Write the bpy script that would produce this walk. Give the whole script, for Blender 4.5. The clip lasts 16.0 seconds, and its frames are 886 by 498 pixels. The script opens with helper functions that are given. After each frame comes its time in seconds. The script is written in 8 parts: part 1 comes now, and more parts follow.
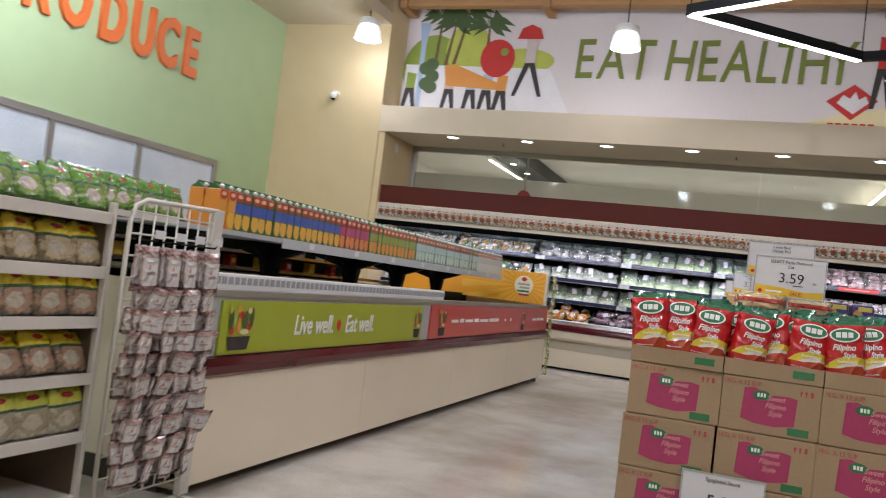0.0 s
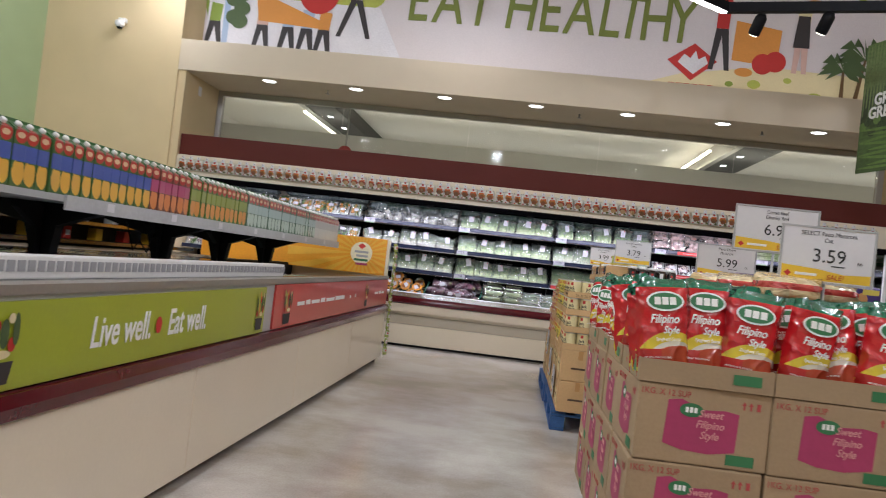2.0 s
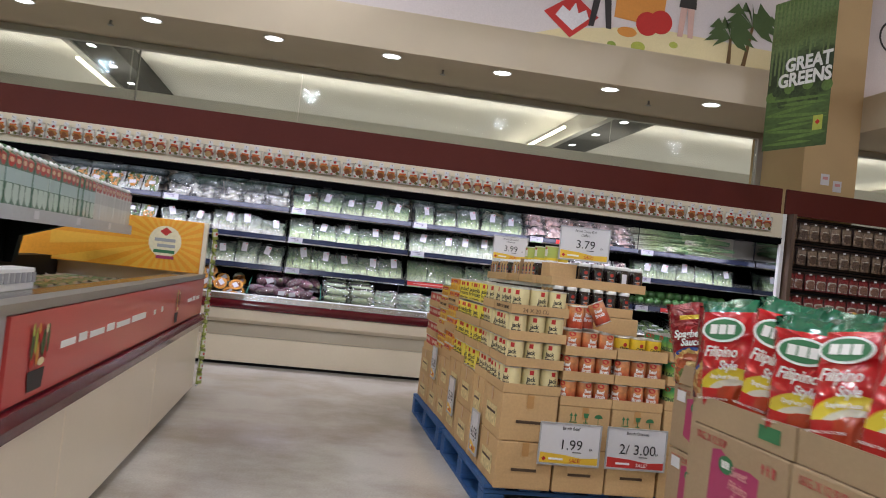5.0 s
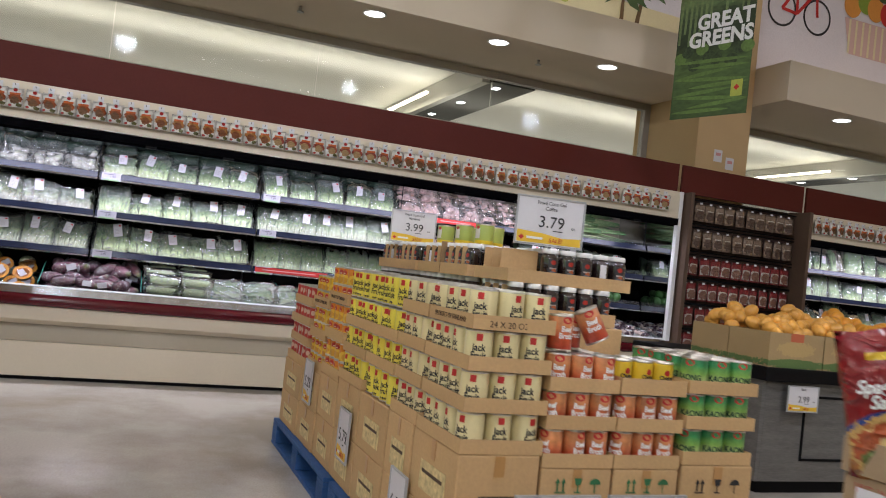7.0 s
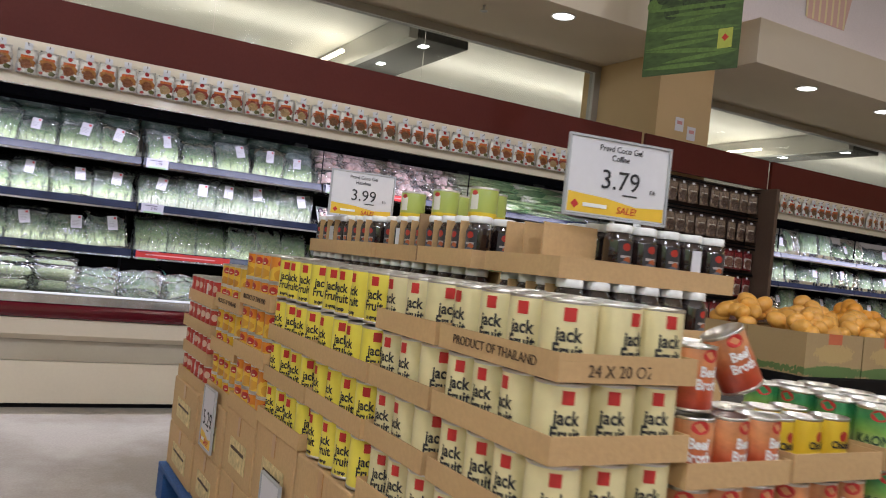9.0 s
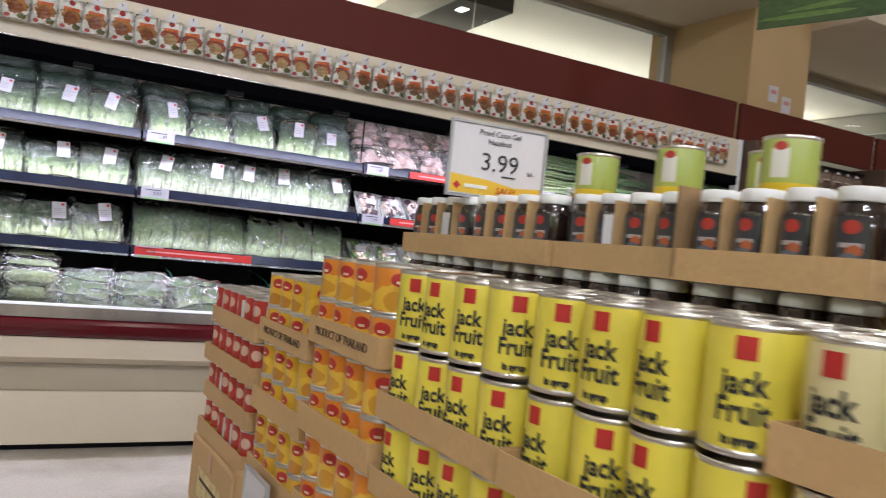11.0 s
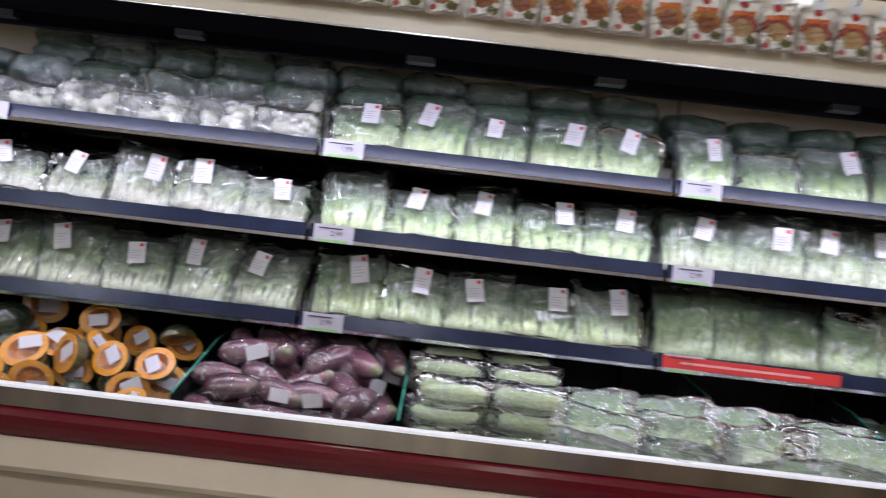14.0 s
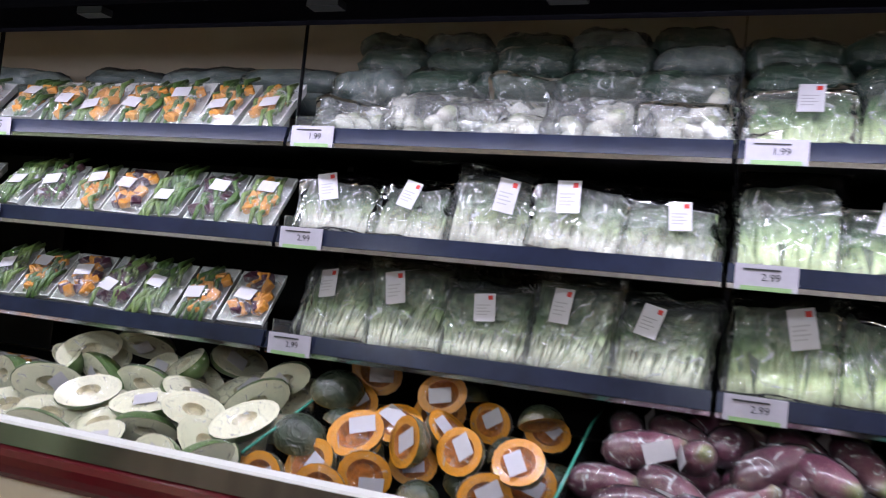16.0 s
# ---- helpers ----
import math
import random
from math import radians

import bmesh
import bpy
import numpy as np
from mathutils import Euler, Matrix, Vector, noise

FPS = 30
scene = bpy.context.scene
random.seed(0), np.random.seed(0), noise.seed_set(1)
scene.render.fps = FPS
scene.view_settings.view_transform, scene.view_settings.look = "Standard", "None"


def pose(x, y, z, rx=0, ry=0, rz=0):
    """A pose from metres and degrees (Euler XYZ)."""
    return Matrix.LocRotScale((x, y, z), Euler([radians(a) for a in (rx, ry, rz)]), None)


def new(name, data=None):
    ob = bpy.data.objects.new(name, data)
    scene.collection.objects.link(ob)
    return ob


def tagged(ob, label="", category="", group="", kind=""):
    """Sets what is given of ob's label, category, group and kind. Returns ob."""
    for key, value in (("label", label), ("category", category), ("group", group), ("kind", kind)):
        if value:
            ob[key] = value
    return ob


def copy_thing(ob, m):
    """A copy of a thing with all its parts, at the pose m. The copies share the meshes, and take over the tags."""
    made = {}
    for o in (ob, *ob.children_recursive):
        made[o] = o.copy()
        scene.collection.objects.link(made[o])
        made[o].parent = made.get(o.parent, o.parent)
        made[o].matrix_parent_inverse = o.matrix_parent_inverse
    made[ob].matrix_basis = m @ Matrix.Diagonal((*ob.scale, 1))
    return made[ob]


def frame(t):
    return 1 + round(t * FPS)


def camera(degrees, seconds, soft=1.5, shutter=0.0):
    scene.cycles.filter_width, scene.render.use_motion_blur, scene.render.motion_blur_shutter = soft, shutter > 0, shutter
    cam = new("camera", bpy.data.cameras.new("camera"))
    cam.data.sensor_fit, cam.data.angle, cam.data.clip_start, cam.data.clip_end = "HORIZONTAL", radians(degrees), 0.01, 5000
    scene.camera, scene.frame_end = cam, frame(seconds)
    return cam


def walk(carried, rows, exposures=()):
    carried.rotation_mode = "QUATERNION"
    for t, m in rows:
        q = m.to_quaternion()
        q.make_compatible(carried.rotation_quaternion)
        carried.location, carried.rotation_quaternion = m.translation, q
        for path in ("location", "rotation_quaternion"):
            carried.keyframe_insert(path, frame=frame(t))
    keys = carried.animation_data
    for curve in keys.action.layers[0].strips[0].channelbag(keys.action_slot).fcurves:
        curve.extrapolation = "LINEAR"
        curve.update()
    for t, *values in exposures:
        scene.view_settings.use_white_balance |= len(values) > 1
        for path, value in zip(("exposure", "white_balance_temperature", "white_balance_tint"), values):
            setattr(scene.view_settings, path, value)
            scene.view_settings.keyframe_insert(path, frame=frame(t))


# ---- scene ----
cam = camera(57.6, 16.0, 1.0, 0.5)
METRES, EYE, TILT, LEAN, TURN = 9.9, 1.03, 0.0, 0.0, 20.3
ROWS = [
    (0.0, 0.0, 0.0, 0.0, -0.26, 2.15, -6.96),
    (0.5, -0.0164, 0.0292, 0.0032, -4.36, 2.28, -6.21),
    (1.0, -0.0243, 0.0619, -0.0006, -7.43, 1.86, -6.13),
    (1.5, -0.0244, 0.0947, 0.0017, -11.62, 1.52, -6.37),
    (2.0, -0.0309, 0.1326, 0.0021, -14.96, 1.12, -6.51),
    (2.5, -0.0343, 0.165, -0.0007, -17.82, 0.87, -6.66),
    (3.0, -0.0268, 0.2035, 0.0032, -20.7, 1.18, -6.55),
    (3.5, -0.0235, 0.2418, 0.0022, -23.95, 1.5, -6.4),
    (6.0, 0.0091, 0.4171, 0.0059, -35.23, 1.32, -6.39),
    (6.5, 0.0259, 0.4505, 0.002, -39.63, 1.26, -6.42),
    (7.0, 0.0367, 0.486, 0.0052, -42.01, 1.55, -6.27),
    (7.5, 0.0545, 0.5164, 0.006, -42.66, 1.76, -6.17),
    (8.0, 0.0722, 0.5404, 0.004, -44.89, 1.72, -6.17),
    (10.5, 0.1404, 0.668, 0.006, -51.67, 0.34, -5.92),
    (11.0, 0.1556, 0.6908, 0.0046, -49.16, 0.29, -5.9),
    (11.5, 0.173, 0.7099, 0.0068, -46.23, 0.33, -6.03),
    (12.0, 0.1847, 0.7365, 0.0066, -44.23, 0.68, -6.36),
    (12.5, 0.1852, 0.7655, 0.0065, -36.86, 1.03, -6.1),
    (13.0, 0.1911, 0.796, 0.0081, -29.11, 1.31, -5.59),
    (13.5, 0.1974, 0.8199, 0.0073, -23.81, 1.62, -6.04),
    (14.0, 0.1977, 0.8486, 0.0091, -20.17, 2.08, -6.62),
    (14.5, 0.1922, 0.8687, 0.0078, -12.21, 1.55, -6.37),
    (15.0, 0.1933, 0.8937, 0.0109, -4.13, 1.54, -5.53),
    (15.5, 0.1928, 0.9128, 0.0095, -0.31, 1.81, -5.49),
    (16.0, 0.1832, 0.9343, 0.0107, 0.3, 2.55, -5.85),
]
EXPOSURES = [(0.0, 0.0), (8.0, 0.0), (10.5, 0.25), (11.5, 0.25), (12.5, 0.12), (13.5, 0.0), (16.0, 0.0)]
walk(cam, [(t, pose(0, 0, EYE, TILT, LEAN, TURN) @ pose(METRES * x, METRES * y, METRES * z, 90 + pitch, roll, yaw)) for t, x, y, z, yaw, pitch, roll in ROWS], EXPOSURES)

# ---- light ----
world = bpy.data.worlds.new("world")
scene.world = world
world.use_nodes = True
world.node_tree.nodes["Background"].inputs[0].default_value = (1.0, 0.92, 0.82, 1)
world.node_tree.nodes["Background"].inputs[1].default_value = 0.006


def lamp_area(name, m, sx, sy, watts, colour, spread=180):
    d = bpy.data.lights.new(name, "AREA")
    d.shape, d.size, d.size_y, d.energy, d.color, d.spread = "RECTANGLE", sx, sy, watts, colour, radians(spread)
    o = new(name, d)
    o.matrix_basis = m
    return o


WARM, COOL = (0.90, 0.95, 1.13), (0.96, 0.95, 1.2)


def lamp_point(name, at, watts, colour, radius):
    d = bpy.data.lights.new(name, "POINT")
    d.energy, d.color, d.shadow_soft_size = watts, colour, radius
    o = new(name, d)
    o.location = at
    return o


# high-bay rows of the sales floor
for lx, ly, lw in ((-1.65, 5.6, 125), (-5.3, 5.6, 175), (2.0, 5.6, 95), (-1.65, 1.0, 120), (-5.3, 1.0, 130), (2.0, 1.0, 95), (5.6, 5.6, 70), (-5.3, 10.2, 18), (-1.65, 10.2, 8), (2.0, -3.6, 60), (-3.0, -3.6, 100)):
    lamp_point("pendant_light", (lx, ly, 4.1), lw * 1.13, WARM, 0.16)
# strip lamp under the canopy of the produce case
lamp_area("case_canopy_light", pose(-0.85, 10.97, 1.738, 22, 0, 0), 8.3, 0.06, 63, COOL)
lamp_area("case_canopy_light", pose(7.4, 10.97, 1.738, 22, 0, 0), 4.4, 0.06, 34, COOL)
# fill uplight added to brighten the painted wall, no fixture on the ledge
lamp_area("ledge_light", pose(-0.9, 11.1, 3.56, 155, 0, 0), 8.6, 0.05, 4, (1.0, 0.93, 0.88))
lamp_area("ledge_light", pose(7.0, 11.1, 3.56, 155, 0, 0), 4.6, 0.05, 3.0, (1.0, 0.86, 0.76))

# ---- materials ----
MATS = {}


def nodes_of(name):
    m = bpy.data.materials.new(name)
    m.use_nodes = True
    nt = m.node_tree
    return m, nt, nt.nodes["Principled BSDF"]


def mat(name, base, rough=0.5, metal=0.0, scale=3.0, var=0.12, bump=0.15, bscale=60.0, coat=0.0, rand=0.0, emit=0.0, stretch=(1, 1, 1), spec=0.5):
    if name in MATS:
        return MATS[name]
    m, nt, bs = nodes_of(name)
    N, L = nt.nodes, nt.links
    tc = N.new("ShaderNodeTexCoord")
    mp = N.new("ShaderNodeMapping")
    mp.inputs["Scale"].default_value = stretch
    L.new(tc.outputs["Object"], mp.inputs["Vector"])
    n1 = N.new("ShaderNodeTexNoise")
    n1.inputs["Scale"].default_value, n1.inputs["Detail"].default_value = scale, 4
    n2 = N.new("ShaderNodeTexNoise")
    n2.inputs["Scale"].default_value, n2.inputs["Detail"].default_value = bscale, 3
    L.new(mp.outputs[0], n1.inputs["Vector"])
    L.new(mp.outputs[0], n2.inputs["Vector"])
    add = N.new("ShaderNodeMath")
    add.operation = "ADD"
    L.new(n1.outputs[0], add.inputs[0])
    L.new(n2.outputs[0], add.inputs[1])
    mr = N.new("ShaderNodeMapRange")
    mr.inputs["From Min"].default_value, mr.inputs["From Max"].default_value = 0.6, 1.4
    mr.inputs["To Min"].default_value, mr.inputs["To Max"].default_value = 1 - var, 1 + var
    L.new(add.outputs[0], mr.inputs["Value"])
    hs = N.new("ShaderNodeHueSaturation")
    hs.inputs["Color"].default_value = (*base, 1)
    last = mr.outputs[0]
    if rand:
        oi = N.new("ShaderNodeObjectInfo")
        m2 = N.new("ShaderNodeMapRange")
        m2.inputs["To Min"].default_value, m2.inputs["To Max"].default_value = 1 - rand, 1 + rand
        L.new(oi.outputs["Random"], m2.inputs["Value"])
        mu = N.new("ShaderNodeMath")
        mu.operation = "MULTIPLY"
        L.new(last, mu.inputs[0])
        L.new(m2.outputs[0], mu.inputs[1])
        last = mu.outputs[0]
    L.new(last, hs.inputs["Value"])
    L.new(hs.outputs[0], bs.inputs["Base Color"])
    bs.inputs["Roughness"].default_value, bs.inputs["Metallic"].default_value = rough, metal
    bs.inputs["Coat Weight"].default_value = coat
    bs.inputs["Coat Roughness"].default_value = 0.08
    bs.inputs["Specular IOR Level"].default_value = spec
    if bump:
        b = N.new("ShaderNodeBump")
        b.inputs["Strength"].default_value, b.inputs["Distance"].default_value = bump, 0.004
        L.new(n2.outputs[0], b.inputs["Height"])
        L.new(b.outputs[0], bs.inputs["Normal"])
    if emit:
        bs.inputs["Emission Color"].default_value = (*base, 1)
        bs.inputs["Emission Strength"].default_value = emit
    MATS[name] = m
    return m


def ramped(name, stops, axis=2, rough=0.5, scale=20.0, amount=0.15, coat=0.0, bump=0.3, bscale=40.0, rand=0.12, stretch=(1, 1, 1), crease=0.0, vary=(0.72, 1.22)):
    """Colours in turn along one axis of the piece's own box, with an uneven edge: stalks, peel, printed film."""
    if name in MATS:
        return MATS[name]
    m, nt, bs = nodes_of(name)
    N, L = nt.nodes, nt.links
    tc = N.new("ShaderNodeTexCoord")
    sep = N.new("ShaderNodeSeparateXYZ")
    L.new(tc.outputs["Generated"], sep.inputs[0])
    mp = N.new("ShaderNodeMapping")
    mp.inputs["Scale"].default_value = stretch
    L.new(tc.outputs["Object"], mp.inputs["Vector"])
    n1 = N.new("ShaderNodeTexNoise")
    n1.inputs["Scale"].default_value, n1.inputs["Detail"].default_value = scale, 4
    L.new(mp.outputs[0], n1.inputs["Vector"])
    ma = N.new("ShaderNodeMath")
    ma.operation = "MULTIPLY_ADD"
    ma.inputs[1].default_value = amount * 2
    sub = N.new("ShaderNodeMath")
    sub.operation = "SUBTRACT"
    sub.inputs[1].default_value = amount
    L.new(n1.outputs[0], ma.inputs[0])
    L.new(sep.outputs[axis], ma.inputs[2])
    L.new(ma.outputs[0], sub.inputs[0])
    cr = N.new("ShaderNodeValToRGB")
    while len(cr.color_ramp.elements) < len(stops):
        cr.color_ramp.elements.new(0.5)
    for e, (p, c) in zip(cr.color_ramp.elements, stops):
        e.position, e.color = p, (*c, 1)
    L.new(sub.outputs[0], cr.inputs[0])
    n2 = N.new("ShaderNodeTexNoise")
    n2.inputs["Scale"].default_value, n2.inputs["Detail"].default_value = bscale, 3
    L.new(mp.outputs[0], n2.inputs["Vector"])
    hs = N.new("ShaderNodeHueSaturation")
    oi = N.new("ShaderNodeObjectInfo")
    m2 = N.new("ShaderNodeMapRange")
    m2.inputs["To Min"].default_value, m2.inputs["To Max"].default_value = 1 - rand, 1 + rand
    L.new(oi.outputs["Random"], m2.inputs["Value"])
    m3 = N.new("ShaderNodeMapRange")
    m3.inputs["From Min"].default_value, m3.inputs["From Max"].default_value = 0.3, 0.7
    m3.inputs["To Min"].default_value, m3.inputs["To Max"].default_value = vary
    L.new(n2.outputs[0], m3.inputs["Value"])
    mu = N.new("ShaderNodeMath")
    mu.operation = "MULTIPLY"
    L.new(m2.outputs[0], mu.inputs[0])
    L.new(m3.outputs[0], mu.inputs[1])
    L.new(mu.outputs[0], hs.inputs["Value"])
    L.new(cr.outputs[0], hs.inputs["Color"])
    L.new(hs.outputs[0], bs.inputs["Base Color"])
    bs.inputs["Roughness"].default_value = rough
    bs.inputs["Coat Weight"].default_value = coat
    bs.inputs["Coat Roughness"].default_value = 0.1
    b = N.new("ShaderNodeBump")
    b.inputs["Strength"].default_value, b.inputs["Distance"].default_value = bump, 0.006
    L.new(n2.outputs[0], b.inputs["Height"])
    L.new(b.outputs[0], bs.inputs["Normal"])
    if crease:
        rg = N.new("ShaderNodeTexNoise")
        rg.noise_type = "RIDGED_MULTIFRACTAL"
        rg.inputs["Offset"].default_value, rg.inputs["Gain"].default_value = 1.0, 1.4
        rg.inputs["Scale"].default_value, rg.inputs["Detail"].default_value, rg.inputs["Distortion"].default_value = crease, 2.5, 0.8
        L.new(tc.outputs["Object"], rg.inputs["Vector"])
        b2 = N.new("ShaderNodeBump")
        b2.inputs["Strength"].default_value, b2.inputs["Distance"].default_value = 1.0, 0.010
        L.new(rg.outputs[0], b2.inputs["Height"])
        L.new(b2.outputs[0], bs.inputs["Coat Normal"])
        bs.inputs["Coat Roughness"].default_value = 0.06
    MATS[name] = m
    return m


def printed(name, base, layers, rough=0.3, coat=0.4, bump=0.5, bscale=28.0, axes=(0, 2), grad=None):
    """Printed packaging: plain shapes (kind, cx, cz, rx, rz, colour) in the piece's own 0..1 box."""
    if name in MATS:
        return MATS[name]
    m, nt, bs = nodes_of(name)
    N, L = nt.nodes, nt.links
    tc = N.new("ShaderNodeTexCoord")
    sep = N.new("ShaderNodeSeparateXYZ")
    L.new(tc.outputs["Generated"], sep.inputs[0])
    nz = N.new("ShaderNodeTexNoise")
    nz.inputs["Scale"].default_value, nz.inputs["Detail"].default_value = bscale, 3
    L.new(tc.outputs["Object"], nz.inputs["Vector"])

    def math_node(op, a, b=None):
        q = N.new("ShaderNodeMath")
        q.operation = op
        for i, v in enumerate((a, b)):
            if v is None:
                continue
            if isinstance(v, (int, float)):
                q.inputs[i].default_value = v
            else:
                L.new(v, q.inputs[i])
        return q.outputs[0]

    col = None
    rgb = N.new("ShaderNodeRGB")
    rgb.outputs[0].default_value = (*base, 1)
    col = rgb.outputs[0]
    for kind, cx, cz, rx, rz, c in layers:
        dx = math_node("DIVIDE", math_node("ABSOLUTE", math_node("SUBTRACT", sep.outputs[axes[0]], cx)), rx)
        dz = math_node("DIVIDE", math_node("ABSOLUTE", math_node("SUBTRACT", sep.outputs[axes[1]], cz)), rz)
        if kind == "oval":
            d = math_node("ADD", math_node("MULTIPLY", dx, dx), math_node("MULTIPLY", dz, dz))
        elif kind == "food":
            d = math_node("ADD", math_node("ADD", math_node("MULTIPLY", dx, dx), math_node("MULTIPLY", dz, dz)), math_node("MULTIPLY", math_node("SUBTRACT", nz.outputs[0], 0.5), 2.2))
        else:
            d = math_node("MAXIMUM", dx, dz)
        f = math_node("LESS_THAN", d, 1.0)
        mx = N.new("ShaderNodeMix")
        mx.data_type = "RGBA"
        L.new(f, mx.inputs[0])
        L.new(col, mx.inputs[6])
        mx.inputs[7].default_value = (*c, 1)
        col = mx.outputs[2]
    L.new(col, bs.inputs["Base Color"])
    bs.inputs["Roughness"].default_value = rough
    bs.inputs["Coat Weight"].default_value = coat
    bs.inputs["Coat Roughness"].default_value = 0.12
    b = N.new("ShaderNodeBump")
    b.inputs["Strength"].default_value, b.inputs["Distance"].default_value = bump, 0.006
    rg = N.new("ShaderNodeTexNoise")
    rg.noise_type = "RIDGED_MULTIFRACTAL"
    rg.inputs["Offset"].default_value, rg.inputs["Gain"].default_value = 1.0, 1.2
    rg.inputs["Scale"].default_value, rg.inputs["Detail"].default_value, rg.inputs["Distortion"].default_value = bscale * 0.7, 2.0, 0.6
    L.new(tc.outputs["Object"], rg.inputs["Vector"])
    L.new(rg.outputs[0] if bump > 0.4 else nz.outputs[0], b.inputs["Height"])
    L.new(b.outputs[0], bs.inputs["Normal"])
    L.new(b.outputs[0], bs.inputs["Coat Normal"])
    MATS[name] = m
    return m


def film_material(name, haze=0.1, gloss=0.16, tint=(0.99, 1.0, 0.99), crease=0.35, scale=13.0, deep=0.009):
    """Thin clear film: see-through, glossy, with sharp creases that scatter white, painted strong as glints."""
    m = bpy.data.materials.new(name)
    m.use_nodes = True
    nt = m.node_tree
    N, L = nt.nodes, nt.links
    N.remove(N["Principled BSDF"])
    tc = N.new("ShaderNodeTexCoord")
    oi = N.new("ShaderNodeObjectInfo")
    sh = N.new("ShaderNodeVectorMath")
    sh.operation = "ADD"
    L.new(tc.outputs["Object"], sh.inputs[0])
    sc = N.new("ShaderNodeMath")
    sc.operation = "MULTIPLY"
    sc.inputs[1].default_value = 13.0
    L.new(oi.outputs["Random"], sc.inputs[0])
    L.new(sc.outputs[0], sh.inputs[1])
    nz = N.new("ShaderNodeTexNoise")
    nz.noise_type = "RIDGED_MULTIFRACTAL"
    nz.inputs["Offset"].default_value, nz.inputs["Gain"].default_value = 1.0, 1.4
    nz.inputs["Scale"].default_value, nz.inputs["Detail"].default_value, nz.inputs["Distortion"].default_value = scale, 2.5, 0.8
    L.new(sh.outputs[0], nz.inputs["Vector"])
    b = N.new("ShaderNodeBump")
    b.inputs["Strength"].default_value, b.inputs["Distance"].default_value = 1.0, deep
    L.new(nz.outputs[0], b.inputs["Height"])
    tr = N.new("ShaderNodeBsdfTransparent")
    tr.inputs[0].default_value = (*tint, 1)
    gl = N.new("ShaderNodeBsdfGlossy")
    gl.inputs["Roughness"].default_value = 0.1
    df = N.new("ShaderNodeBsdfDiffuse")
    df.inputs[0].default_value = (0.8, 0.83, 0.84, 1)
    fr = N.new("ShaderNodeFresnel")
    fr.inputs[0].default_value = 1.27
    L.new(b.outputs[0], gl.inputs["Normal"])
    # diffuse white along the creases doubles as glints at any light angle
    hz = N.new("ShaderNodeMapRange")
    hz.inputs["From Min"].default_value, hz.inputs["From Max"].default_value = 1.38, 1.7
    hz.inputs["To Min"].default_value, hz.inputs["To Max"].default_value = haze, crease
    L.new(nz.outputs[0], hz.inputs["Value"])
    mh = N.new("ShaderNodeMixShader")
    L.new(hz.outputs[0], mh.inputs[0])
    L.new(tr.outputs[0], mh.inputs[1])
    L.new(df.outputs[0], mh.inputs[2])
    ad = N.new("ShaderNodeMath")
    ad.operation = "ADD"
    ad.use_clamp = True
    ad.inputs[1].default_value = gloss
    L.new(fr.outputs[0], ad.inputs[0])
    mg = N.new("ShaderNodeMixShader")
    L.new(ad.outputs[0], mg.inputs[0])
    L.new(mh.outputs[0], mg.inputs[1])
    L.new(gl.outputs[0], mg.inputs[2])
    L.new(mg.outputs[0], N["Material Output"].inputs[0])
    return m


FILM = film_material("clear_film", 0.05, 0.075, crease=0.5, scale=15.0, deep=0.009)
LOOSE_FILM = film_material("loose_film", 0.08, 0.12, crease=0.65, scale=19.0, deep=0.010)
BUNDLE_WRAP = film_material("bundle_film", 0.008, 0.035, crease=0.3, scale=15.0, deep=0.010)
ACRYL = film_material("clear_acrylic", 0.02, 0.01, crease=0.03, scale=2.0)


def glass_material():
    m = bpy.data.materials.new("window_glass")
    m.use_nodes = True
    nt = m.node_tree
    N, L = nt.nodes, nt.links
    N.remove(N["Principled BSDF"])
    tr = N.new("ShaderNodeBsdfTransparent")
    tr.inputs[0].default_value = (0.9, 0.92, 0.9, 1)
    gl = N.new("ShaderNodeBsdfGlossy")
    gl.inputs["Roughness"].default_value = 0.01
    fr = N.new("ShaderNodeFresnel")
    fr.inputs[0].default_value = 1.14
    mg = N.new("ShaderNodeMixShader")
    L.new(fr.outputs[0], mg.inputs[0])
    L.new(tr.outputs[0], mg.inputs[1])
    L.new(gl.outputs[0], mg.inputs[2])
    L.new(mg.outputs[0], N["Material Output"].inputs[0])
    return m


GLASS = glass_material()


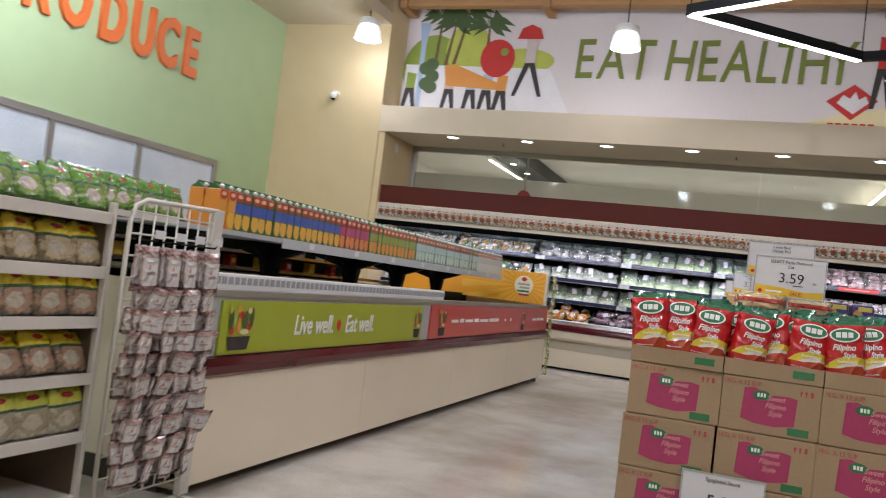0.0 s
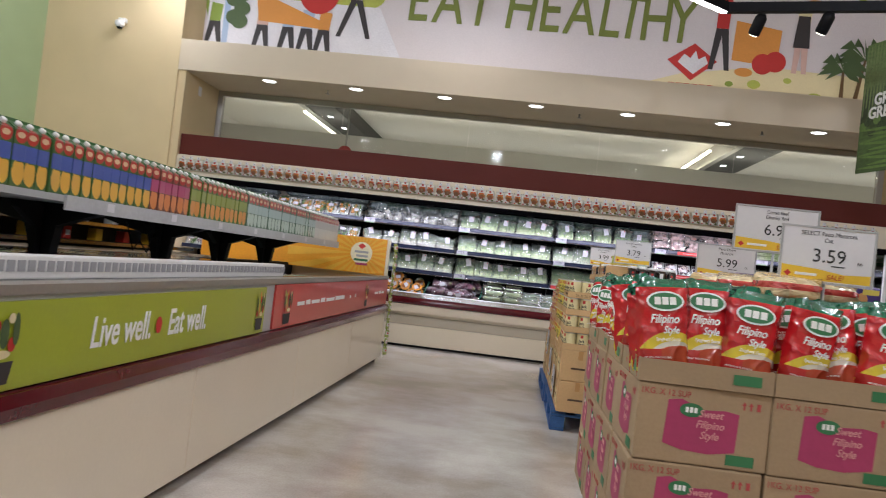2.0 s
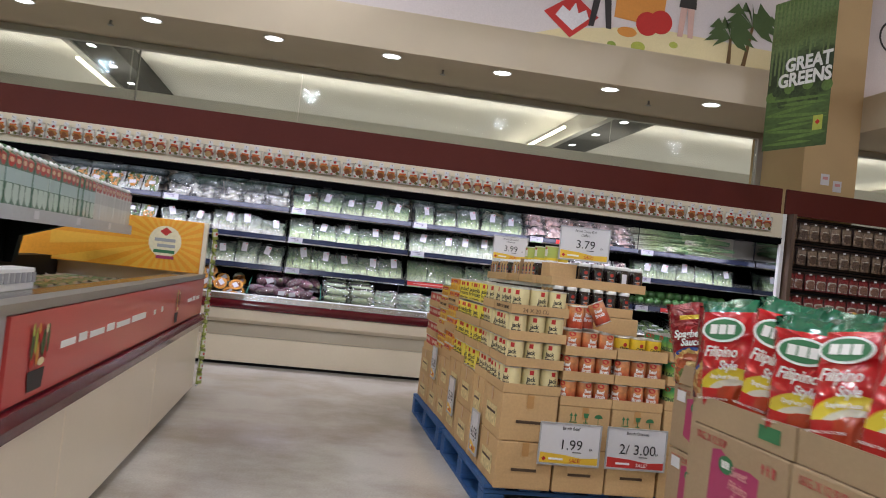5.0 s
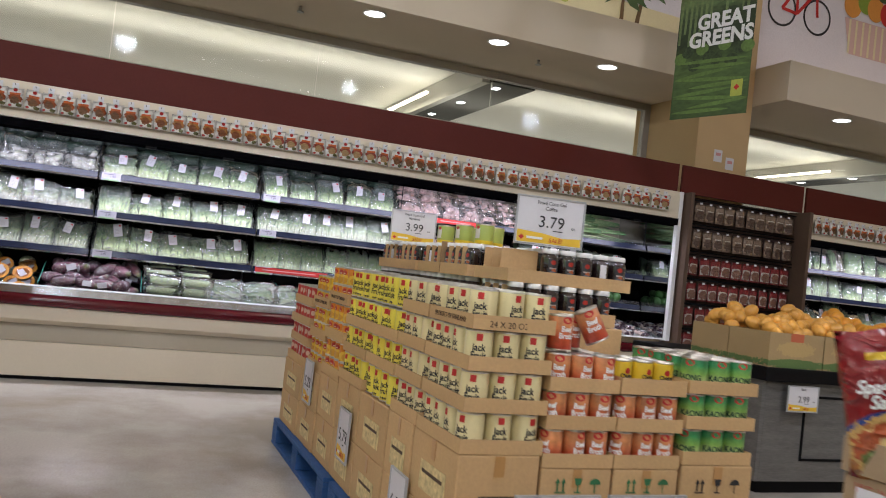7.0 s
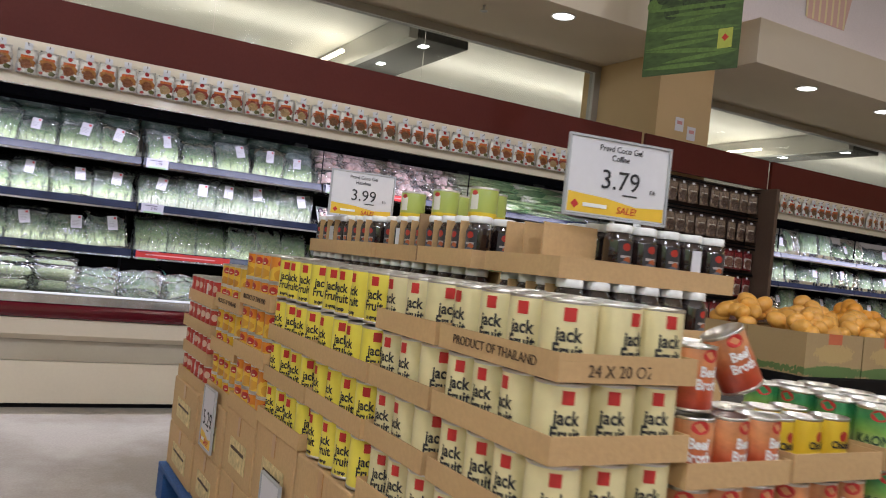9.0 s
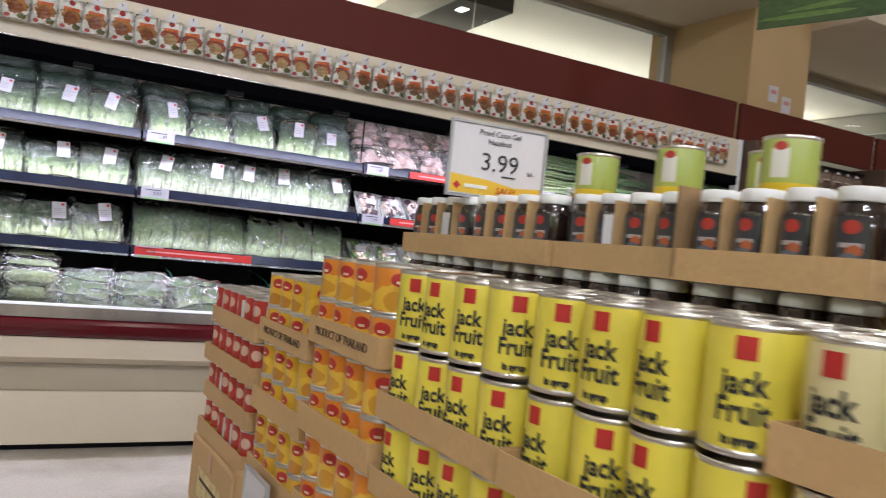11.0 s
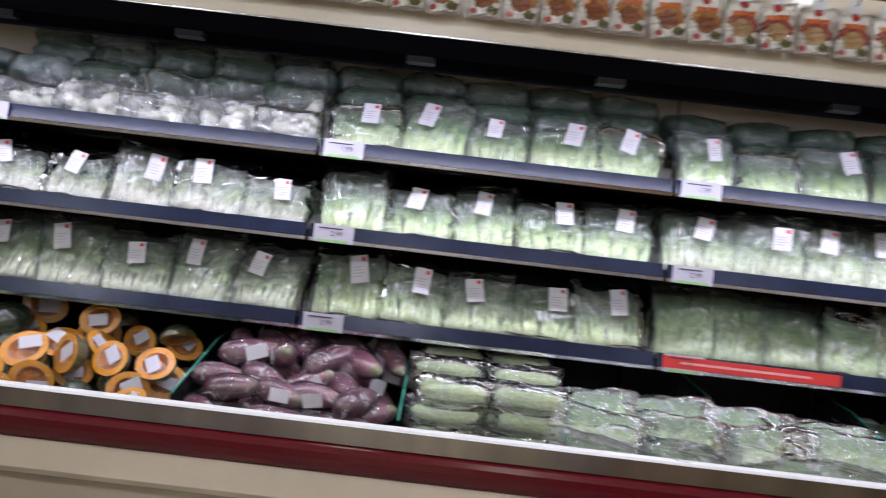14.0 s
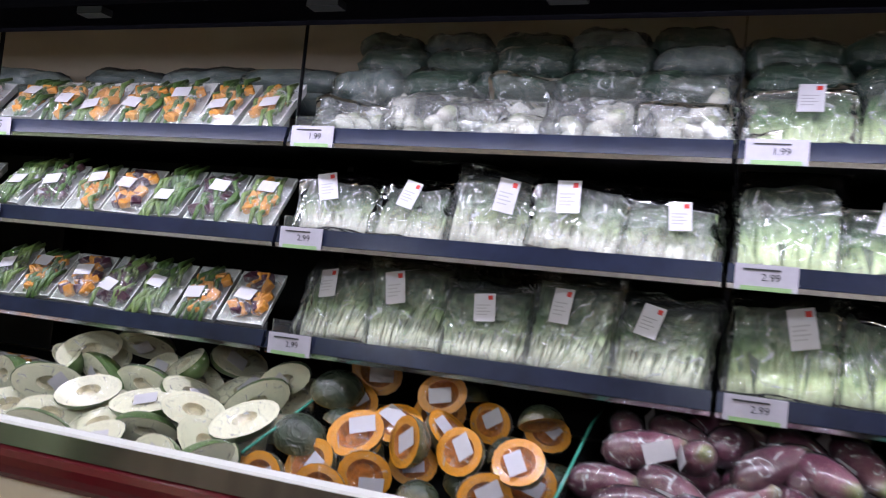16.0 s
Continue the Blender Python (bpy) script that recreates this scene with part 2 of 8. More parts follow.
def concrete_material():
    m, nt, bs = nodes_of("polished_concrete")
    N, L = nt.nodes, nt.links
    tc = N.new("ShaderNodeTexCoord")
    a = N.new("ShaderNodeTexNoise")
    a.inputs["Scale"].default_value, a.inputs["Detail"].default_value, a.inputs["Roughness"].default_value = 0.9, 6, 0.62
    f = N.new("ShaderNodeTexNoise")
    f.inputs["Scale"].default_value, f.inputs["Detail"].default_value = 90, 3
    L.new(tc.outputs["Object"], a.inputs["Vector"])
    L.new(tc.outputs["Object"], f.inputs["Vector"])
    cr = N.new("ShaderNodeValToRGB")
    cr.color_ramp.elements[0].position, cr.color_ramp.elements[0].color = 0.36, (0.38, 0.335, 0.28, 1)
    cr.color_ramp.elements[1].position, cr.color_ramp.elements[1].color = 0.60, (0.62, 0.585, 0.535, 1)
    L.new(a.outputs[0], cr.inputs[0])
    hs = N.new("ShaderNodeHueSaturation")
    mr = N.new("ShaderNodeMapRange")
    mr.inputs["To Min"].default_value, mr.inputs["To Max"].default_value = 0.8, 1.2
    L.new(f.outputs[0], mr.inputs["Value"])
    L.new(mr.outputs[0], hs.inputs["Value"])
    L.new(cr.outputs[0], hs.inputs["Color"])
    L.new(hs.outputs[0], bs.inputs["Base Color"])
    r = N.new("ShaderNodeMapRange")
    r.inputs["To Min"].default_value, r.inputs["To Max"].default_value = 0.05, 0.2
    L.new(a.outputs[0], r.inputs["Value"])
    L.new(r.outputs[0], bs.inputs["Roughness"])
    b = N.new("ShaderNodeBump")
    b.inputs["Strength"].default_value, b.inputs["Distance"].default_value = 0.05, 0.003
    L.new(f.outputs[0], b.inputs["Height"])
    L.new(b.outputs[0], bs.inputs["Normal"])
    return m


CONCRETE = concrete_material()
CREAM_WALL = mat("cream_wall_paint", (0.64, 0.51, 0.30), 0.7, var=0.05, bump=0.12, bscale=180)
TAN_WALL = mat("tan_wall_paint", (0.55, 0.38, 0.19), 0.7, var=0.05, bump=0.12, bscale=180)
GREEN_WALL = mat("green_wall_paint", (0.42, 0.54, 0.30), 0.7, var=0.05, bump=0.12, bscale=180)
SOFFIT_PAINT = mat("soffit_paint", (0.62, 0.53, 0.40), 0.7, var=0.04, bump=0.1, bscale=180)
WHITE_PAINT = mat("white_paint", (0.78, 0.76, 0.71), 0.65, var=0.04, bump=0.1, bscale=160)
CEIL_PAINT = mat("ceiling_paint", (0.42, 0.33, 0.22), 0.8, var=0.1, bump=0.1)
CASE_CREAM = mat("cream_enamel", (0.70, 0.62, 0.48), 0.32, var=0.03, bump=0.03, coat=0.2)
FREEZER_CREAM = mat("pale_cream_enamel", (0.80, 0.71, 0.555), 0.3, var=0.03, bump=0.03, coat=0.2)
# darker cream: carries the recess shade; also on back panel and folded edge
CASE_CREAM_DARK = mat("shaded_cream_and_beige_enamel", (0.40, 0.35, 0.26), 0.4, var=0.03, bump=0.03)
MAROON = mat("maroon_bumper", (0.085, 0.004, 0.009), 0.14, var=0.1, bump=0.02, coat=0.0, spec=0.4)
MAROON_PANEL = mat("maroon_panel", (0.095, 0.017, 0.012), 0.5, var=0.08, bump=0.05, spec=0.15)
STEEL = mat("brushed_steel", (0.30, 0.29, 0.29), 0.2, 1.0, scale=1.8, var=0.5, bump=0.05, bscale=9, stretch=(1, 0.05, 0.05))
RAIL_EDGE = mat("bright_rail_edge", (0.72, 0.74, 0.78), 0.16, 1.0, var=0.25, scale=4, bump=0.04)
ALU = mat("aluminium_frame", (0.42, 0.41, 0.39), 0.42, 0.8, var=0.06, bump=0.03)
BLACK = mat("black_enamel", (0.004, 0.004, 0.005), 0.5, var=0.2, bump=0.05, spec=0.12)
MATT_BLACK = mat("matt_black_enamel", (0.003, 0.003, 0.004), 0.9, var=0.2, bump=0.0, spec=0.0)
BLACK_RAIL = mat("dark_price_rail", (0.012, 0.016, 0.034), 0.2, scale=5, var=0.35, bump=0.05, bscale=14, spec=0.14)
GREY_PLASTIC = mat("grey_enamel", (0.40, 0.41, 0.41), 0.4, var=0.05, bump=0.04)
WHITE_PLASTIC = mat("white_plastic", (0.78, 0.78, 0.76), 0.4, var=0.04, bump=0.04)
SHELF_BEIGE = mat("beige_shelf_steel", (0.60, 0.565, 0.51), 0.4, var=0.05, bump=0.04)
CARD = mat("brown_cardboard", (0.55, 0.355, 0.165), 0.75, var=0.1, bump=0.25, bscale=90, rand=0.06)
CARD_LIGHT = mat("tan_cardboard", (0.335, 0.232, 0.135), 0.75, var=0.08, bump=0.25, bscale=90, rand=0.05)
CARD_DARK = mat("dark_cardboard", (0.30, 0.185, 0.09), 0.8, var=0.1, bump=0.25)
TAPE = mat("packing_tape", (0.46, 0.25, 0.09), 0.3, var=0.05, bump=0.05)
MAGENTA = mat("magenta_print", (0.36, 0.035, 0.11), 0.6, var=0.08, bump=0.1)
PINK_INK = mat("pale_pink_ink", (0.62, 0.28, 0.28), 0.6, var=0.05, bump=0)
RED_INK = mat("red_ink", (0.40, 0.05, 0.05), 0.6, var=0.05, bump=0)
BROWN_INK = mat("dark_brown_ink", (0.07, 0.04, 0.02), 0.7, var=0.05, bump=0)
BLACK_INK = mat("black_ink", (0.02, 0.02, 0.022), 0.6, var=0.05, bump=0)
GREEN_INK = mat("green_ink", (0.03, 0.16, 0.06), 0.6, var=0.05, bump=0)
WHITE_INK = mat("white_ink", (0.8, 0.8, 0.78), 0.6, var=0.03, bump=0)
YELLOW_INK = mat("yellow_ink", (0.78, 0.50, 0.04), 0.5, var=0.05, bump=0)
ORANGE_INK = mat("orange_ink", (0.78, 0.24, 0.02), 0.5, var=0.05, bump=0)
GREY_INK = mat("grey_ink", (0.35, 0.35, 0.36), 0.6, var=0.05, bump=0)
PAPER = mat("white_paper", (0.66, 0.65, 0.67), 0.5, var=0.03, bump=0.05, rand=0.03)
BLUE_WOOD = mat("blue_painted_wood", (0.02, 0.085, 0.24), 0.65, var=0.25, bump=0.4, bscale=40, stretch=(1, 6, 6))
TIN = mat("tin_metal", (0.68, 0.66, 0.62), 0.28, 1.0, var=0.06, bump=0.03)
LAMP_GLOW = mat("lamp_glow", (1.0, 0.93, 0.82), 0.5, var=0.0, bump=0, emit=9.0)
STRIP_GLOW = mat("led_strip_glow", (1.0, 0.96, 0.9), 0.5, var=0.0, bump=0, emit=16.0)
DOWN_GLOW = mat("downlight_glow", (0.97, 0.98, 1.0), 0.5, var=0.0, bump=0, emit=5.0)
COVE_GLOW = mat("cove_glow", (1.0, 0.9, 0.72), 0.5, var=0.0, bump=0, emit=7.0)

# ---- mesh helpers ----


def bm_new():
    return bmesh.new()


def box(bm, lo, hi, bev=0.0, m=None):
    verts = [bm.verts.new((x, y, z)) for x in (lo[0], hi[0]) for y in (lo[1], hi[1]) for z in (lo[2], hi[2])]
    fs = [bm.faces.new([verts[i] for i in f]) for f in ((0, 1, 3, 2), (4, 6, 7, 5), (0, 4, 5, 1), (2, 3, 7, 6), (0, 2, 6, 4), (1, 5, 7, 3))]
    if bev:
        es = list({e for f in fs for e in f.edges})
        r = bmesh.ops.bevel(bm, geom=es, offset=bev, segments=2, affect="EDGES", profile=0.5)
        verts = [v for v in verts if v.is_valid] + list(r["verts"])
    if m is not None:
        bmesh.ops.transform(bm, matrix=m, verts=list(set(verts)))
    return bm


def a_box(lo, hi, bev=0.0):
    return box(bm_new(), lo, hi, bev)


def lathe(bm, profile, n=20, centre=(0, 0, 0), smooth=True, cap=True):
    rings = []
    for r, z in profile:
        rings.append([bm.verts.new((centre[0] + r * math.cos(2 * math.pi * i / n), centre[1] + r * math.sin(2 * math.pi * i / n), centre[2] + z)) for i in range(n)])
    for a, b in zip(rings, rings[1:]):
        for i in range(n):
            f = bm.faces.new((a[i], a[(i + 1) % n], b[(i + 1) % n], b[i]))
            f.smooth = smooth
    if cap:
        bm.faces.new(list(reversed(rings[0])))
        bm.faces.new(rings[-1])
    return bm


def tube(bm, pts, r, n=6):
    pts = [Vector(p) for p in pts]
    rings = []
    for i, p in enumerate(pts):
        d = (pts[min(i + 1, len(pts) - 1)] - pts[max(i - 1, 0)]).normalized()
        up = Vector((0, 0, 1)) if abs(d.z) < 0.9 else Vector((1, 0, 0))
        s = d.cross(up).normalized()
        u = s.cross(d).normalized()
        rr = r[i] if isinstance(r, (list, tuple)) else r
        rings.append([bm.verts.new(p + (s * math.cos(2 * math.pi * k / n) + u * math.sin(2 * math.pi * k / n)) * rr) for k in range(n)])
    for a, b in zip(rings, rings[1:]):
        for i in range(n):
            f = bm.faces.new((a[i], a[(i + 1) % n], b[(i + 1) % n], b[i]))
            f.smooth = True
    bm.faces.new(list(reversed(rings[0])))
    bm.faces.new(rings[-1])
    return bm


def prism(bm, poly, lo, hi, axis="x"):
    """A polygon drawn out along an axis: (y, z) along x, (x, z) along y, (x, y) along z."""
    def at(p, h):
        return {"x": (h, p[0], p[1]), "y": (p[0], h, p[1]), "z": (p[0], p[1], h)}[axis]
    a = [bm.verts.new(at(p, lo)) for p in poly]
    b = [bm.verts.new(at(p, hi)) for p in poly]
    n = len(poly)
    for i in range(n):
        bm.faces.new((a[i], a[(i + 1) % n], b[(i + 1) % n], b[i]))
    bm.faces.new(list(reversed(a)))
    bm.faces.new(b)
    bmesh.ops.recalc_face_normals(bm, faces=bm.faces[:])
    return bm


def mesh_of(name, bm, material):
    me = bpy.data.meshes.new(name)
    bmesh.ops.recalc_face_normals(bm, faces=bm.faces[:])
    bm.to_mesh(me)
    bm.free()
    me.materials.append(material)
    return me


def part(name, bm, material, parent=None, label=""):
    ob = new(name, mesh_of(name, bm, material))
    if parent is not None:
        ob.parent = parent
    return tagged(ob, label)


def piece(name, me, parent, m=None):
    ob = new(name, me)
    ob.parent = parent
    if m is not None:
        ob.matrix_basis = m
    return ob


def thing(name, m, label, category, group="", kind=""):
    ob = new(name)
    ob.empty_display_size = 0.05
    ob.matrix_basis = m
    return tagged(ob, label, category, group, kind)


def setting(name, bm, material, label, category):
    return tagged(part(name, bm, material), label, category, kind="structure")


TEXTS = {}


def text_mesh(words, size, material, depth=0.0, shear=0.0, bold=0.0, align="CENTER", squeeze=1.0):
    key = (words, size, material.name, depth, shear, bold, align, squeeze)
    if key not in TEXTS:
        cu = bpy.data.curves.new("lettering", "FONT")
        cu.body, cu.size, cu.extrude, cu.shear, cu.offset, cu.align_x, cu.align_y = words, size, depth, shear, bold, align, "CENTER"
        cu.resolution_u = 3
        ob = bpy.data.objects.new("lettering", cu)
        me = bpy.data.meshes.new_from_object(ob)
        bpy.data.objects.remove(ob)
        me.transform(Matrix.Diagonal((squeeze, 1, 1, 1)))
        me.materials.clear()
        me.materials.append(material)
        TEXTS[key] = me
    return TEXTS[key]


def wrap(me, r, angle0=0.0):
    """Bends lettering that faces -y round an upright cylinder."""
    me = me.copy()
    for v in me.vertices:
        a = v.co.x / r + angle0
        v.co = Vector((math.sin(a) * r, -math.cos(a) * r, v.co.y))
    return me


def disc_patch(bm, cx, cz, rx, rz, n=20, y=0.0):
    vs = [bm.verts.new((cx + rx * math.cos(2 * math.pi * i / n), y, cz + rz * math.sin(2 * math.pi * i / n))) for i in range(n)]
    bm.faces.new(vs)
    return bm


def poly_patch(bm, pts, y=0.0):
    bm.faces.new([bm.verts.new((x, y, z)) for x, z in pts])
    return bm


FACE_S = pose(0, 0, 0, 90, 0, 0)

# ---- structure ----
setting("floor", a_box((-7.3, -6.2, -0.12), (10.2, 20.2, 0.0)), CONCRETE, "polished grey-brown concrete floor with soft stains", "floor")
setting("wall_west", a_box((-7.25, -6.2, 0.0), (-7.05, 10.8, 5.4)), GREEN_WALL, "sage green painted wall", "wall")
setting("wall_north_west", a_box((-7.25, 10.8, 0.0), (-5.24, 11.0, 5.4)), CREAM_WALL, "plain cream painted wall", "wall")
# south and east walls are out of view, added to close the room
setting("unseen_wall_south", a_box((-7.25, -6.2, 0.0), (10.2, -6.0, 5.4)), CREAM_WALL, "plain cream painted wall", "wall")
setting("unseen_wall_east", a_box((10.0, -6.0, 0.0), (10.2, 12.0, 5.4)), CREAM_WALL, "plain cream painted wall", "wall")
# wall behind the case, up to the sill of the glazing
setting("wall_north", a_box((-5.24, 12.0, 0.0), (10.0, 12.2, 2.05)), WHITE_PAINT, "plain white wall behind the cooled case", "wall")
setting("wall_return", a_box((-5.24, 10.83, 0.0), (-5.14, 12.0, 3.11)), CREAM_WALL, "cream painted return wall beside the case", "wall")
setting("wall_return_upper", a_box((-5.34, 11.0, 3.5), (-5.242, 11.6, 5.25)), CREAM_WALL, "cream painted return wall beside the mural", "wall")
setting("ceiling", a_box((-7.25, -6.2, 5.25), (10.2, 11.6, 5.4)), CEIL_PAINT, "open beige ceiling", "ceiling")
bm = a_box((-7.05, 2.0, 4.72), (-5.24, 10.8, 4.9))
setting("dropped_ceiling", bm, SOFFIT_PAINT, "dropped cream ceiling strip along the green wall", "ceiling")
beam = bm_new()
for i in range(7):
    box(beam, (-5.2 + i * 2.2, 10.9, 5.02), (-5.08 + i * 2.2, 11.38, 5.25), 0.01)
box(beam, (-5.2, 10.95, 5.06), (9.9, 11.1, 5.2), 0.01)
setting("ceiling_beam", beam, mat("beam_wood", (0.40, 0.22, 0.09), 0.6, stretch=(1, 8, 8), var=0.2), "brown timber beam under the ceiling", "beam")

# soffit boxes over the case
setting("soffit_1", a_box((-5.24, 10.8, 3.11), (3.78, 12.2, 3.5), 0.004), SOFFIT_PAINT, "cream painted soffit box with recessed lights", "soffit")
setting("soffit_2", a_box((4.42, 10.66, 3.08), (10.0, 12.2, 3.47), 0.004), SOFFIT_PAINT, "cream painted soffit box with recessed lights", "soffit")
setting("column", a_box((3.78, 11.12, 0.0), (4.42, 12.2, 5.25), 0.004), TAN_WALL, "square tan painted column", "column")
MURAL = mat("mural_ground", (0.66, 0.60, 0.60), 0.6, scale=0.8, var=0.08, bump=0.04)
mural = setting("wall_mural", a_box((-5.24, 11.42, 3.5), (3.78, 11.6, 5.25)), MURAL, "painted food mural on pale lilac wall", "mural")
mural2 = setting("wall_mural", a_box((4.42, 11.42, 3.47), (10.0, 11.6, 5.25)), MURAL, "painted mural with bicycle and produce baskets", "mural")

# mural shapes
M_GREEN = mat("mural_green", (0.22, 0.30, 0.04), 0.6, var=0.15, bump=0)
M_LIME = mat("mural_lime", (0.42, 0.46, 0.08), 0.6, var=0.15, bump=0)
M_DKGREEN = mat("mural_dark_green", (0.06, 0.10, 0.03), 0.6, var=0.2, bump=0)
M_RED = mat("mural_red", (0.50, 0.025, 0.02), 0.6, var=0.08, bump=0)
M_ORANGE = mat("mural_orange", (0.66, 0.27, 0.05), 0.6, var=0.08, bump=0)
M_BLACK = mat("mural_charcoal", (0.03, 0.025, 0.025), 0.6, var=0.1, bump=0)
M_SKIN = mat("mural_pink", (0.62, 0.40, 0.34), 0.6, var=0.05, bump=0)
M_BLUE = mat("mural_blue", (0.36, 0.46, 0.60), 0.6, var=0.08, bump=0)
M_CREAM = mat("mural_cream", (0.72, 0.62, 0.36), 0.6, var=0.06, bump=0)
M_LETTER = mat("mural_olive_lettering", (0.16, 0.19, 0.03), 0.6, var=0.2, bump=0)
MY = 11.414


def blob(name, pts, material, y=MY, parent=mural):
    return part(name, poly_patch(bm_new(), pts, y), material, parent)


def oval(name, cx, cz, rx, rz, material, y=MY, parent=mural):
    return part(name, disc_patch(bm_new(), cx, cz, rx, rz, 28, y), material, parent)


def mural_palm(cx, z0, h, lean, y, parent=mural, size=0.42):
    tip = (cx + lean, z0 + h)
    blob("palm_trunk", [(cx - 0.03, z0), (cx + 0.03, z0), (tip[0] + 0.015, tip[1]), (tip[0] - 0.015, tip[1])], mat("mural_brown", (0.14, 0.08, 0.03), 0.6, bump=0), y, parent)
    bmp = bm_new()
    for k in range(11):
        a = math.radians(-35 + k * 25)
        w = size * (0.75 + 0.3 * ((k * 7) % 5) / 5)
        ex, ez = tip[0] + math.cos(a) * w, tip[1] + math.sin(a) * w * 0.6 - 0.12 * w
        mx, mz = tip[0] + math.cos(a) * w * 0.55, tip[1] + math.sin(a) * w * 0.5 + 0.05
        poly_patch(bmp, [tip, (mx + 0.05 * math.sin(a), mz - 0.06), (ex, ez), (mx - 0.03 * math.sin(a), mz + 0.05)], y - 0.0006 * k)
    part("palm_crown", bmp, M_DKGREEN, parent)


def mural_worker(cx, z0, h, shirt, parent=mural, y=MY - 0.006, stride=0.12, legs=M_BLACK):
    """A plain flat bar figure: two leg bars and one upper bar."""
    blob("leg_bar", [(cx - stride - 0.03, z0), (cx - stride + 0.03, z0), (cx + 0.02, z0 + h * 0.5), (cx - 0.07, z0 + h * 0.5)], legs, y, parent)
    blob("leg_bar", [(cx + stride - 0.03, z0), (cx + stride + 0.03, z0), (cx + 0.08, z0 + h * 0.5), (cx - 0.01, z0 + h * 0.5)], legs, y - 0.001, parent)
    blob("body_bar", [(cx - 0.07, z0 + h * 0.5), (cx + 0.08, z0 + h * 0.5), (cx + 0.1, z0 + h * 0.86), (cx - 0.06, z0 + h * 0.9)], shirt, y - 0.002, parent)


oval("hill", -4.75, 4.22, 0.5, 0.55, M_GREEN)
blob("mural_ground_band", [(-5.2, 3.52), (-2.5, 3.52), (-2.9, 4.28), (-5.2, 4.3)], mat("mural_white", (0.70, 0.68, 0.70), 0.6, bump=0), MY - 0.002)
blob("mural_ground_band", [(0.2, 3.504), (3.7, 3.504), (3.7, 3.9), (2.0, 3.95), (1.0, 3.78)], M_CREAM, MY - 0.001)
oval("hill", -3.3, 4.4, 0.45, 0.18, M_LIME, MY - 0.001)
oval("hill", -4.2, 4.55, 0.36, 0.4, M_LIME, MY - 0.0015)
for px, h, ln in ((-4.72, 0.75, 0.05), (-4.55, 0.62, 0.1), (-4.42, 0.8, 0.18), (-3.9, 0.6, 0.0)):
    mural_palm(px, 4.3, h, ln, MY - 0.004)
blob("fork", [(-4.98, 3.55), (-4.9, 3.55), (-4.9, 4.6), (-4.85, 4.95), (-5.03, 4.95), (-4.98, 4.6)], M_BLUE, MY - 0.012)
oval("tomato", -3.72, 4.42, 0.27, 0.29, M_RED, MY - 0.013)
oval("tomato_leaf", -3.62, 4.52, 0.06, 0.06, M_GREEN, MY - 0.014)
mural_worker(-3.22, 3.86, 1.0, mat("mural_lilac", (0.55, 0.47, 0.45), 0.6, bump=0), y=MY - 0.012, stride=0.2)
blob("red_dome", [(-3.44, 4.72), (-3.04, 4.72), (-3.1, 4.88), (-3.24, 4.94), (-3.38, 4.88)], M_RED, MY - 0.016)
for wx, c in ((-5.1, M_GREEN), (-4.45, M_SKIN), (-4.1, M_BLUE), (-3.85, M_BLUE), (-3.62, M_ORANGE)):
    mural_worker(wx, 3.62, 0.62, c, stride=0.09)
blob("carrot", [(-4.55, 4.28), (-4.4, 4.32), (-3.55, 4.0), (-3.55, 3.93), (-4.5, 3.98)], M_ORANGE, MY - 0.016)
for dx, dz in ((0, 0), (-0.12, 0.12), (-0.1, -0.12), (-0.02, 0.18), (-0.02, -0.17)):
    oval("carrot_leaf", -4.74 + dx, 4.12 + dz, 0.11, 0.1, M_DKGREEN, MY - 0.0165 - abs(dz) * 0.004 - abs(dx) * 0.003)
# lettering EAT HEALTHY
for i, (ch, cx) in enumerate(zip("EATHEALTHY", (-2.42, -2.02, -1.62, -1.08, -0.72, -0.33, 0.04, 0.3, 0.62, 0.94))):
    o = piece("letter", text_mesh(ch, 0.82, M_LETTER, 0.002, 0.1, 0.006, squeeze=0.72), mural, pose(cx, MY - 0.006, 4.43 + 0.02 * ((i * 3) % 3 - 1), 90, (i * 5) % 4 - 2, 0))
# diamond mark and its bars
blob("diamond_mark", [(0.82, 3.94), (1.13, 3.70), (1.43, 3.96), (1.14, 4.17)], M_RED, MY - 0.004)
blob("white_flame", [(0.95, 3.92), (1.15, 3.78), (1.32, 3.93), (1.28, 4.02), (1.2, 3.97), (1.16, 4.08), (1.1, 3.98), (1.02, 4.03)], mat("mural_white", (0.7, 0.68, 0.7), 0.6, bump=0), MY - 0.008)
for k in range(6):
    blob("red_bar", [(0.86 + k * 0.095, 3.6), (0.93 + k * 0.095, 3.6), (0.93 + k * 0.095, 3.66), (0.86 + k * 0.095, 3.66)], M_RED, MY - 0.005)
mural_worker(1.45, 3.86, 1.05, M_RED, stride=0.1)
blob("orange_crate", [(1.6, 4.0), (2.15, 3.96), (2.18, 4.42), (1.62, 4.5)], M_ORANGE, MY - 0.004)
oval("apple", 1.98, 3.98, 0.13, 0.13, M_RED, MY - 0.007)
oval("apple", 2.13, 4.02, 0.13, 0.13, M_RED, MY - 0.008)
mural_worker(2.42, 3.9, 1.0, M_CREAM, stride=0.06, legs=M_SKIN)
blob("black_skirt", [(2.32, 4.22), (2.52, 4.22), (2.5, 4.62), (2.36, 4.62)], M_BLACK, MY - 0.012)
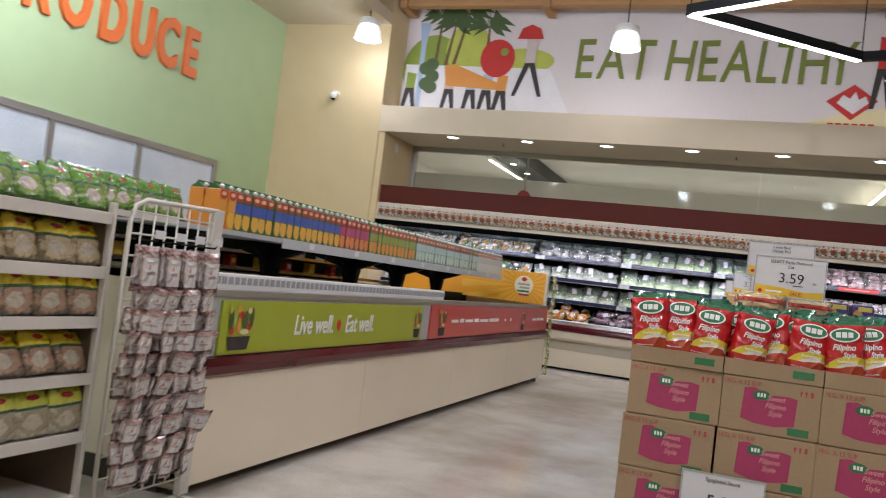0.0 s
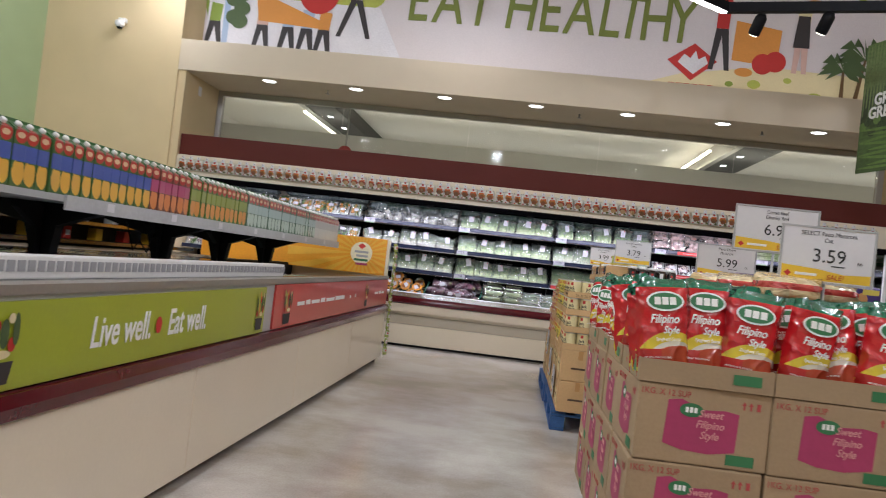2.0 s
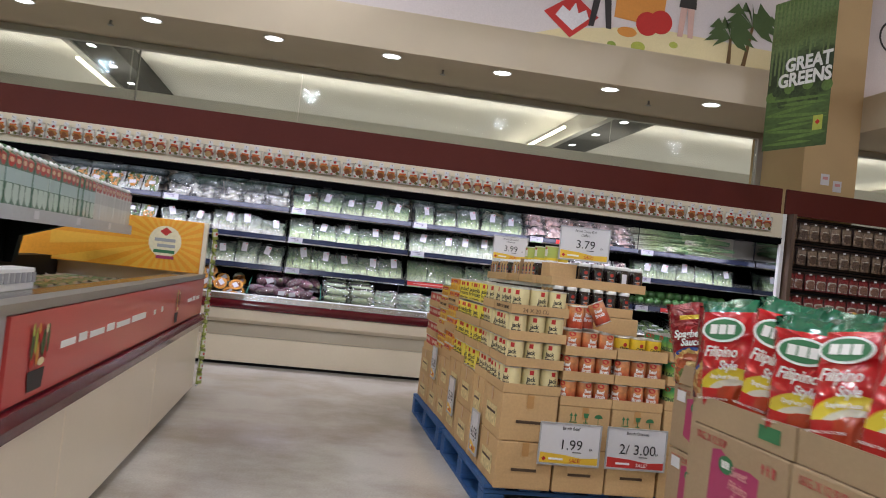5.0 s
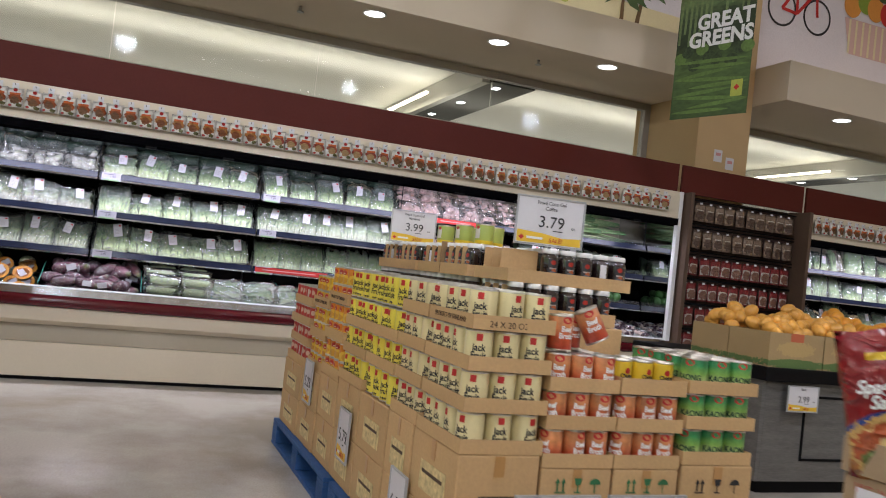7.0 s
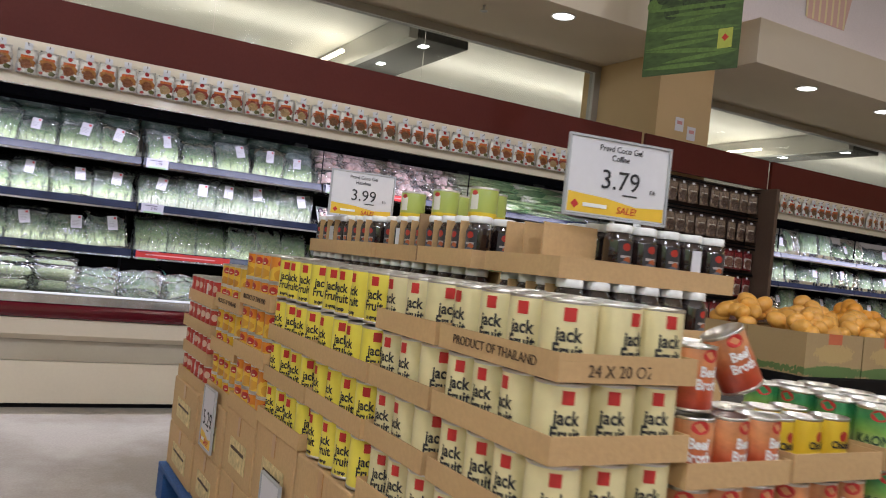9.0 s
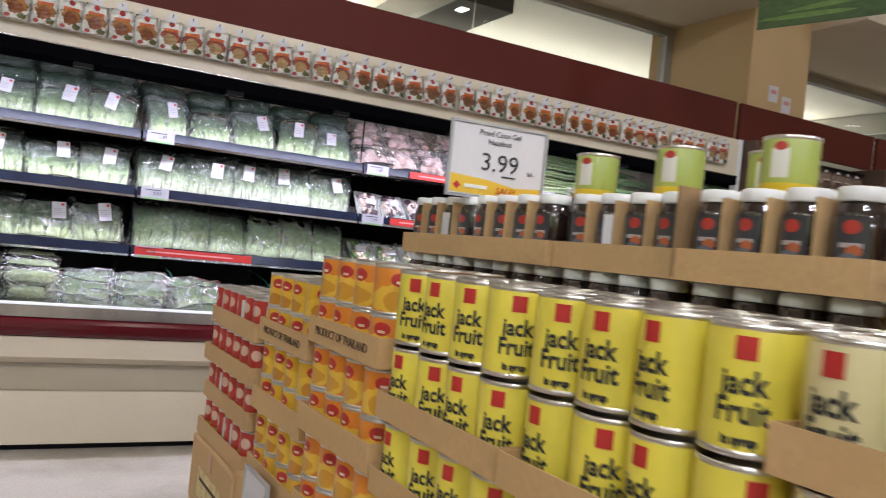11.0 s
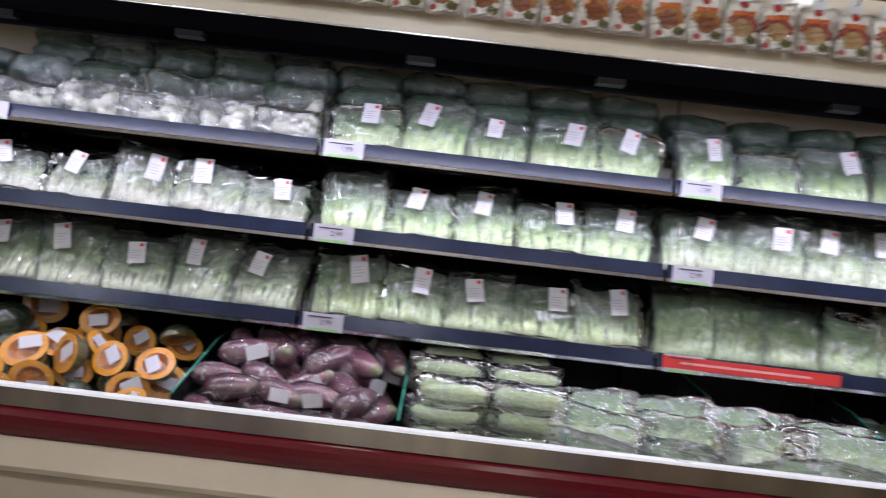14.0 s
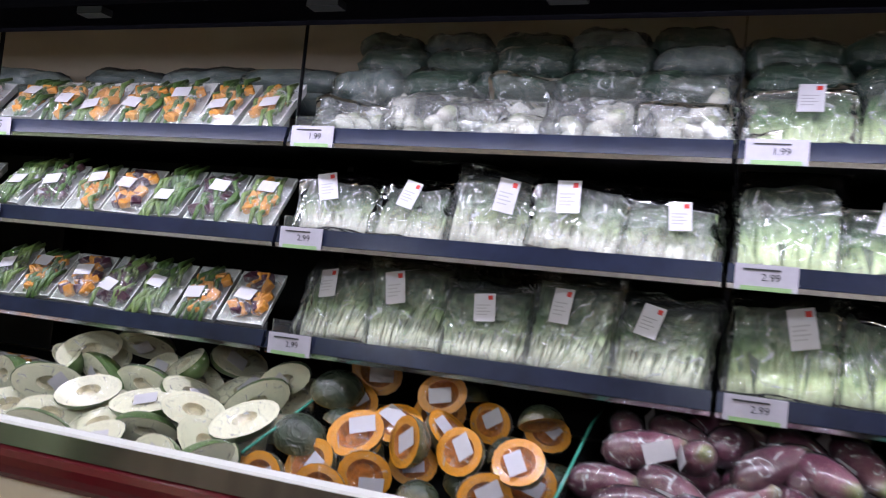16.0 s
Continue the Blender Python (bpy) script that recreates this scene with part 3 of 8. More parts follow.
for k, (fx, fz, c) in enumerate(((1.6, 3.7, M_GREEN), (1.9, 3.72, M_LIME), (2.1, 3.62, M_ORANGE), (2.5, 3.58, M_ORANGE), (2.64, 3.64, M_LIME), (1.76, 3.86, M_ORANGE), (2.3, 3.8, M_LIME), (2.75, 4.75, M_LIME), (2.55, 4.8, M_ORANGE), (3.1, 4.85, M_GREEN))):
    oval("fruit_spot", fx, fz, 0.05 + 0.03 * (k % 3), 0.035 + 0.02 * (k % 2), c, MY - 0.003)
mural_palm(3.1, 3.52, 0.62, 0.1, MY - 0.006)
mural_palm(2.95, 3.52, 0.45, 0.0, MY - 0.012, size=0.34)
# second mural: bicycle, basket of produce
BZ = 4.3
for cx in (4.95, 5.45):
    bmr = bm_new()
    n = 28
    for i in range(n):
        a, b = 2 * math.pi * i / n, 2 * math.pi * (i + 1) / n
        poly_patch(bmr, [(cx + 0.2 * math.cos(a), BZ + 0.2 * math.sin(a)), (cx + 0.2 * math.cos(b), BZ + 0.2 * math.sin(b)), (cx + 0.175 * math.cos(b), BZ + 0.175 * math.sin(b)), (cx + 0.175 * math.cos(a), BZ + 0.175 * math.sin(a))], MY)
    part("bicycle_wheel", bmr, M_BLACK, mural2)
for a, b in (((4.95, 4.3), (5.15, 4.58)), ((5.15, 4.58), (5.4, 4.56)), ((5.16, 4.28), (5.4, 4.56)), ((4.95, 4.3), (5.16, 4.28)), ((5.4, 4.7), (5.45, 4.3)), ((5.16, 4.28), (5.14, 4.68))):
    dx, dz = b[0] - a[0], b[1] - a[1]
    q = 0.018 / math.hypot(dx, dz)
    blob("bicycle_tube", [(a[0] - dz * q, a[1] + dx * q), (b[0] - dz * q, b[1] + dx * q), (b[0] + dz * q, b[1] - dx * q), (a[0] + dz * q, a[1] - dx * q)], M_RED, MY - 0.002 - 0.0004 * abs(dx), mural2)
blob("basket", [(5.95, 4.0), (6.55, 4.0), (6.65, 4.4), (5.85, 4.4)], M_SKIN, MY - 0.002, mural2)
for k in range(7):
    blob("basket_bar", [(5.92 + k * 0.1, 4.01), (5.95 + k * 0.1, 4.01), (5.95 + k * 0.1, 4.39), (5.92 + k * 0.1, 4.39)], M_CREAM, MY - 0.005, mural2)
for k, (fx, fz, c) in enumerate(((6.75, 4.4, M_ORANGE), (6.95, 4.48, M_GREEN), (7.1, 4.42, M_ORANGE), (7.3, 4.4, M_RED), (7.0, 4.7, M_DKGREEN), (6.85, 4.62, M_GREEN), (7.2, 4.66, M_DKGREEN))):
    oval("basket_produce", fx - 0.8, fz + 0.15, 0.13, 0.14, c, MY - 0.006 - 0.001 * k, mural2)

# glazing above the case
win = tagged(new("window_1"), "long frameless glazing above the cooled case, grey metal edge frame", "window", kind="structure")
bm = bm_new()
box(bm, (-5.14, 11.94, 3.04), (3.78, 12.02, 3.11))
box(bm, (-5.14, 11.94, 2.05), (-5.07, 12.02, 3.04))
box(bm, (3.71, 11.94, 2.05), (3.78, 12.02, 3.04))
part("window_frame", bm, ALU, win)
xs = [-5.07, -3.36, -1.61, 0.14, 1.9, 3.71]
for a, b in zip(xs, xs[1:]):
    o = part("pane", a_box((a + 0.004, 11.972, 2.05), (b - 0.004, 11.984, 3.04)), GLASS, win)
    o.visible_shadow = False
win2 = tagged(new("window_2"), "frameless glazing beyond the column, grey metal edge frame", "window", kind="structure")
bm = bm_new()
box(bm, (4.42, 11.94, 3.01), (10.0, 12.02, 3.08))
part("window_frame", bm, ALU, win2)
for a, b in ((4.42, 6.0), (6.0, 7.8), (7.8, 10.0)):
    o = part("pane", a_box((a + 0.004, 11.972, 2.05), (b - 0.004, 11.984, 3.01)), GLASS, win2)
    o.visible_shadow = False

# hall behind the glazing
setting("hall_ceiling", a_box((-7.3, 12.2, 3.62), (17.2, 20.2, 3.75)), WHITE_PAINT, "white ceiling of the hall behind the glazing", "ceiling")
setting("hall_wall_north", a_box((-7.3, 20.0, 0.0), (17.2, 20.2, 3.62)), WHITE_PAINT, "plain white far wall of the hall", "wall")
setting("hall_wall_west", a_box((-7.3, 11.0, 0.0), (-7.1, 20.0, 3.62)), WHITE_PAINT, "plain white side wall of the hall", "wall")
setting("hall_wall_east", a_box((17.0, 12.2, 0.0), (17.2, 20.0, 3.62)), WHITE_PAINT, "plain white side wall of the hall", "wall")
setting("hall_bulkhead", a_box((-7.1, 14.5, 2.2), (17.0, 14.62, 3.05)), WHITE_PAINT, "pale bulkhead with a lit cove on top", "bulkhead")
setting("hall_cove_light", a_box((-7.0, 14.64, 3.03), (16.9, 14.68, 3.06)), COVE_GLOW, "warm strip light in the ceiling cove", "strip light")
TROUGH = mat("dark_ceiling_trough", (0.05, 0.048, 0.045), 0.6, var=0.1, bump=0.05)
for x0, x1 in ((-4.42, -3.95), (2.45, 3.05), (9.6, 10.2)):
    tr = setting("ceiling_trough", a_box((x0, 13.3, 3.36), (x1, 19.9, 3.61)), TROUGH, "dark ceiling trough with small spotlights", "trough")
    part("trough_edge", a_box((x0 - 0.1, 13.3, 3.34), (x0 - 0.002, 19.9, 3.61)), ALU, tr)
    for k in range(5):
        part("spot_lens", a_box((x0 + 0.16, 13.5 + k * 1.1, 3.352), (x0 + 0.24, 13.62 + k * 1.1, 3.359)), DOWN_GLOW, tr)
    setting("trough_cove_light", a_box((x0 - 0.3, 14.7, 3.40), (x0 - 0.26, 19.8, 3.43)), COVE_GLOW, "warm strip light beside the trough", "strip light")
lamp_area("hall_cove_lamp", pose(5.0, 14.85, 3.07, 172, 0, 0), 23.0, 0.16, 62, (1.0, 0.96, 0.90))
# unseen upward fill below the sight line, added to brighten the hall ceiling
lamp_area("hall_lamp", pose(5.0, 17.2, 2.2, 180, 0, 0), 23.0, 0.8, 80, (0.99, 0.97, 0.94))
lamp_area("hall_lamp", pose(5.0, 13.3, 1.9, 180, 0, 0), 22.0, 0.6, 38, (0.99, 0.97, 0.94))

# window in the green wall
wg = tagged(new("window_3"), "aluminium framed interior window in the green wall", "window", kind="structure")
bm = bm_new()
box(bm, (-7.05, 3.0, 2.22), (-7.0, 9.44, 2.30))
box(bm, (-7.05, 3.0, 1.1), (-7.0, 9.44, 1.18))
for wy in (3.0, 4.95, 6.5, 7.85, 9.36):
    box(bm, (-7.05, wy, 1.18), (-7.0, wy + 0.08, 2.22))
part("window_frame", bm, ALU, wg)
for a, b in ((3.08, 4.95), (5.03, 6.5), (6.58, 7.85), (7.93, 9.36)):
    # opaque panes: the glass's bright reflection is put into their pale blue
    part("pane", a_box((-7.044, a, 1.18), (-7.03, b, 2.22)), mat("pane_reflection_colour", (0.62, 0.68, 0.74), 0.06, var=0.15, scale=1.2, bump=0, coat=1.0), wg)

# letters on the green wall
sign = thing("wall_sign", pose(-7.03, 7.2, 3.55, 0, 0, 90), "orange raised letters spelling PRODUCE on the green wall", "sign")
ORANGE_SIGN = mat("orange_sign_letters", (0.72, 0.16, 0.035), 0.5, var=0.05, bump=0.05)
for ch, cy in zip("PRODUCE", (5.62, 6.12, 6.64, 7.2, 7.7, 8.15, 8.6)):
    piece("letter", text_mesh(ch, 0.84, ORANGE_SIGN, 0.03, 0, 0.028, squeeze=0.66), sign, Matrix.Translation((cy - 7.2, -0.0, 0.0)) @ FACE_S)

# recessed lights, alarm bell, camera, stickers
dl = thing("recessed_downlight", pose(-4.12, 11.0, 3.11), "round white recessed downlight in the soffit", "downlight", "soffit downlights")
part("ring", lathe(bm_new(), [(0.085, -0.006), (0.1, -0.006), (0.1, 0.0), (0.085, 0.0)], 24, cap=False), WHITE_PLASTIC, dl)
part("lens", lathe(bm_new(), [(0.001, -0.004), (0.084, -0.004), (0.084, -0.001)], 24), DOWN_GLOW, dl)
for x in (-3.0, -1.88, -0.75, 0.36, 1.49, 2.6):
    copy_thing(dl, pose(x, 11.0, 3.11))
for x in (5.4, 6.6, 7.8):
    copy_thing(dl, pose(x, 10.9, 3.08))
for x in (-3.42, -0.2, 2.02):
    sp = thing("sprinkler", pose(x, 11.25, 3.11), "small dark sprinkler head in the soffit", "sprinkler", "soffit sprinklers")
    part("stem", lathe(bm_new(), [(0.012, -0.04), (0.012, 0.0)], 8), ALU, sp)
    part("deflector", lathe(bm_new(), [(0.03, -0.048), (0.03, -0.042)], 10), ALU, sp)
bell = thing("fire_bell", pose(-3.66, 13.6, 2.62), "round red alarm bell on a ceiling rod", "alarm bell")
part("gong", lathe(bm_new(), [(0.02, -0.05), (0.09, -0.045), (0.12, -0.01), (0.12, 0.02)], 20), RED_INK, bell).matrix_basis = pose(0, 0, 0, 90, 0, 0)
part("rod", tube(bm_new(), [(0, 0.03, 0.0), (0, 0.03, 1.0)], 0.012, 6), ALU, bell)
cctv = thing("security_camera", pose(-6.02, 10.8, 3.6), "small white security camera on the cream wall", "camera")
part("bracket", a_box((-0.05, -0.06, 0.02), (0.05, 0.0, 0.08), 0.01), WHITE_PLASTIC, cctv)
part("camera_body", lathe(bm_new(), [(0.04, -0.05), (0.06, -0.02), (0.06, 0.02), (0.05, 0.03)], 16, (0, -0.09, 0.0)), WHITE_PLASTIC, cctv)
part("camera_lens", lathe(bm_new(), [(0.01, -0.075), (0.03, -0.065), (0.035, -0.05)], 12, (0, -0.09, 0.0)), BLACK, cctv)
for sx, sy, sz in ((4.05, 11.115, 2.52), (4.2, 11.115, 2.46)):
    st = thing("wall_sticker", pose(sx, sy, sz), "small white paper notice on the column", "notice")
    part("sheet", a_box((-0.05, 0, -0.06), (0.05, 0.003, 0.06)), PAPER, st)
    part("print_bar", a_box((-0.03, -0.002, 0.0), (0.03, -0.0002, 0.03)), PINK_INK, st)
st = thing("wall_sticker", pose(-5.137, 11.3, 2.95, 0, 0, 90), "small white paper notice on the return wall", "notice")
part("sheet", a_box((-0.05, -0.003, -0.06), (0.05, 0.0, 0.06)), PAPER, st)

# pendants and the zigzag light
SHADE = mat("frosted_shade", (0.85, 0.84, 0.82), 0.5, var=0.03, bump=0, emit=0.9)
pend = thing("pendant_lamp", pose(-1.65, 10.2, 4.22), "frosted bell pendant lamp hanging from the ceiling", "pendant lamp", "bell pendants")
part("shade", lathe(bm_new(), [(0.19, 0.0), (0.185, 0.06), (0.165, 0.15), (0.14, 0.2)], 28, cap=False), SHADE, pend)
part("neck", lathe(bm_new(), [(0.145, 0.2), (0.15, 0.22), (0.15, 0.28), (0.12, 0.3), (0.05, 0.31)], 24), WHITE_PLASTIC, pend)
part("bulb", lathe(bm_new(), [(0.02, 0.01), (0.13, 0.03), (0.14, 0.12), (0.12, 0.18)], 20), LAMP_GLOW, pend)
part("cord", tube(bm_new(), [(0, 0, 0.3), (0, 0, 1.03)], 0.008, 6), BLACK, pend)
for p in ((-5.3, 10.2, 4.3), (-1.65, 5.6, 4.22), (-5.3, 5.6, 4.22), (2.0, 5.6, 4.22), (-1.65, 1.0, 4.22), (-5.3, 1.0, 4.22), (2.0, 1.0, 4.22), (5.6, 5.6, 4.22)):
    copy_thing(pend, pose(*p))


def zigzag(pts, label):
    z = thing("zigzag_light", pose(*pts[0]), label, "track light", "zigzag track lights")
    o = Vector(pts[0])
    for i, (a, b) in enumerate(zip(pts, pts[1:])):
        a, b = Vector(a) - o, Vector(b) - o
        ln = (b - a).length
        m = Matrix.Translation(a) @ (b - a).to_track_quat("X", "Z").to_matrix().to_4x4()
        part("rail", box(bm_new(), (-0.02, -0.035, 0.0), (ln + 0.02, 0.035, 0.09), 0.0, m), BLACK, z)
        if i < len(pts) - 2:
            part("led_strip", box(bm_new(), (0.0, -0.028, -0.012), (ln - 0.03, 0.028, -0.0005), 0.0, m), STRIP_GLOW, z)
    for p in pts[:3]:
        q = Vector(p) - o
        part("hanger", tube(bm_new(), [q + Vector((0, 0, 0.09)), q + Vector((0, 0, 5.25 - p[2]))], 0.006, 5), BLACK, z)
    return z


zz = zigzag([(1.6, 6.3, 3.68), (-0.66, 7.45, 3.68), (0.91, 8.77, 3.68), (3.4, 8.2, 3.72)], "black zigzag track light with a white strip hung from the ceiling")
for q in ((1.2, 8.72, 3.6), (1.75, 8.58, 3.62)):
    sp = thing("track_spotlight", pose(*q, 35, 0, 20), "black cylindrical track spotlight, lit", "spotlight", "track spotlights")
    part("barrel", lathe(bm_new(), [(0.05, -0.12), (0.055, -0.1), (0.055, 0.04), (0.03, 0.08)], 16, cap=True), BLACK, sp)
    part("lens", lathe(bm_new(), [(0.001, -0.126), (0.04, -0.126), (0.04, -0.121)], 16), LAMP_GLOW, sp)
zigzag([(-3.2, 2.2, 3.68), (-4.9, 3.6, 3.68), (-3.2, 4.9, 3.68), (-4.9, 6.1, 3.68)], "black zigzag track light with a white strip hung from the ceiling")
zigzag([(1.6, 0.6, 3.68), (-0.6, 2.0, 3.68), (1.4, 3.2, 3.68), (3.4, 2.6, 3.68)], "black zigzag track light with a white strip hung from the ceiling")

# hanging banner
ban = thing("hanging_banner", pose(2.845, 9.85, 3.13, 0, 0, -74), "hanging green banner with printed vegetables and white words", "banner")
BAN = ramped("banner_print", [(0.0, (0.05, 0.09, 0.025)), (0.3, (0.08, 0.14, 0.04)), (0.42, (0.02, 0.035, 0.012)), (0.6, (0.035, 0.06, 0.022)), (0.7, (0.16, 0.24, 0.09)), (1.0, (0.10, 0.17, 0.05))], 2, 0.5, 6, 0.1, bump=0.1, bscale=14, stretch=(1, 1, 3))
part("sheet", a_box((-0.35, -0.004, -0.6), (0.35, 0.0, 0.8)), BAN, ban)
piece("lettering", text_mesh("GREAT", 0.17, WHITE_INK, 0.001, 0, 0.006, squeeze=0.95), ban, Matrix.Translation((0.09, -0.0085, 0.17)) @ FACE_S)
piece("lettering", text_mesh("GREENS", 0.17, WHITE_INK, 0.001, 0, 0.006, squeeze=0.95), ban, Matrix.Translation((0.06, -0.0085, 0.03)) @ FACE_S)
part("badge", a_box((0.2, -0.0085, -0.46), (0.3, -0.0075, -0.33)), M_LIME, ban)
part("badge_diamond", poly_patch(bm_new(), [(0.225, -0.39), (0.25, -0.415), (0.275, -0.39), (0.25, -0.365)], -0.0095), M_RED, ban)
BEAN = mat("bean_print", (0.115, 0.195, 0.045), 0.5, scale=9, var=0.3, bump=0)
for k in range(9):
    bz, sl = -0.55 + k * 0.05, 0.05 * math.sin(k * 2.3)
    xs_ = (-0.345, 0.2) if k % 3 == 0 else (-0.2, 0.345) if k % 3 == 1 else (-0.345, 0.345)
    top = [(xs_[0] + (xs_[1] - xs_[0]) * q / 8, bz + sl * (q / 8 - 0.5) + 0.017 * math.sin(math.pi * q / 8) ** 0.6) for q in range(9)]
    low = [(xs_[0] + (xs_[1] - xs_[0]) * q / 8, bz + sl * (q / 8 - 0.5) - 0.013 * math.sin(math.pi * q / 8) ** 0.6 - 0.001) for q in range(8, -1, -1)]
    part("bean_pod", poly_patch(bm_new(), top + low, -0.0046 - 0.0003 * k), BEAN, ban)
SPEAR = mat("spear_print", (0.14, 0.20, 0.075), 0.5, scale=14, var=0.35, bump=0)
for k in range(15):
    sx, z0_, wd = -0.33 + k * 0.047, 0.02 + 0.09 * math.sin(k * 1.9) + (0.26 if k > 5 else 0.0), 0.011 + 0.004 * math.sin(k * 3.1)
    part("spear", poly_patch(bm_new(), [(sx - wd, z0_), (sx + wd, z0_), (sx + wd * 1.2 + 0.008, 0.72), (sx + 0.008, 0.795), (sx - wd * 1.2 + 0.006, 0.72)], -0.0045 - 0.0002 * (k % 4)), SPEAR, ban)
FLORET = mat("floret_print", (0.035, 0.06, 0.022), 0.5, scale=30, var=0.6, bump=0)
for k in range(10):
    part("floret", disc_patch(bm_new(), -0.3 + 0.068 * k, -0.1 + 0.07 * math.sin(k * 2.4), 0.06, 0.05, 11, -0.0052 - 0.0002 * k), FLORET if k % 3 else BEAN, ban)
part("hanger", tube(bm_new(), [(0, 0, 0.8), (0, 0, 2.12)], 0.004, 5), BLACK, ban)

# ---- cooled produce case ----
X0, MOD = -5.22, 1.22
CASE_ENDS = [(-5.14, 3.44), (5.04, 9.9)]
case_no = 0
for cx0, cx1 in CASE_ENDS:
    cs = thing("produce_case", pose(cx0, 11.4, 0), "long open multideck cooled produce case, cream base, maroon bumper", "cooled case", "cooled produce cases")
    o = Vector((cx0, 11.4, 0))

    def put(name, lo, hi, m_, bev=0.0, label=""):
        return part(name, a_box(Vector(lo) - o, Vector(hi) - o, bev), m_, cs, label)

    def run(name, poly, m_, label=""):
        return part(name, prism(bm_new(), [(y - 11.4, z) for y, z in poly], 0.0, cx1 - cx0), m_, cs, label)

    # black slab puts in the shade of the gap under the base
    run("toe_gap_shade", [(11.0, 0.0), (11.9, 0.0), (11.9, 0.04), (11.0, 0.04)], BLACK)
    run("base_panel", [(10.97, 0.03), (11.9, 0.03), (11.9, 0.27), (10.97, 0.27)], CASE_CREAM)
    # shade under the nose is put into this band's colour
    run("base_recess", [(11.0, 0.272), (11.9, 0.272), (11.9, 0.39), (11.02, 0.39)], CASE_CREAM_DARK, "cream band with recess shade in its colour")
    run("front_nose", [(11.01, 0.392), (10.93, 0.43), (10.90, 0.525), (11.0, 0.525)], CASE_CREAM)
    run("bumper", [(10.90, 0.528), (10.88, 0.534), (10.868, 0.55), (10.865, 0.57), (10.868, 0.59), (10.876, 0.605), (10.89, 0.612), (10.95, 0.612), (10.95, 0.528)], MAROON, "maroon rubber bumper")
    run("lip", [(10.885, 0.614), (10.892, 0.664), (10.97, 0.664), (10.97, 0.614)], STEEL, "brushed steel lip")
    run("lip_cap", [(10.888, 0.666), (10.892, 0.673), (10.93, 0.675), (10.93, 0.666)], WHITE_PLASTIC, "white plastic lip cap")
    run("well_floor", [(10.97, 0.53), (10.97, 0.57), (11.86, 0.70), (11.86, 0.53)], BLACK)
    run("back_panel", [(11.84, 0.71), (11.9, 0.71), (11.9, 2.06), (11.84, 2.06)], BLACK)
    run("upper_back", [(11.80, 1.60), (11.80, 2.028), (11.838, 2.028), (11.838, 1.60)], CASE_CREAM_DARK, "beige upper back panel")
    run("canopy_top", [(10.86, 2.03), (10.86, 2.06), (11.9, 2.06), (11.9, 2.03)], CASE_CREAM)
    run("canopy_front", [(10.85, 1.81), (10.85, 2.028), (10.88, 2.028), (10.88, 1.81)], CASE_CREAM)
    run("canopy_light_rail", [(10.84, 1.745), (10.84, 1.808), (10.93, 1.808), (11.02, 1.77), (11.02, 1.745)], MATT_BLACK, "black lamp rail")
    run("canopy_trim", [(10.836, 1.802), (10.836, 1.807), (10.8395, 1.807), (10.8395, 1.802)], STEEL)
    run("header_panel", [(10.90, 2.062), (10.90, 2.325), (10.93, 2.325), (10.93, 2.062)], MAROON_PANEL, "dark maroon header panel")
    joints = [x for x in [X0 + MOD * k for k in range(14)] if cx0 - 0.1 < x < cx1 + 0.1]
    if joints[0] > cx0 + 0.1:
        joints = [cx0] + joints
    joints[0], joints[-1] = cx0, cx1
    for a, b in zip(joints, joints[1:]):
        for zt in (1.545, 1.255, 0.955):
            put("shelf", (a + 0.006, 11.31, zt - 0.045), (b - 0.006, 11.84, zt - 0.02), BLACK)
            sh = part("shelf_rail", prism(bm_new(), [(11.30 - 11.4, zt - 0.050), (11.285 - 11.4, zt - 0.045), (11.297 - 11.4, zt), (11.309 - 11.4, zt)], a - cx0 + 0.006, b - cx0 - 0.006), BLACK_RAIL, cs, "dark blue-black price rail")
            part("rail_edge", prism(bm_new(), [(11.286 - 11.4, zt - 0.058), (11.282 - 11.4, zt - 0.0465), (11.299 - 11.4, zt - 0.052)], a - cx0 + 0.006, b - cx0 - 0.006), RAIL_EDGE, cs, "bright metal rail edge")
            fence = part("shelf_fence", a_box((a - cx0 + 0.01, 11.312 - 11.4, zt - 0.018), (b - cx0 - 0.01, 11.315 - 11.4, zt + 0.035)), ACRYL, cs, "low clear acrylic fence")
            fence.visible_shadow = False
        put("upright", (b - 0.0015, 11.33, 1.5), (b + 0.0015, 11.345, 1.9), BLACK)
        put("upright", (b - 0.012, 11.70, 0.75), (b + 0.012, 11.82, 1.498), BLACK)
        put("rail_clip", (a + 0.3, 10.842, 1.726), (a + 0.38, 10.88, 1.744), BLACK)
        put("rail_clip", (a + 0.85, 10.842, 1.726), (a + 0.93, 10.88, 1.744), BLACK)
    for ex in (cx0, cx1):
        s = -1 if ex == cx0 else 1
        lo_, hi_ = (ex - cx0) + (0.002 if s > 0 else -0.042), (ex - cx0) + (0.042 if s > 0 else -0.002)
        part("end_panel", prism(bm_new(), [(10.9 - 11.4, 0.0), (11.9 - 11.4, 0.0), (11.9 - 11.4, 2.06), (10.9 - 11.4, 2.06)], lo_, hi_), mat("mirror_end_panel", (0.55, 0.57, 0.57), 0.04, 1.0, var=0.03, bump=0.0), cs, "polished mirror end panel")
        part("end_post", prism(bm_new(), [(10.85 - 11.4, 0.66), (10.898 - 11.4, 0.66), (10.898 - 11.4, 2.06), (10.85 - 11.4, 2.06)], lo_, hi_), WHITE_PLASTIC, cs, "white front post")

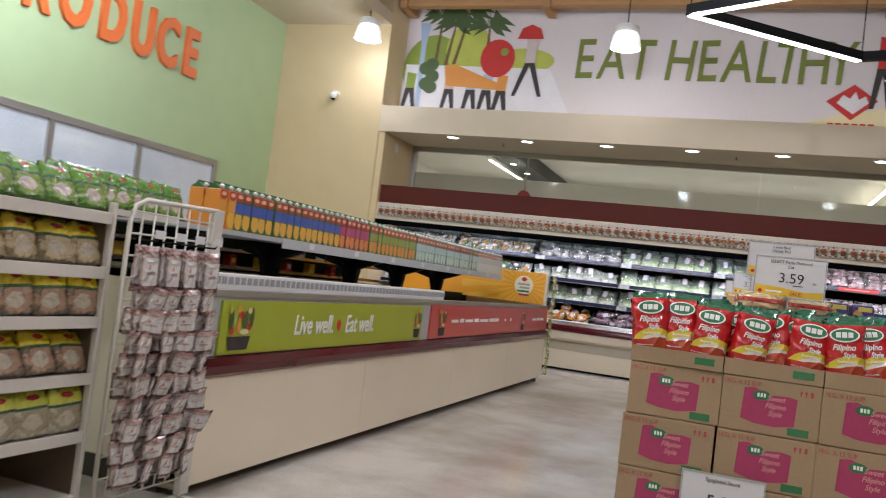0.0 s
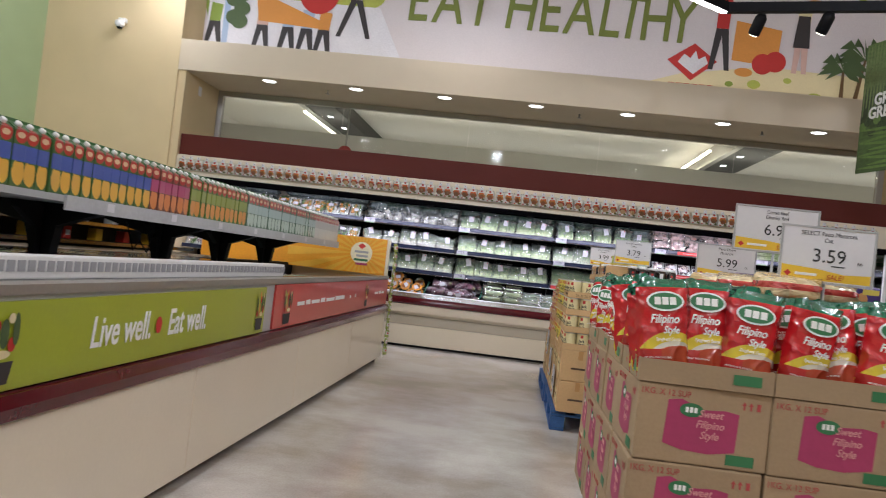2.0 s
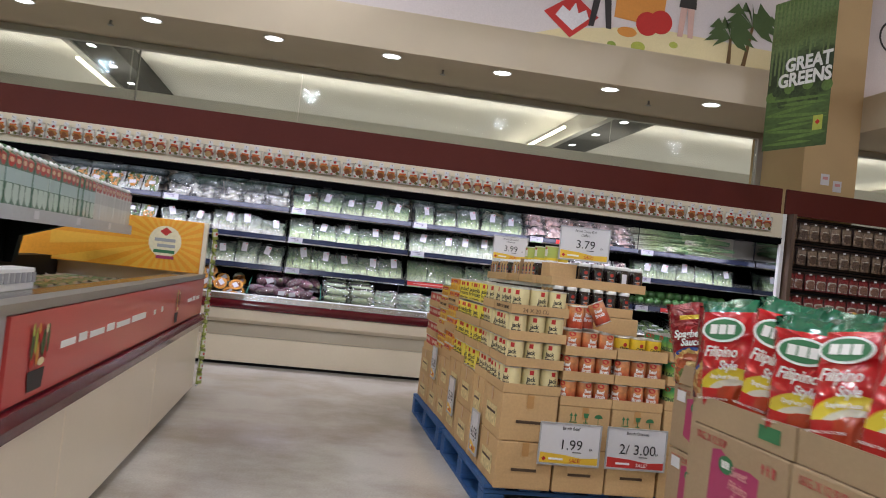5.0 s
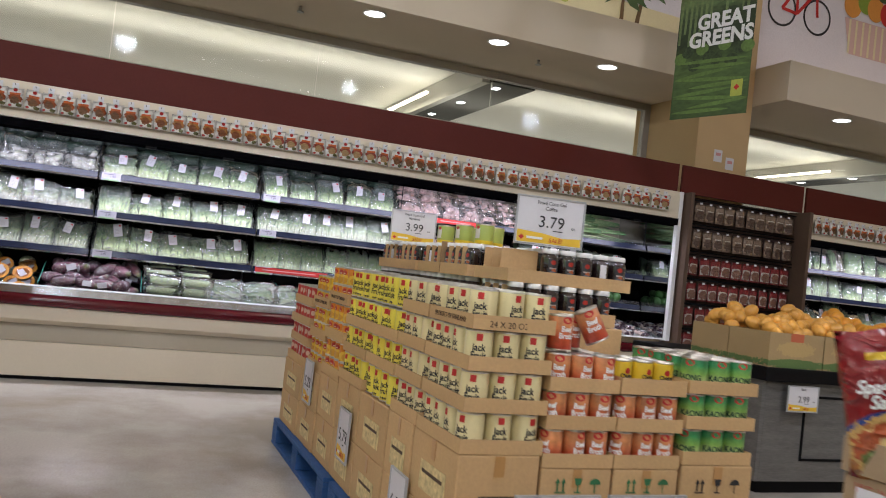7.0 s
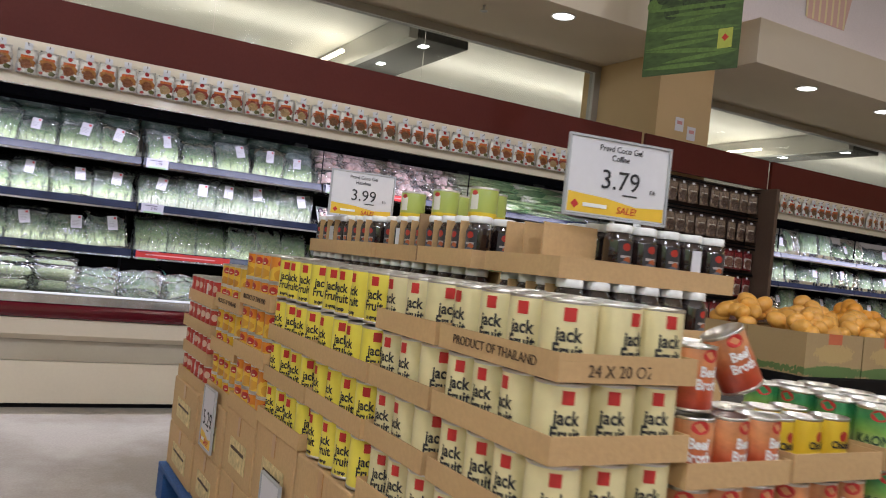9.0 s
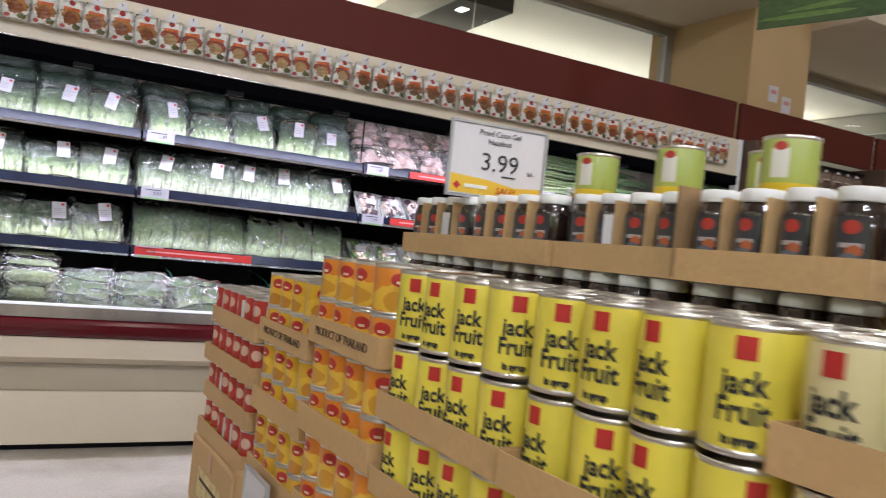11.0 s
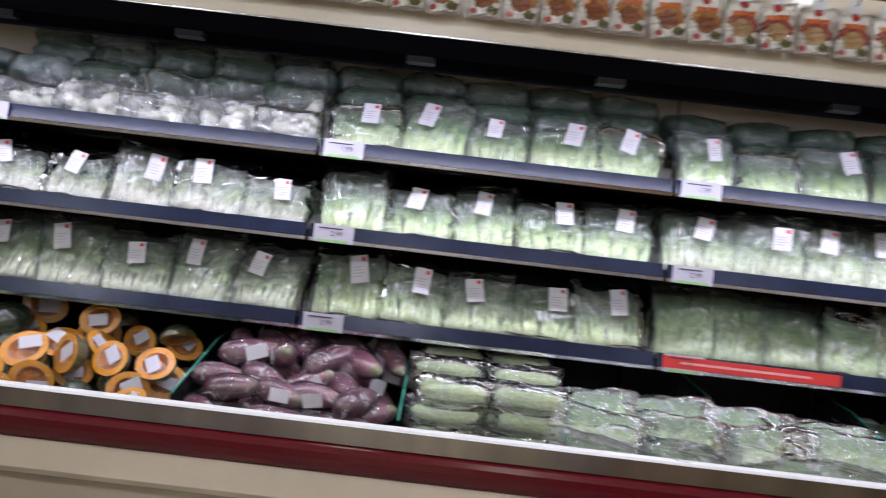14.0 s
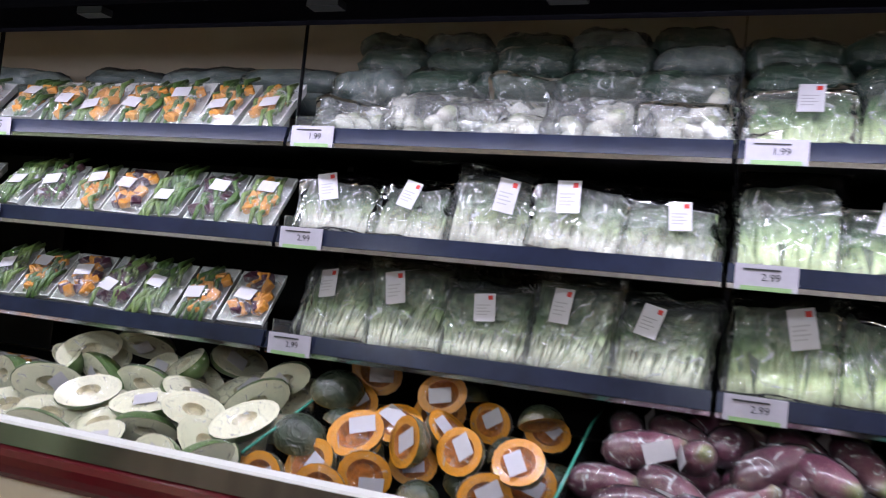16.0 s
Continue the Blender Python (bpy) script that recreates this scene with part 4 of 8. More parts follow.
# maroon header goes on above the peg wall
setting("header_panel", a_box((3.49, 10.9, 2.062), (4.99, 10.93, 2.325)), MAROON_PANEL, "dark maroon header panel above the peg wall", "panel")

# ---- produce ----
GREEN_STALK = ramped("bok_choy_stalks", [(0.0, (0.645, 0.69, 0.465)), (0.25, (0.452, 0.557, 0.272)), (0.5, (0.173, 0.271, 0.106)), (0.7, (0.055, 0.107, 0.043)), (1.0, (0.039, 0.076, 0.035))], 2, 0.45, 25, 0.12, coat=0.1)
SCALLION = ramped("scallion_stalks", [(0.0, (0.598, 0.598, 0.505)), (0.25, (0.505, 0.54, 0.376)), (0.5, (0.241, 0.331, 0.158)), (0.7, (0.065, 0.117, 0.053)), (1.0, (0.044, 0.081, 0.04))], 2, 0.45, 25, 0.12, coat=0.1)
ROOTGREEN = ramped("white_root_greens", [(0.0, (0.434, 0.406, 0.35)), (0.3, (0.425, 0.415, 0.35)), (0.5, (0.257, 0.317, 0.167)), (0.7, (0.062, 0.1, 0.048)), (1.0, (0.047, 0.073, 0.035))], 2, 0.5, 25, 0.15, coat=0.1)
BRIGHTGREEN = ramped("leaf_lettuce", [(0.0, (0.578, 0.603, 0.399)), (0.3, (0.384, 0.473, 0.231)), (0.6, (0.126, 0.216, 0.088)), (1.0, (0.055, 0.107, 0.048))], 2, 0.45, 25, 0.15, coat=0.1)
LEAFY = ramped("long_leaf_greens", [(0.0, (0.55, 0.61, 0.4)), (0.3, (0.3, 0.405, 0.195)), (0.6, (0.115, 0.19, 0.085)), (1.0, (0.065, 0.117, 0.053))], 2, 0.45, 25, 0.15, coat=0.1)
PINKISH = ramped("pink_radish", [(0.0, (0.68, 0.24, 0.12)), (0.22, (0.64, 0.40, 0.36)), (1.0, (0.60, 0.47, 0.45))], 2, 0.45, 18, 0.3, coat=0.2)
# bundle green runs from near black at the bottom to paler on top
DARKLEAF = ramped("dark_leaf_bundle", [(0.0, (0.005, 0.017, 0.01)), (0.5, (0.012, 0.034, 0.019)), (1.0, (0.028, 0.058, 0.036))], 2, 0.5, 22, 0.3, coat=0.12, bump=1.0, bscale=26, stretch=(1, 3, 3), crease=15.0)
WHITEVEG = ramped("white_bulbs", [(0.0, (0.446, 0.432, 0.374)), (0.6, (0.49, 0.475, 0.418)), (1.0, (0.2, 0.26, 0.1))], 2, 0.45, 20, 0.15, coat=0.2)


def pillow(w, h, d, seed, nx=10, nz=10, crumple=0.012, lean=0.0, taper=0.0, flat=False):
    """A sealed pouch standing on its base: x across, z up, both faces puffed and creased."""
    bm = bm_new()
    grid = {}
    for s in (-1, 1):
        for i in range(nx + 1):
            for k in range(nz + 1):
                u, v = i / nx * 2 - 1, k / nz * 2 - 1
                edge = i in (0, nx) or k == nz
                if edge and s == 1:
                    grid[s, i, k] = grid[-1, i, k]
                    continue
                t = (1 - abs(u) ** 3.2) ** 0.6 * (1 - max(0.0, v) ** 2.4) ** 0.75 * (1.0 if v > -0.75 else 0.85)
                if flat:
                    t = (1 - abs(u) ** 7) ** 0.5 * min(1.0, max(0.0, (1 - v) / 0.62)) ** 0.85
                p = Vector((u * w / 2 * (1 - taper * max(0, v) ** 2), s * d / 2 * t, (v + 1) / 2 * h))
                q = noise.noise_vector(Vector((u * 2.2 + seed * 7.3, v * 2.2 + s * 3.1, seed * 1.7)))
                p += q * crumple * (1.4 if edge else 1.0)
                p.y += lean * (v + 1) / 2
                p.z = max(p.z, 0.0)
                grid[s, i, k] = bm.verts.new(p)
    for s in (-1, 1):
        for i in range(nx):
            for k in range(nz):
                q = [grid[s, i, k], grid[s, i + 1, k], grid[s, i + 1, k + 1], grid[s, i, k + 1]]
                f = bm.faces.new(q if s == -1 else list(reversed(q)))
                f.smooth = True
    for i in range(nx):
        q = [grid[-1, i, 0], grid[-1, i + 1, 0], grid[1, i + 1, 0], grid[1, i, 0]]
        q = list(dict.fromkeys(q))
        if len(q) > 2:
            bm.faces.new(q)
    return bm


def stalks(w, h, d, n, seed, bulb=0.014, thin=0.006, leaf=0.05, slant=0.0):
    """A bunch of stalks with leaf blades: thick and pale at the root, fanning into cupped leaves above."""
    rnd = random.Random(seed)
    bm = bm_new()
    for i in range(n):
        x = ((i + rnd.random()) / n - 0.5) * w * 0.94
        y = -d * (0.24 + 0.1 * rnd.random()) * (1 - (2 * x / w) ** 4 * 0.6)
        hh = h * (0.72 + 0.4 * rnd.random())
        bend = (rnd.random() - 0.5) * 0.07 + slant + x * 0.18
        rr = 0.7 + 0.6 * rnd.random()
        pts = [(x, y, 0.003), (x + bend * 0.12, y - 0.002, hh * 0.22), (x + bend * 0.45, y, hh * 0.55), (x + bend, y * 0.75, hh * 0.9)]
        tube(bm, pts, [bulb * rr, bulb * 0.85 * rr, thin * rr, thin * 0.5], 6)
        if leaf:
            for q in range(2):
                a = rnd.uniform(-0.9, 0.9) + bend * 6
                lx, lz = x + bend * (0.45 + 0.3 * q), hh * (0.5 + 0.2 * q)
                ln, wd = leaf * (0.9 + 0.8 * rnd.random()), leaf * (0.28 + 0.2 * rnd.random())
                ux, uz = math.sin(a), math.cos(a)
                ly = y - 0.004 - 0.004 * rnd.random()
                top = min(ln, max(0.02, (h * 1.24 - lz) / max(0.3, uz)))
                mid = [bm.verts.new((lx + ux * top * f, (ly + 0.012 * f * f), lz + uz * top * f)) for f in (0.0, 0.4, 0.75, 1.0)]
                for sd in (-1, 1):
                    e1 = bm.verts.new((lx + ux * top * 0.35 + sd * uz * wd, ly + 0.006, lz + uz * top * 0.35 - sd * ux * wd))
                    e2 = bm.verts.new((lx + ux * top * 0.72 + sd * uz * wd * 0.8, ly + 0.012, lz + uz * top * 0.72 - sd * ux * wd * 0.8))
                    for fv in ((mid[0], mid[1], e1), (mid[1], mid[2], e2, e1), (mid[2], mid[3], e2)):
                        f = bm.faces.new(fv if sd < 0 else tuple(reversed(fv)))
                        f.smooth = True
    for v in bm.verts:
        v.co.x = max(-w * 0.5, min(w * 0.5, v.co.x))
    return bm


def lumps(w, h, d, n, seed, r=0.03):
    rnd = random.Random(seed)
    bm = bm_new()
    for i in range(n):
        c = Vector(((rnd.random() - 0.5) * (w - 2 * r), (rnd.random() - 0.5) * max(0.01, d - 2 * r), r * 0.8 + rnd.random() * max(0.0, h - 2 * r)))
        bmesh.ops.create_icosphere(bm, subdivisions=2, radius=r * (0.75 + 0.5 * rnd.random()), matrix=Matrix.Translation(c) @ Euler((rnd.random() * 3, rnd.random() * 3, 0)).to_matrix().to_4x4() @ Matrix.Diagonal((1.25, 0.95, 0.85, 1)))
    for f in bm.faces:
        f.smooth = True
    return bm


KINDS = {}


def bag_kind(kind, w, h, d, content, material, label, film=FILM, variants=3, sticker=True, inner=None):
    KINDS[kind] = []
    for v in range(variants):
        me_f = mesh_of(kind + "_film", pillow(w * 1.08, h * 1.12, d * 1.3, v + len(kind) * 3.7, 14, 14, crumple=0.013, flat=True), film)
        if inner:
            me_c = mesh_of(kind + "_filling", pillow(w * 0.96, h * 0.97, d * 0.5, v + len(kind) * 3.7, 12, 12, crumple=0.009, flat=True), inner)
            me_s = mesh_of(kind + "_stems", content(v), material)
        else:
            me_c, me_s = mesh_of(kind + "_filling", content(v), material), None
        KINDS[kind].append((me_f, me_c, w, h, d, label, sticker, me_s))


STICK_PAPER = mat("thermal_label_paper", (0.50, 0.49, 0.52), 0.5, var=0.05, bump=0.05, rand=0.05)
STICK = mesh_of("sticker", a_box((-0.026, -0.0006, -0.04), (0.026, 0.0006, 0.04)), STICK_PAPER)
STICK_BARS = bm_new()
for k in range(4):
    box(STICK_BARS, (-0.02, -0.0012, 0.005 - k * 0.009), (0.014 - 0.008 * (k % 2), -0.0009, 0.008 - k * 0.009))
STICK_BARS = mesh_of("print_bar", STICK_BARS, GREY_INK)
STICK_RED = mesh_of("red_mark", a_box((0.008, -0.0012, 0.022), (0.02, -0.0009, 0.034)), M_RED)

def streaky(name, stops):
    return ramped(name, stops, 2, 0.42, 26, 0.16, coat=0.15, bump=1.0, bscale=55, rand=0.15, stretch=(1.0, 1.0, 0.14), vary=(0.42, 1.6))


IN_CHOY = streaky("choy_mass", [(0.0, (0.295, 0.355, 0.19)), (0.3, (0.143, 0.211, 0.106)), (0.6, (0.053, 0.091, 0.046)), (1.0, (0.057, 0.083, 0.05))])
IN_SCAL = streaky("small_choy_mass", [(0.0, (0.35, 0.365, 0.245)), (0.3, (0.161, 0.213, 0.116)), (0.6, (0.063, 0.1, 0.052)), (1.0, (0.062, 0.092, 0.055))])
IN_ROOT = streaky("root_mass", [(0.0, (0.388, 0.365, 0.298)), (0.35, (0.216, 0.238, 0.156)), (0.6, (0.062, 0.092, 0.051)), (1.0, (0.071, 0.094, 0.06))])
IN_LETT = streaky("leaf_mass", [(0.0, (0.351, 0.396, 0.223)), (0.3, (0.181, 0.248, 0.121)), (0.6, (0.073, 0.118, 0.058)), (1.0, (0.073, 0.111, 0.066))])
IN_LEAF = streaky("long_leaf_mass", [(0.0, (0.296, 0.348, 0.206)), (0.4, (0.133, 0.193, 0.095)), (1.0, (0.073, 0.11, 0.062))])
bag_kind("choy", 0.215, 0.205, 0.11, lambda v: stalks(0.2, 0.15, 0.1, 16, v, 0.012, 0.007, 0.04), GREEN_STALK, "clear bag of green choy with pale stems on a cooled shelf", inner=IN_CHOY)
bag_kind("scallion", 0.225, 0.215, 0.10, lambda v: stalks(0.21, 0.17, 0.09, 24, v + 5, 0.007, 0.005, 0.03, 0.03), SCALLION, "clear bag of small choy with white stems on a cooled shelf", inner=IN_SCAL)
bag_kind("root", 0.22, 0.19, 0.12, lambda v: stalks(0.2, 0.14, 0.1, 16, v + 11, 0.015, 0.005, 0.03), ROOTGREEN, "clear bag of green tops with white roots on a cooled shelf", inner=IN_ROOT)
bag_kind("lettuce", 0.215, 0.185, 0.11, lambda v: stalks(0.2, 0.13, 0.1, 18, v + 17, 0.011, 0.008, 0.04), BRIGHTGREEN, "clear bag of bright green leaf stems on a cooled shelf", inner=IN_LETT)
bag_kind("leafy", 0.2, 0.25, 0.1, lambda v: stalks(0.18, 0.22, 0.09, 20, v + 23, 0.008, 0.006, 0.06, 0.05), LEAFY, "clear bag of long leafy greens leaning on a cooled shelf", sticker=False, inner=IN_LEAF)
bag_kind("bulb", 0.21, 0.14, 0.13, lambda v: lumps(0.19, 0.12, 0.11, 16, v, 0.022), WHITEVEG, "clear bag of small white bulbs on a cooled shelf", sticker=False)
bag_kind("pink", 0.2, 0.14, 0.14, lambda v: lumps(0.18, 0.12, 0.12, 14, v + 3, 0.027), PINKISH, "clear bag of pink roots on a cooled shelf", sticker=False)
bag_kind("mixed", 0.27, 0.11, 0.2, lambda v: stalks(0.24, 0.09, 0.16, 34, v + 31, 0.008, 0.006, 0.05, 0.06), LEAFY, "clear bag of green herbs lying in the case well", film=LOOSE_FILM, sticker=False)



def bundle(seed, w=0.24, d=0.15, h=0.1, swell=0.0, rough=0.014):
    """A soft wrapped bundle lying on its side: pinched ends, dented and folded all over."""
    bm = bm_new()
    nu, nv = 20, 14
    rings = []
    for i in range(nu + 1):
        u = i / nu * 2 - 1
        t = max(0.04, (1 - abs(u) ** 4.5)) ** 0.5
        ring = []
        for k in range(nv):
            a = 2 * math.pi * k / nv
            c, sn = math.cos(a), math.sin(a)
            p = Vector((u * w / 2, d / 2 * t * math.copysign(abs(c) ** 0.75, c), h / 2 * t * math.copysign(abs(sn) ** 0.75, sn)))
            p += noise.noise_vector(Vector((u * 2.4 + seed * 5.1, c * 1.6, sn * 1.6 + seed))) * rough
            p += noise.noise_vector(Vector((u * 7.0 + seed * 3.3, c * 3.4, sn * 3.4))) * (rough * 0.45 + swell)
            ring.append(bm.verts.new(p))
        rings.append(ring)
    for i in range(nu):
        for k in range(nv):
            f = bm.faces.new((rings[i][k], rings[i][(k + 1) % nv], rings[i + 1][(k + 1) % nv], rings[i + 1][k]))
            f.smooth = True
    bm.faces.new(list(reversed(rings[0])))
    bm.faces.new(rings[-1])
    return bm


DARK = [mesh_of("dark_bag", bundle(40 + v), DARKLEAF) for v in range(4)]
# grey-green, darker at the bottom and paler towards the top
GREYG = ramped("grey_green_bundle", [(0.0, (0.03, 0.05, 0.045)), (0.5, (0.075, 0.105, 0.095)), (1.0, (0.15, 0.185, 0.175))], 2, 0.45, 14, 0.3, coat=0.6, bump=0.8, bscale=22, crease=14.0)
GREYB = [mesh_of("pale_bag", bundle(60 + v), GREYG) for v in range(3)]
BUNDLE_FILM = [mesh_of("film_wrap", bundle(80 + v, 0.25, 0.16, 0.108, 0.003, 0.016), BUNDLE_WRAP) for v in range(3)]
RNG = random.Random(4)


def bag(kind, x, y, z, rz=0.0, tilt=-12.0, s=1.07, back=False):
    me_f, me_c, w, h, d, label, sticker, me_s = RNG.choice(KINDS[kind])
    ob = tagged(new("bag_of_" + kind, me_f), label, "bagged vegetables", "bags of " + kind)
    ob.matrix_basis = pose(x, y, z, tilt + RNG.uniform(-9, 4), RNG.uniform(-6, 6), rz + RNG.uniform(-14, 14)) @ Matrix.Diagonal((s * RNG.uniform(0.95, 1.14), s * RNG.uniform(0.9, 1.1), s * RNG.uniform(0.84, 1.16), 1))
    ob.visible_shadow = False
    tagged(piece("filling", me_c, ob), kind="stuff")
    tagged(piece("stem_filling", me_s, ob), kind="stuff") if me_s else None
    if sticker and not back and RNG.random() < 0.9:
        m = pose(RNG.uniform(-0.03, 0.04), -d * 0.65 - 0.006, h * 0.66, RNG.uniform(-4, 4), RNG.uniform(-14, 14), 0)
        st = piece("sticker", STICK, ob, m)
        piece("print_bar", STICK_BARS, st)
        piece("red_mark", STICK_RED, st)
    return ob


def roll(x, y, z, pale=False, s=1.0, long=1.0, wrap_it=True):
    ob = tagged(new("bag_of_leaves", RNG.choice(GREYB if pale else DARK)), "plastic bag of pale grey-green bundles stacked on the top shelf" if pale else "plastic bag of dark green leaves stacked on the top shelf", "bagged vegetables", "stacked bags of leaves")
    ob.matrix_basis = pose(x, y, z + 0.05 * s, RNG.uniform(-14, 6), RNG.uniform(-5, 5), RNG.uniform(-9, 9)) @ Matrix.Diagonal((s * long, s, s * RNG.uniform(0.85, 1.12), 1))
    if wrap_it:
        fw = piece("film_wrap", RNG.choice(BUNDLE_FILM), ob)
        fw.visible_shadow = False
    return ob


# shelf trays of mixed vegetables
TRAY = bm_new()
TW, TD = 0.15, 0.2
pr = [(-TW / 2, -TD / 2), (TW / 2, -TD / 2), (TW / 2, TD / 2), (-TW / 2, TD / 2)]
lo_ring = [TRAY.verts.new((x * 0.86, y * 0.9, 0)) for x, y in pr]
hi_ring = [TRAY.verts.new((x, y, 0.028)) for x, y in pr]
in_ring = [TRAY.verts.new((x * 0.93, y * 0.95, 0.028)) for x, y in pr]
fl_ring = [TRAY.verts.new((x * 0.82, y * 0.86, 0.006)) for x, y in pr]
for a, b in ((lo_ring, hi_ring), (hi_ring, in_ring), (in_ring, fl_ring)):
    for i in range(4):
        TRAY.faces.new((a[i], a[(i + 1) % 4], b[(i + 1) % 4], b[i]))
TRAY.faces.new(fl_ring)
TRAY.faces.new(list(reversed(lo_ring)))
TRAY = mesh_of("foam_tray", TRAY, mat("white_foam", (0.56, 0.57, 0.55), 0.5, var=0.04, bump=0.1))
VEG_MATS = [mat("bean_green", (0.06, 0.12, 0.03), 0.4, var=0.3, coat=0.2, rand=0.2), mat("squash_orange", (0.52, 0.22, 0.03), 0.45, var=0.2, coat=0.2), mat("okra_green", (0.13, 0.20, 0.06), 0.4, var=0.3, coat=0.2), mat("aubergine_dark", (0.05, 0.015, 0.03), 0.3, var=0.3, coat=0.3), mat("pale_meat", (0.62, 0.48, 0.42), 0.4, var=0.2, coat=0.2)]


def tray_veg(seed, what):
    rnd = random.Random(seed)
    bm = bm_new()
    for i in range(17 if what in (0, 2) else 13):
        if what in (0, 2):
            y0 = rnd.uniform(-0.08, 0.06)
            x0 = rnd.uniform(-0.05, 0.05)
            tube(bm, [(x0, y0 - 0.03, 0.03), (x0 + rnd.uniform(-0.02, 0.02), y0 + 0.02, 0.042 + rnd.random() * 0.012), (x0 + rnd.uniform(-0.03, 0.03), y0 + 0.07, 0.03)], [0.006, 0.009, 0.005], 6)
        else:
            box(bm, (-0.02, -0.016, -0.012), (0.02, 0.016, 0.012), 0.005, pose(rnd.uniform(-0.045, 0.045), rnd.uniform(-0.07, 0.07), 0.036, rnd.random() * 40, rnd.random() * 40, rnd.random() * 180))
    return bm


TRAY_VEG = {w: [mesh_of("vegetable_pieces", tray_veg(v * 5 + w, w), VEG_MATS[w]) for v in range(2)] for w in range(5)}


def tray_film():
    bm = bm_new()
    n = 8
    g = {}
    for i in range(n + 1):
        for k in range(n + 1):
            u, v = i / n * 2 - 1, k / n * 2 - 1
            hgt = 0.029 + 0.03 * (1 - abs(u) ** 3) * (1 - abs(v) ** 3) + 0.004 * noise.noise(Vector((u * 3, v * 3, 2)))
            g[i, k] = bm.verts.new((u * TW / 2, v * TD / 2, hgt))
    for i in range(n):
        for k in range(n):
            f = bm.faces.new((g[i, k], g[i + 1, k], g[i + 1, k + 1], g[i, k + 1]))
            f.smooth = True
    return bm


TRAY_FILM = mesh_of("film_wrap", tray_film(), FILM)
TRAY_STICK = mesh_of("sticker", a_box((-0.03, -0.022, 0.0595), (0.03, 0.022, 0.0602)), STICK_PAPER)


def veg_tray(x, y, z, rx=28, rz=0.0, kinds=(0, 1)):
    t = thing("vegetable_tray", pose(x, y, z, rx + RNG.uniform(-5, 5), RNG.uniform(-3, 3), rz + RNG.uniform(-6, 6)), "white foam tray of cut mixed vegetables wrapped in film", "vegetable tray", "wrapped vegetable trays")
    piece("tray", TRAY, t)
    for k in kinds:
        tagged(piece("vegetable_mix", RNG.choice(TRAY_VEG[k]), t, pose(RNG.uniform(-0.01, 0.01), RNG.uniform(-0.01, 0.01), 0, 0, 0, RNG.choice((0, 180)))), kind="stuff")
    fl = piece("film_wrap", TRAY_FILM, t)
    fl.visible_shadow = False
    piece("sticker", TRAY_STICK, t, pose(RNG.uniform(-0.02, 0.02), RNG.uniform(-0.05, 0.03), 0.001, 0, 0, RNG.uniform(-15, 15)))
    return t


def row(kind, xa, xb, z, y=11.42, step=None, **kw):
    w = KINDS[kind][0][2]
    step = step or w * 1.07
    n = max(1, int(round((xb - xa) / step)))
    for i in range(n):
        bag(kind, xa + (i + 0.5) * (xb - xa) / n, y + RNG.uniform(-0.012, 0.012), z, **kw)


Z1, Z2, Z3 = 1.527, 1.237, 0.937
J = [X0 + MOD * k for k in range(8)]
# first module: pale wrapped trays
for z in (Z1, Z2, Z3):
    for i in range(7):
        veg_tray(J[0] + 0.19 + i * 0.152, 11.41, z + 0.085, 50, kinds=(4, 3) if i % 2 else (4, 0))
# second module: mixed trays, long pale bundles behind
for z, ks in ((Z1, ((0, 1), (1, 0), (2, 1), (0, 1))), (Z2, ((2, 0), (0, 3), (2, 1), (3, 1))), (Z3, ((0, 2), (0, 1), (3, 1), (2, 3)))):
    for i in range(7):
        veg_tray(J[1] + 0.12 + i * 0.163, 11.41, z + 0.085, 50, kinds=ks[i % 4])
for xx in range(2):
    for i in range(3):
        roll(J[xx] + 0.24 + i * 0.38, 11.62, Z1 + 0.12, True, 0.85, 1.9)
        roll(J[xx] + 0.28 + i * 0.36, 11.66, Z1 + 0.195, True, 0.85, 1.9)
# third module
row("bulb", J[2] + 0.02, J[3] - 0.02, Z1)
row("bulb", J[2] + 0.1, J[3] - 0.02, Z1 + 0.06, 11.5)
for i in range(5):
    roll(J[2] + 0.14 + i * 0.232, 11.52, Z1 + 0.135, i == 0)
    roll(J[2] + 0.2 + i * 0.225, 11.56, Z1 + 0.215, i > 3)
    roll(J[2] + 0.16 + i * 0.23, 11.6, Z1 + 0.285, i % 2 == 1, 0.9)
row("root", J[2], J[3] - 0.03, Z2)
row("root", J[2], J[3] - 0.03, Z2, 11.58, back=True)
row("scallion", J[2] + 0.03, J[3] - 0.03, Z3)
row("scallion", J[2] + 0.03, J[3] - 0.03, Z3, 11.57, back=True)
# fourth module
row("lettuce", J[3] + 0.03, J[4] - 0.02, Z1, tilt=-14)
for i in range(5):
    roll(J[3] + 0.14 + i * 0.235, 11.54, Z1 + 0.15, s=1.05)
    roll(J[3] + 0.12 + i * 0.24, 11.58, Z1 + 0.235, s=1.05)
row("choy", J[3] + 0.02, J[4] - 0.03, Z2, s=1.04)
row("choy", J[3] + 0.02, J[4] - 0.03, Z2, 11.58, back=True, s=1.02)
row("choy", J[3] + 0.03, J[4] - 0.03, Z3)
row("choy", J[3] + 0.03, J[4] - 0.03, Z3, 11.57, back=True)
# fifth module
row("choy", J[4] + 0.03, J[5] - 0.03, Z1, tilt=-14, s=0.98)
for i in range(5):
    roll(J[4] + 0.14 + i * 0.235, 11.53, Z1 + 0.12, i % 2 == 0)
    roll(J[4] + 0.12 + i * 0.24, 11.57, Z1 + 0.2)
row("scallion", J[4] + 0.03, J[5] - 0.03, Z2, s=1.06)
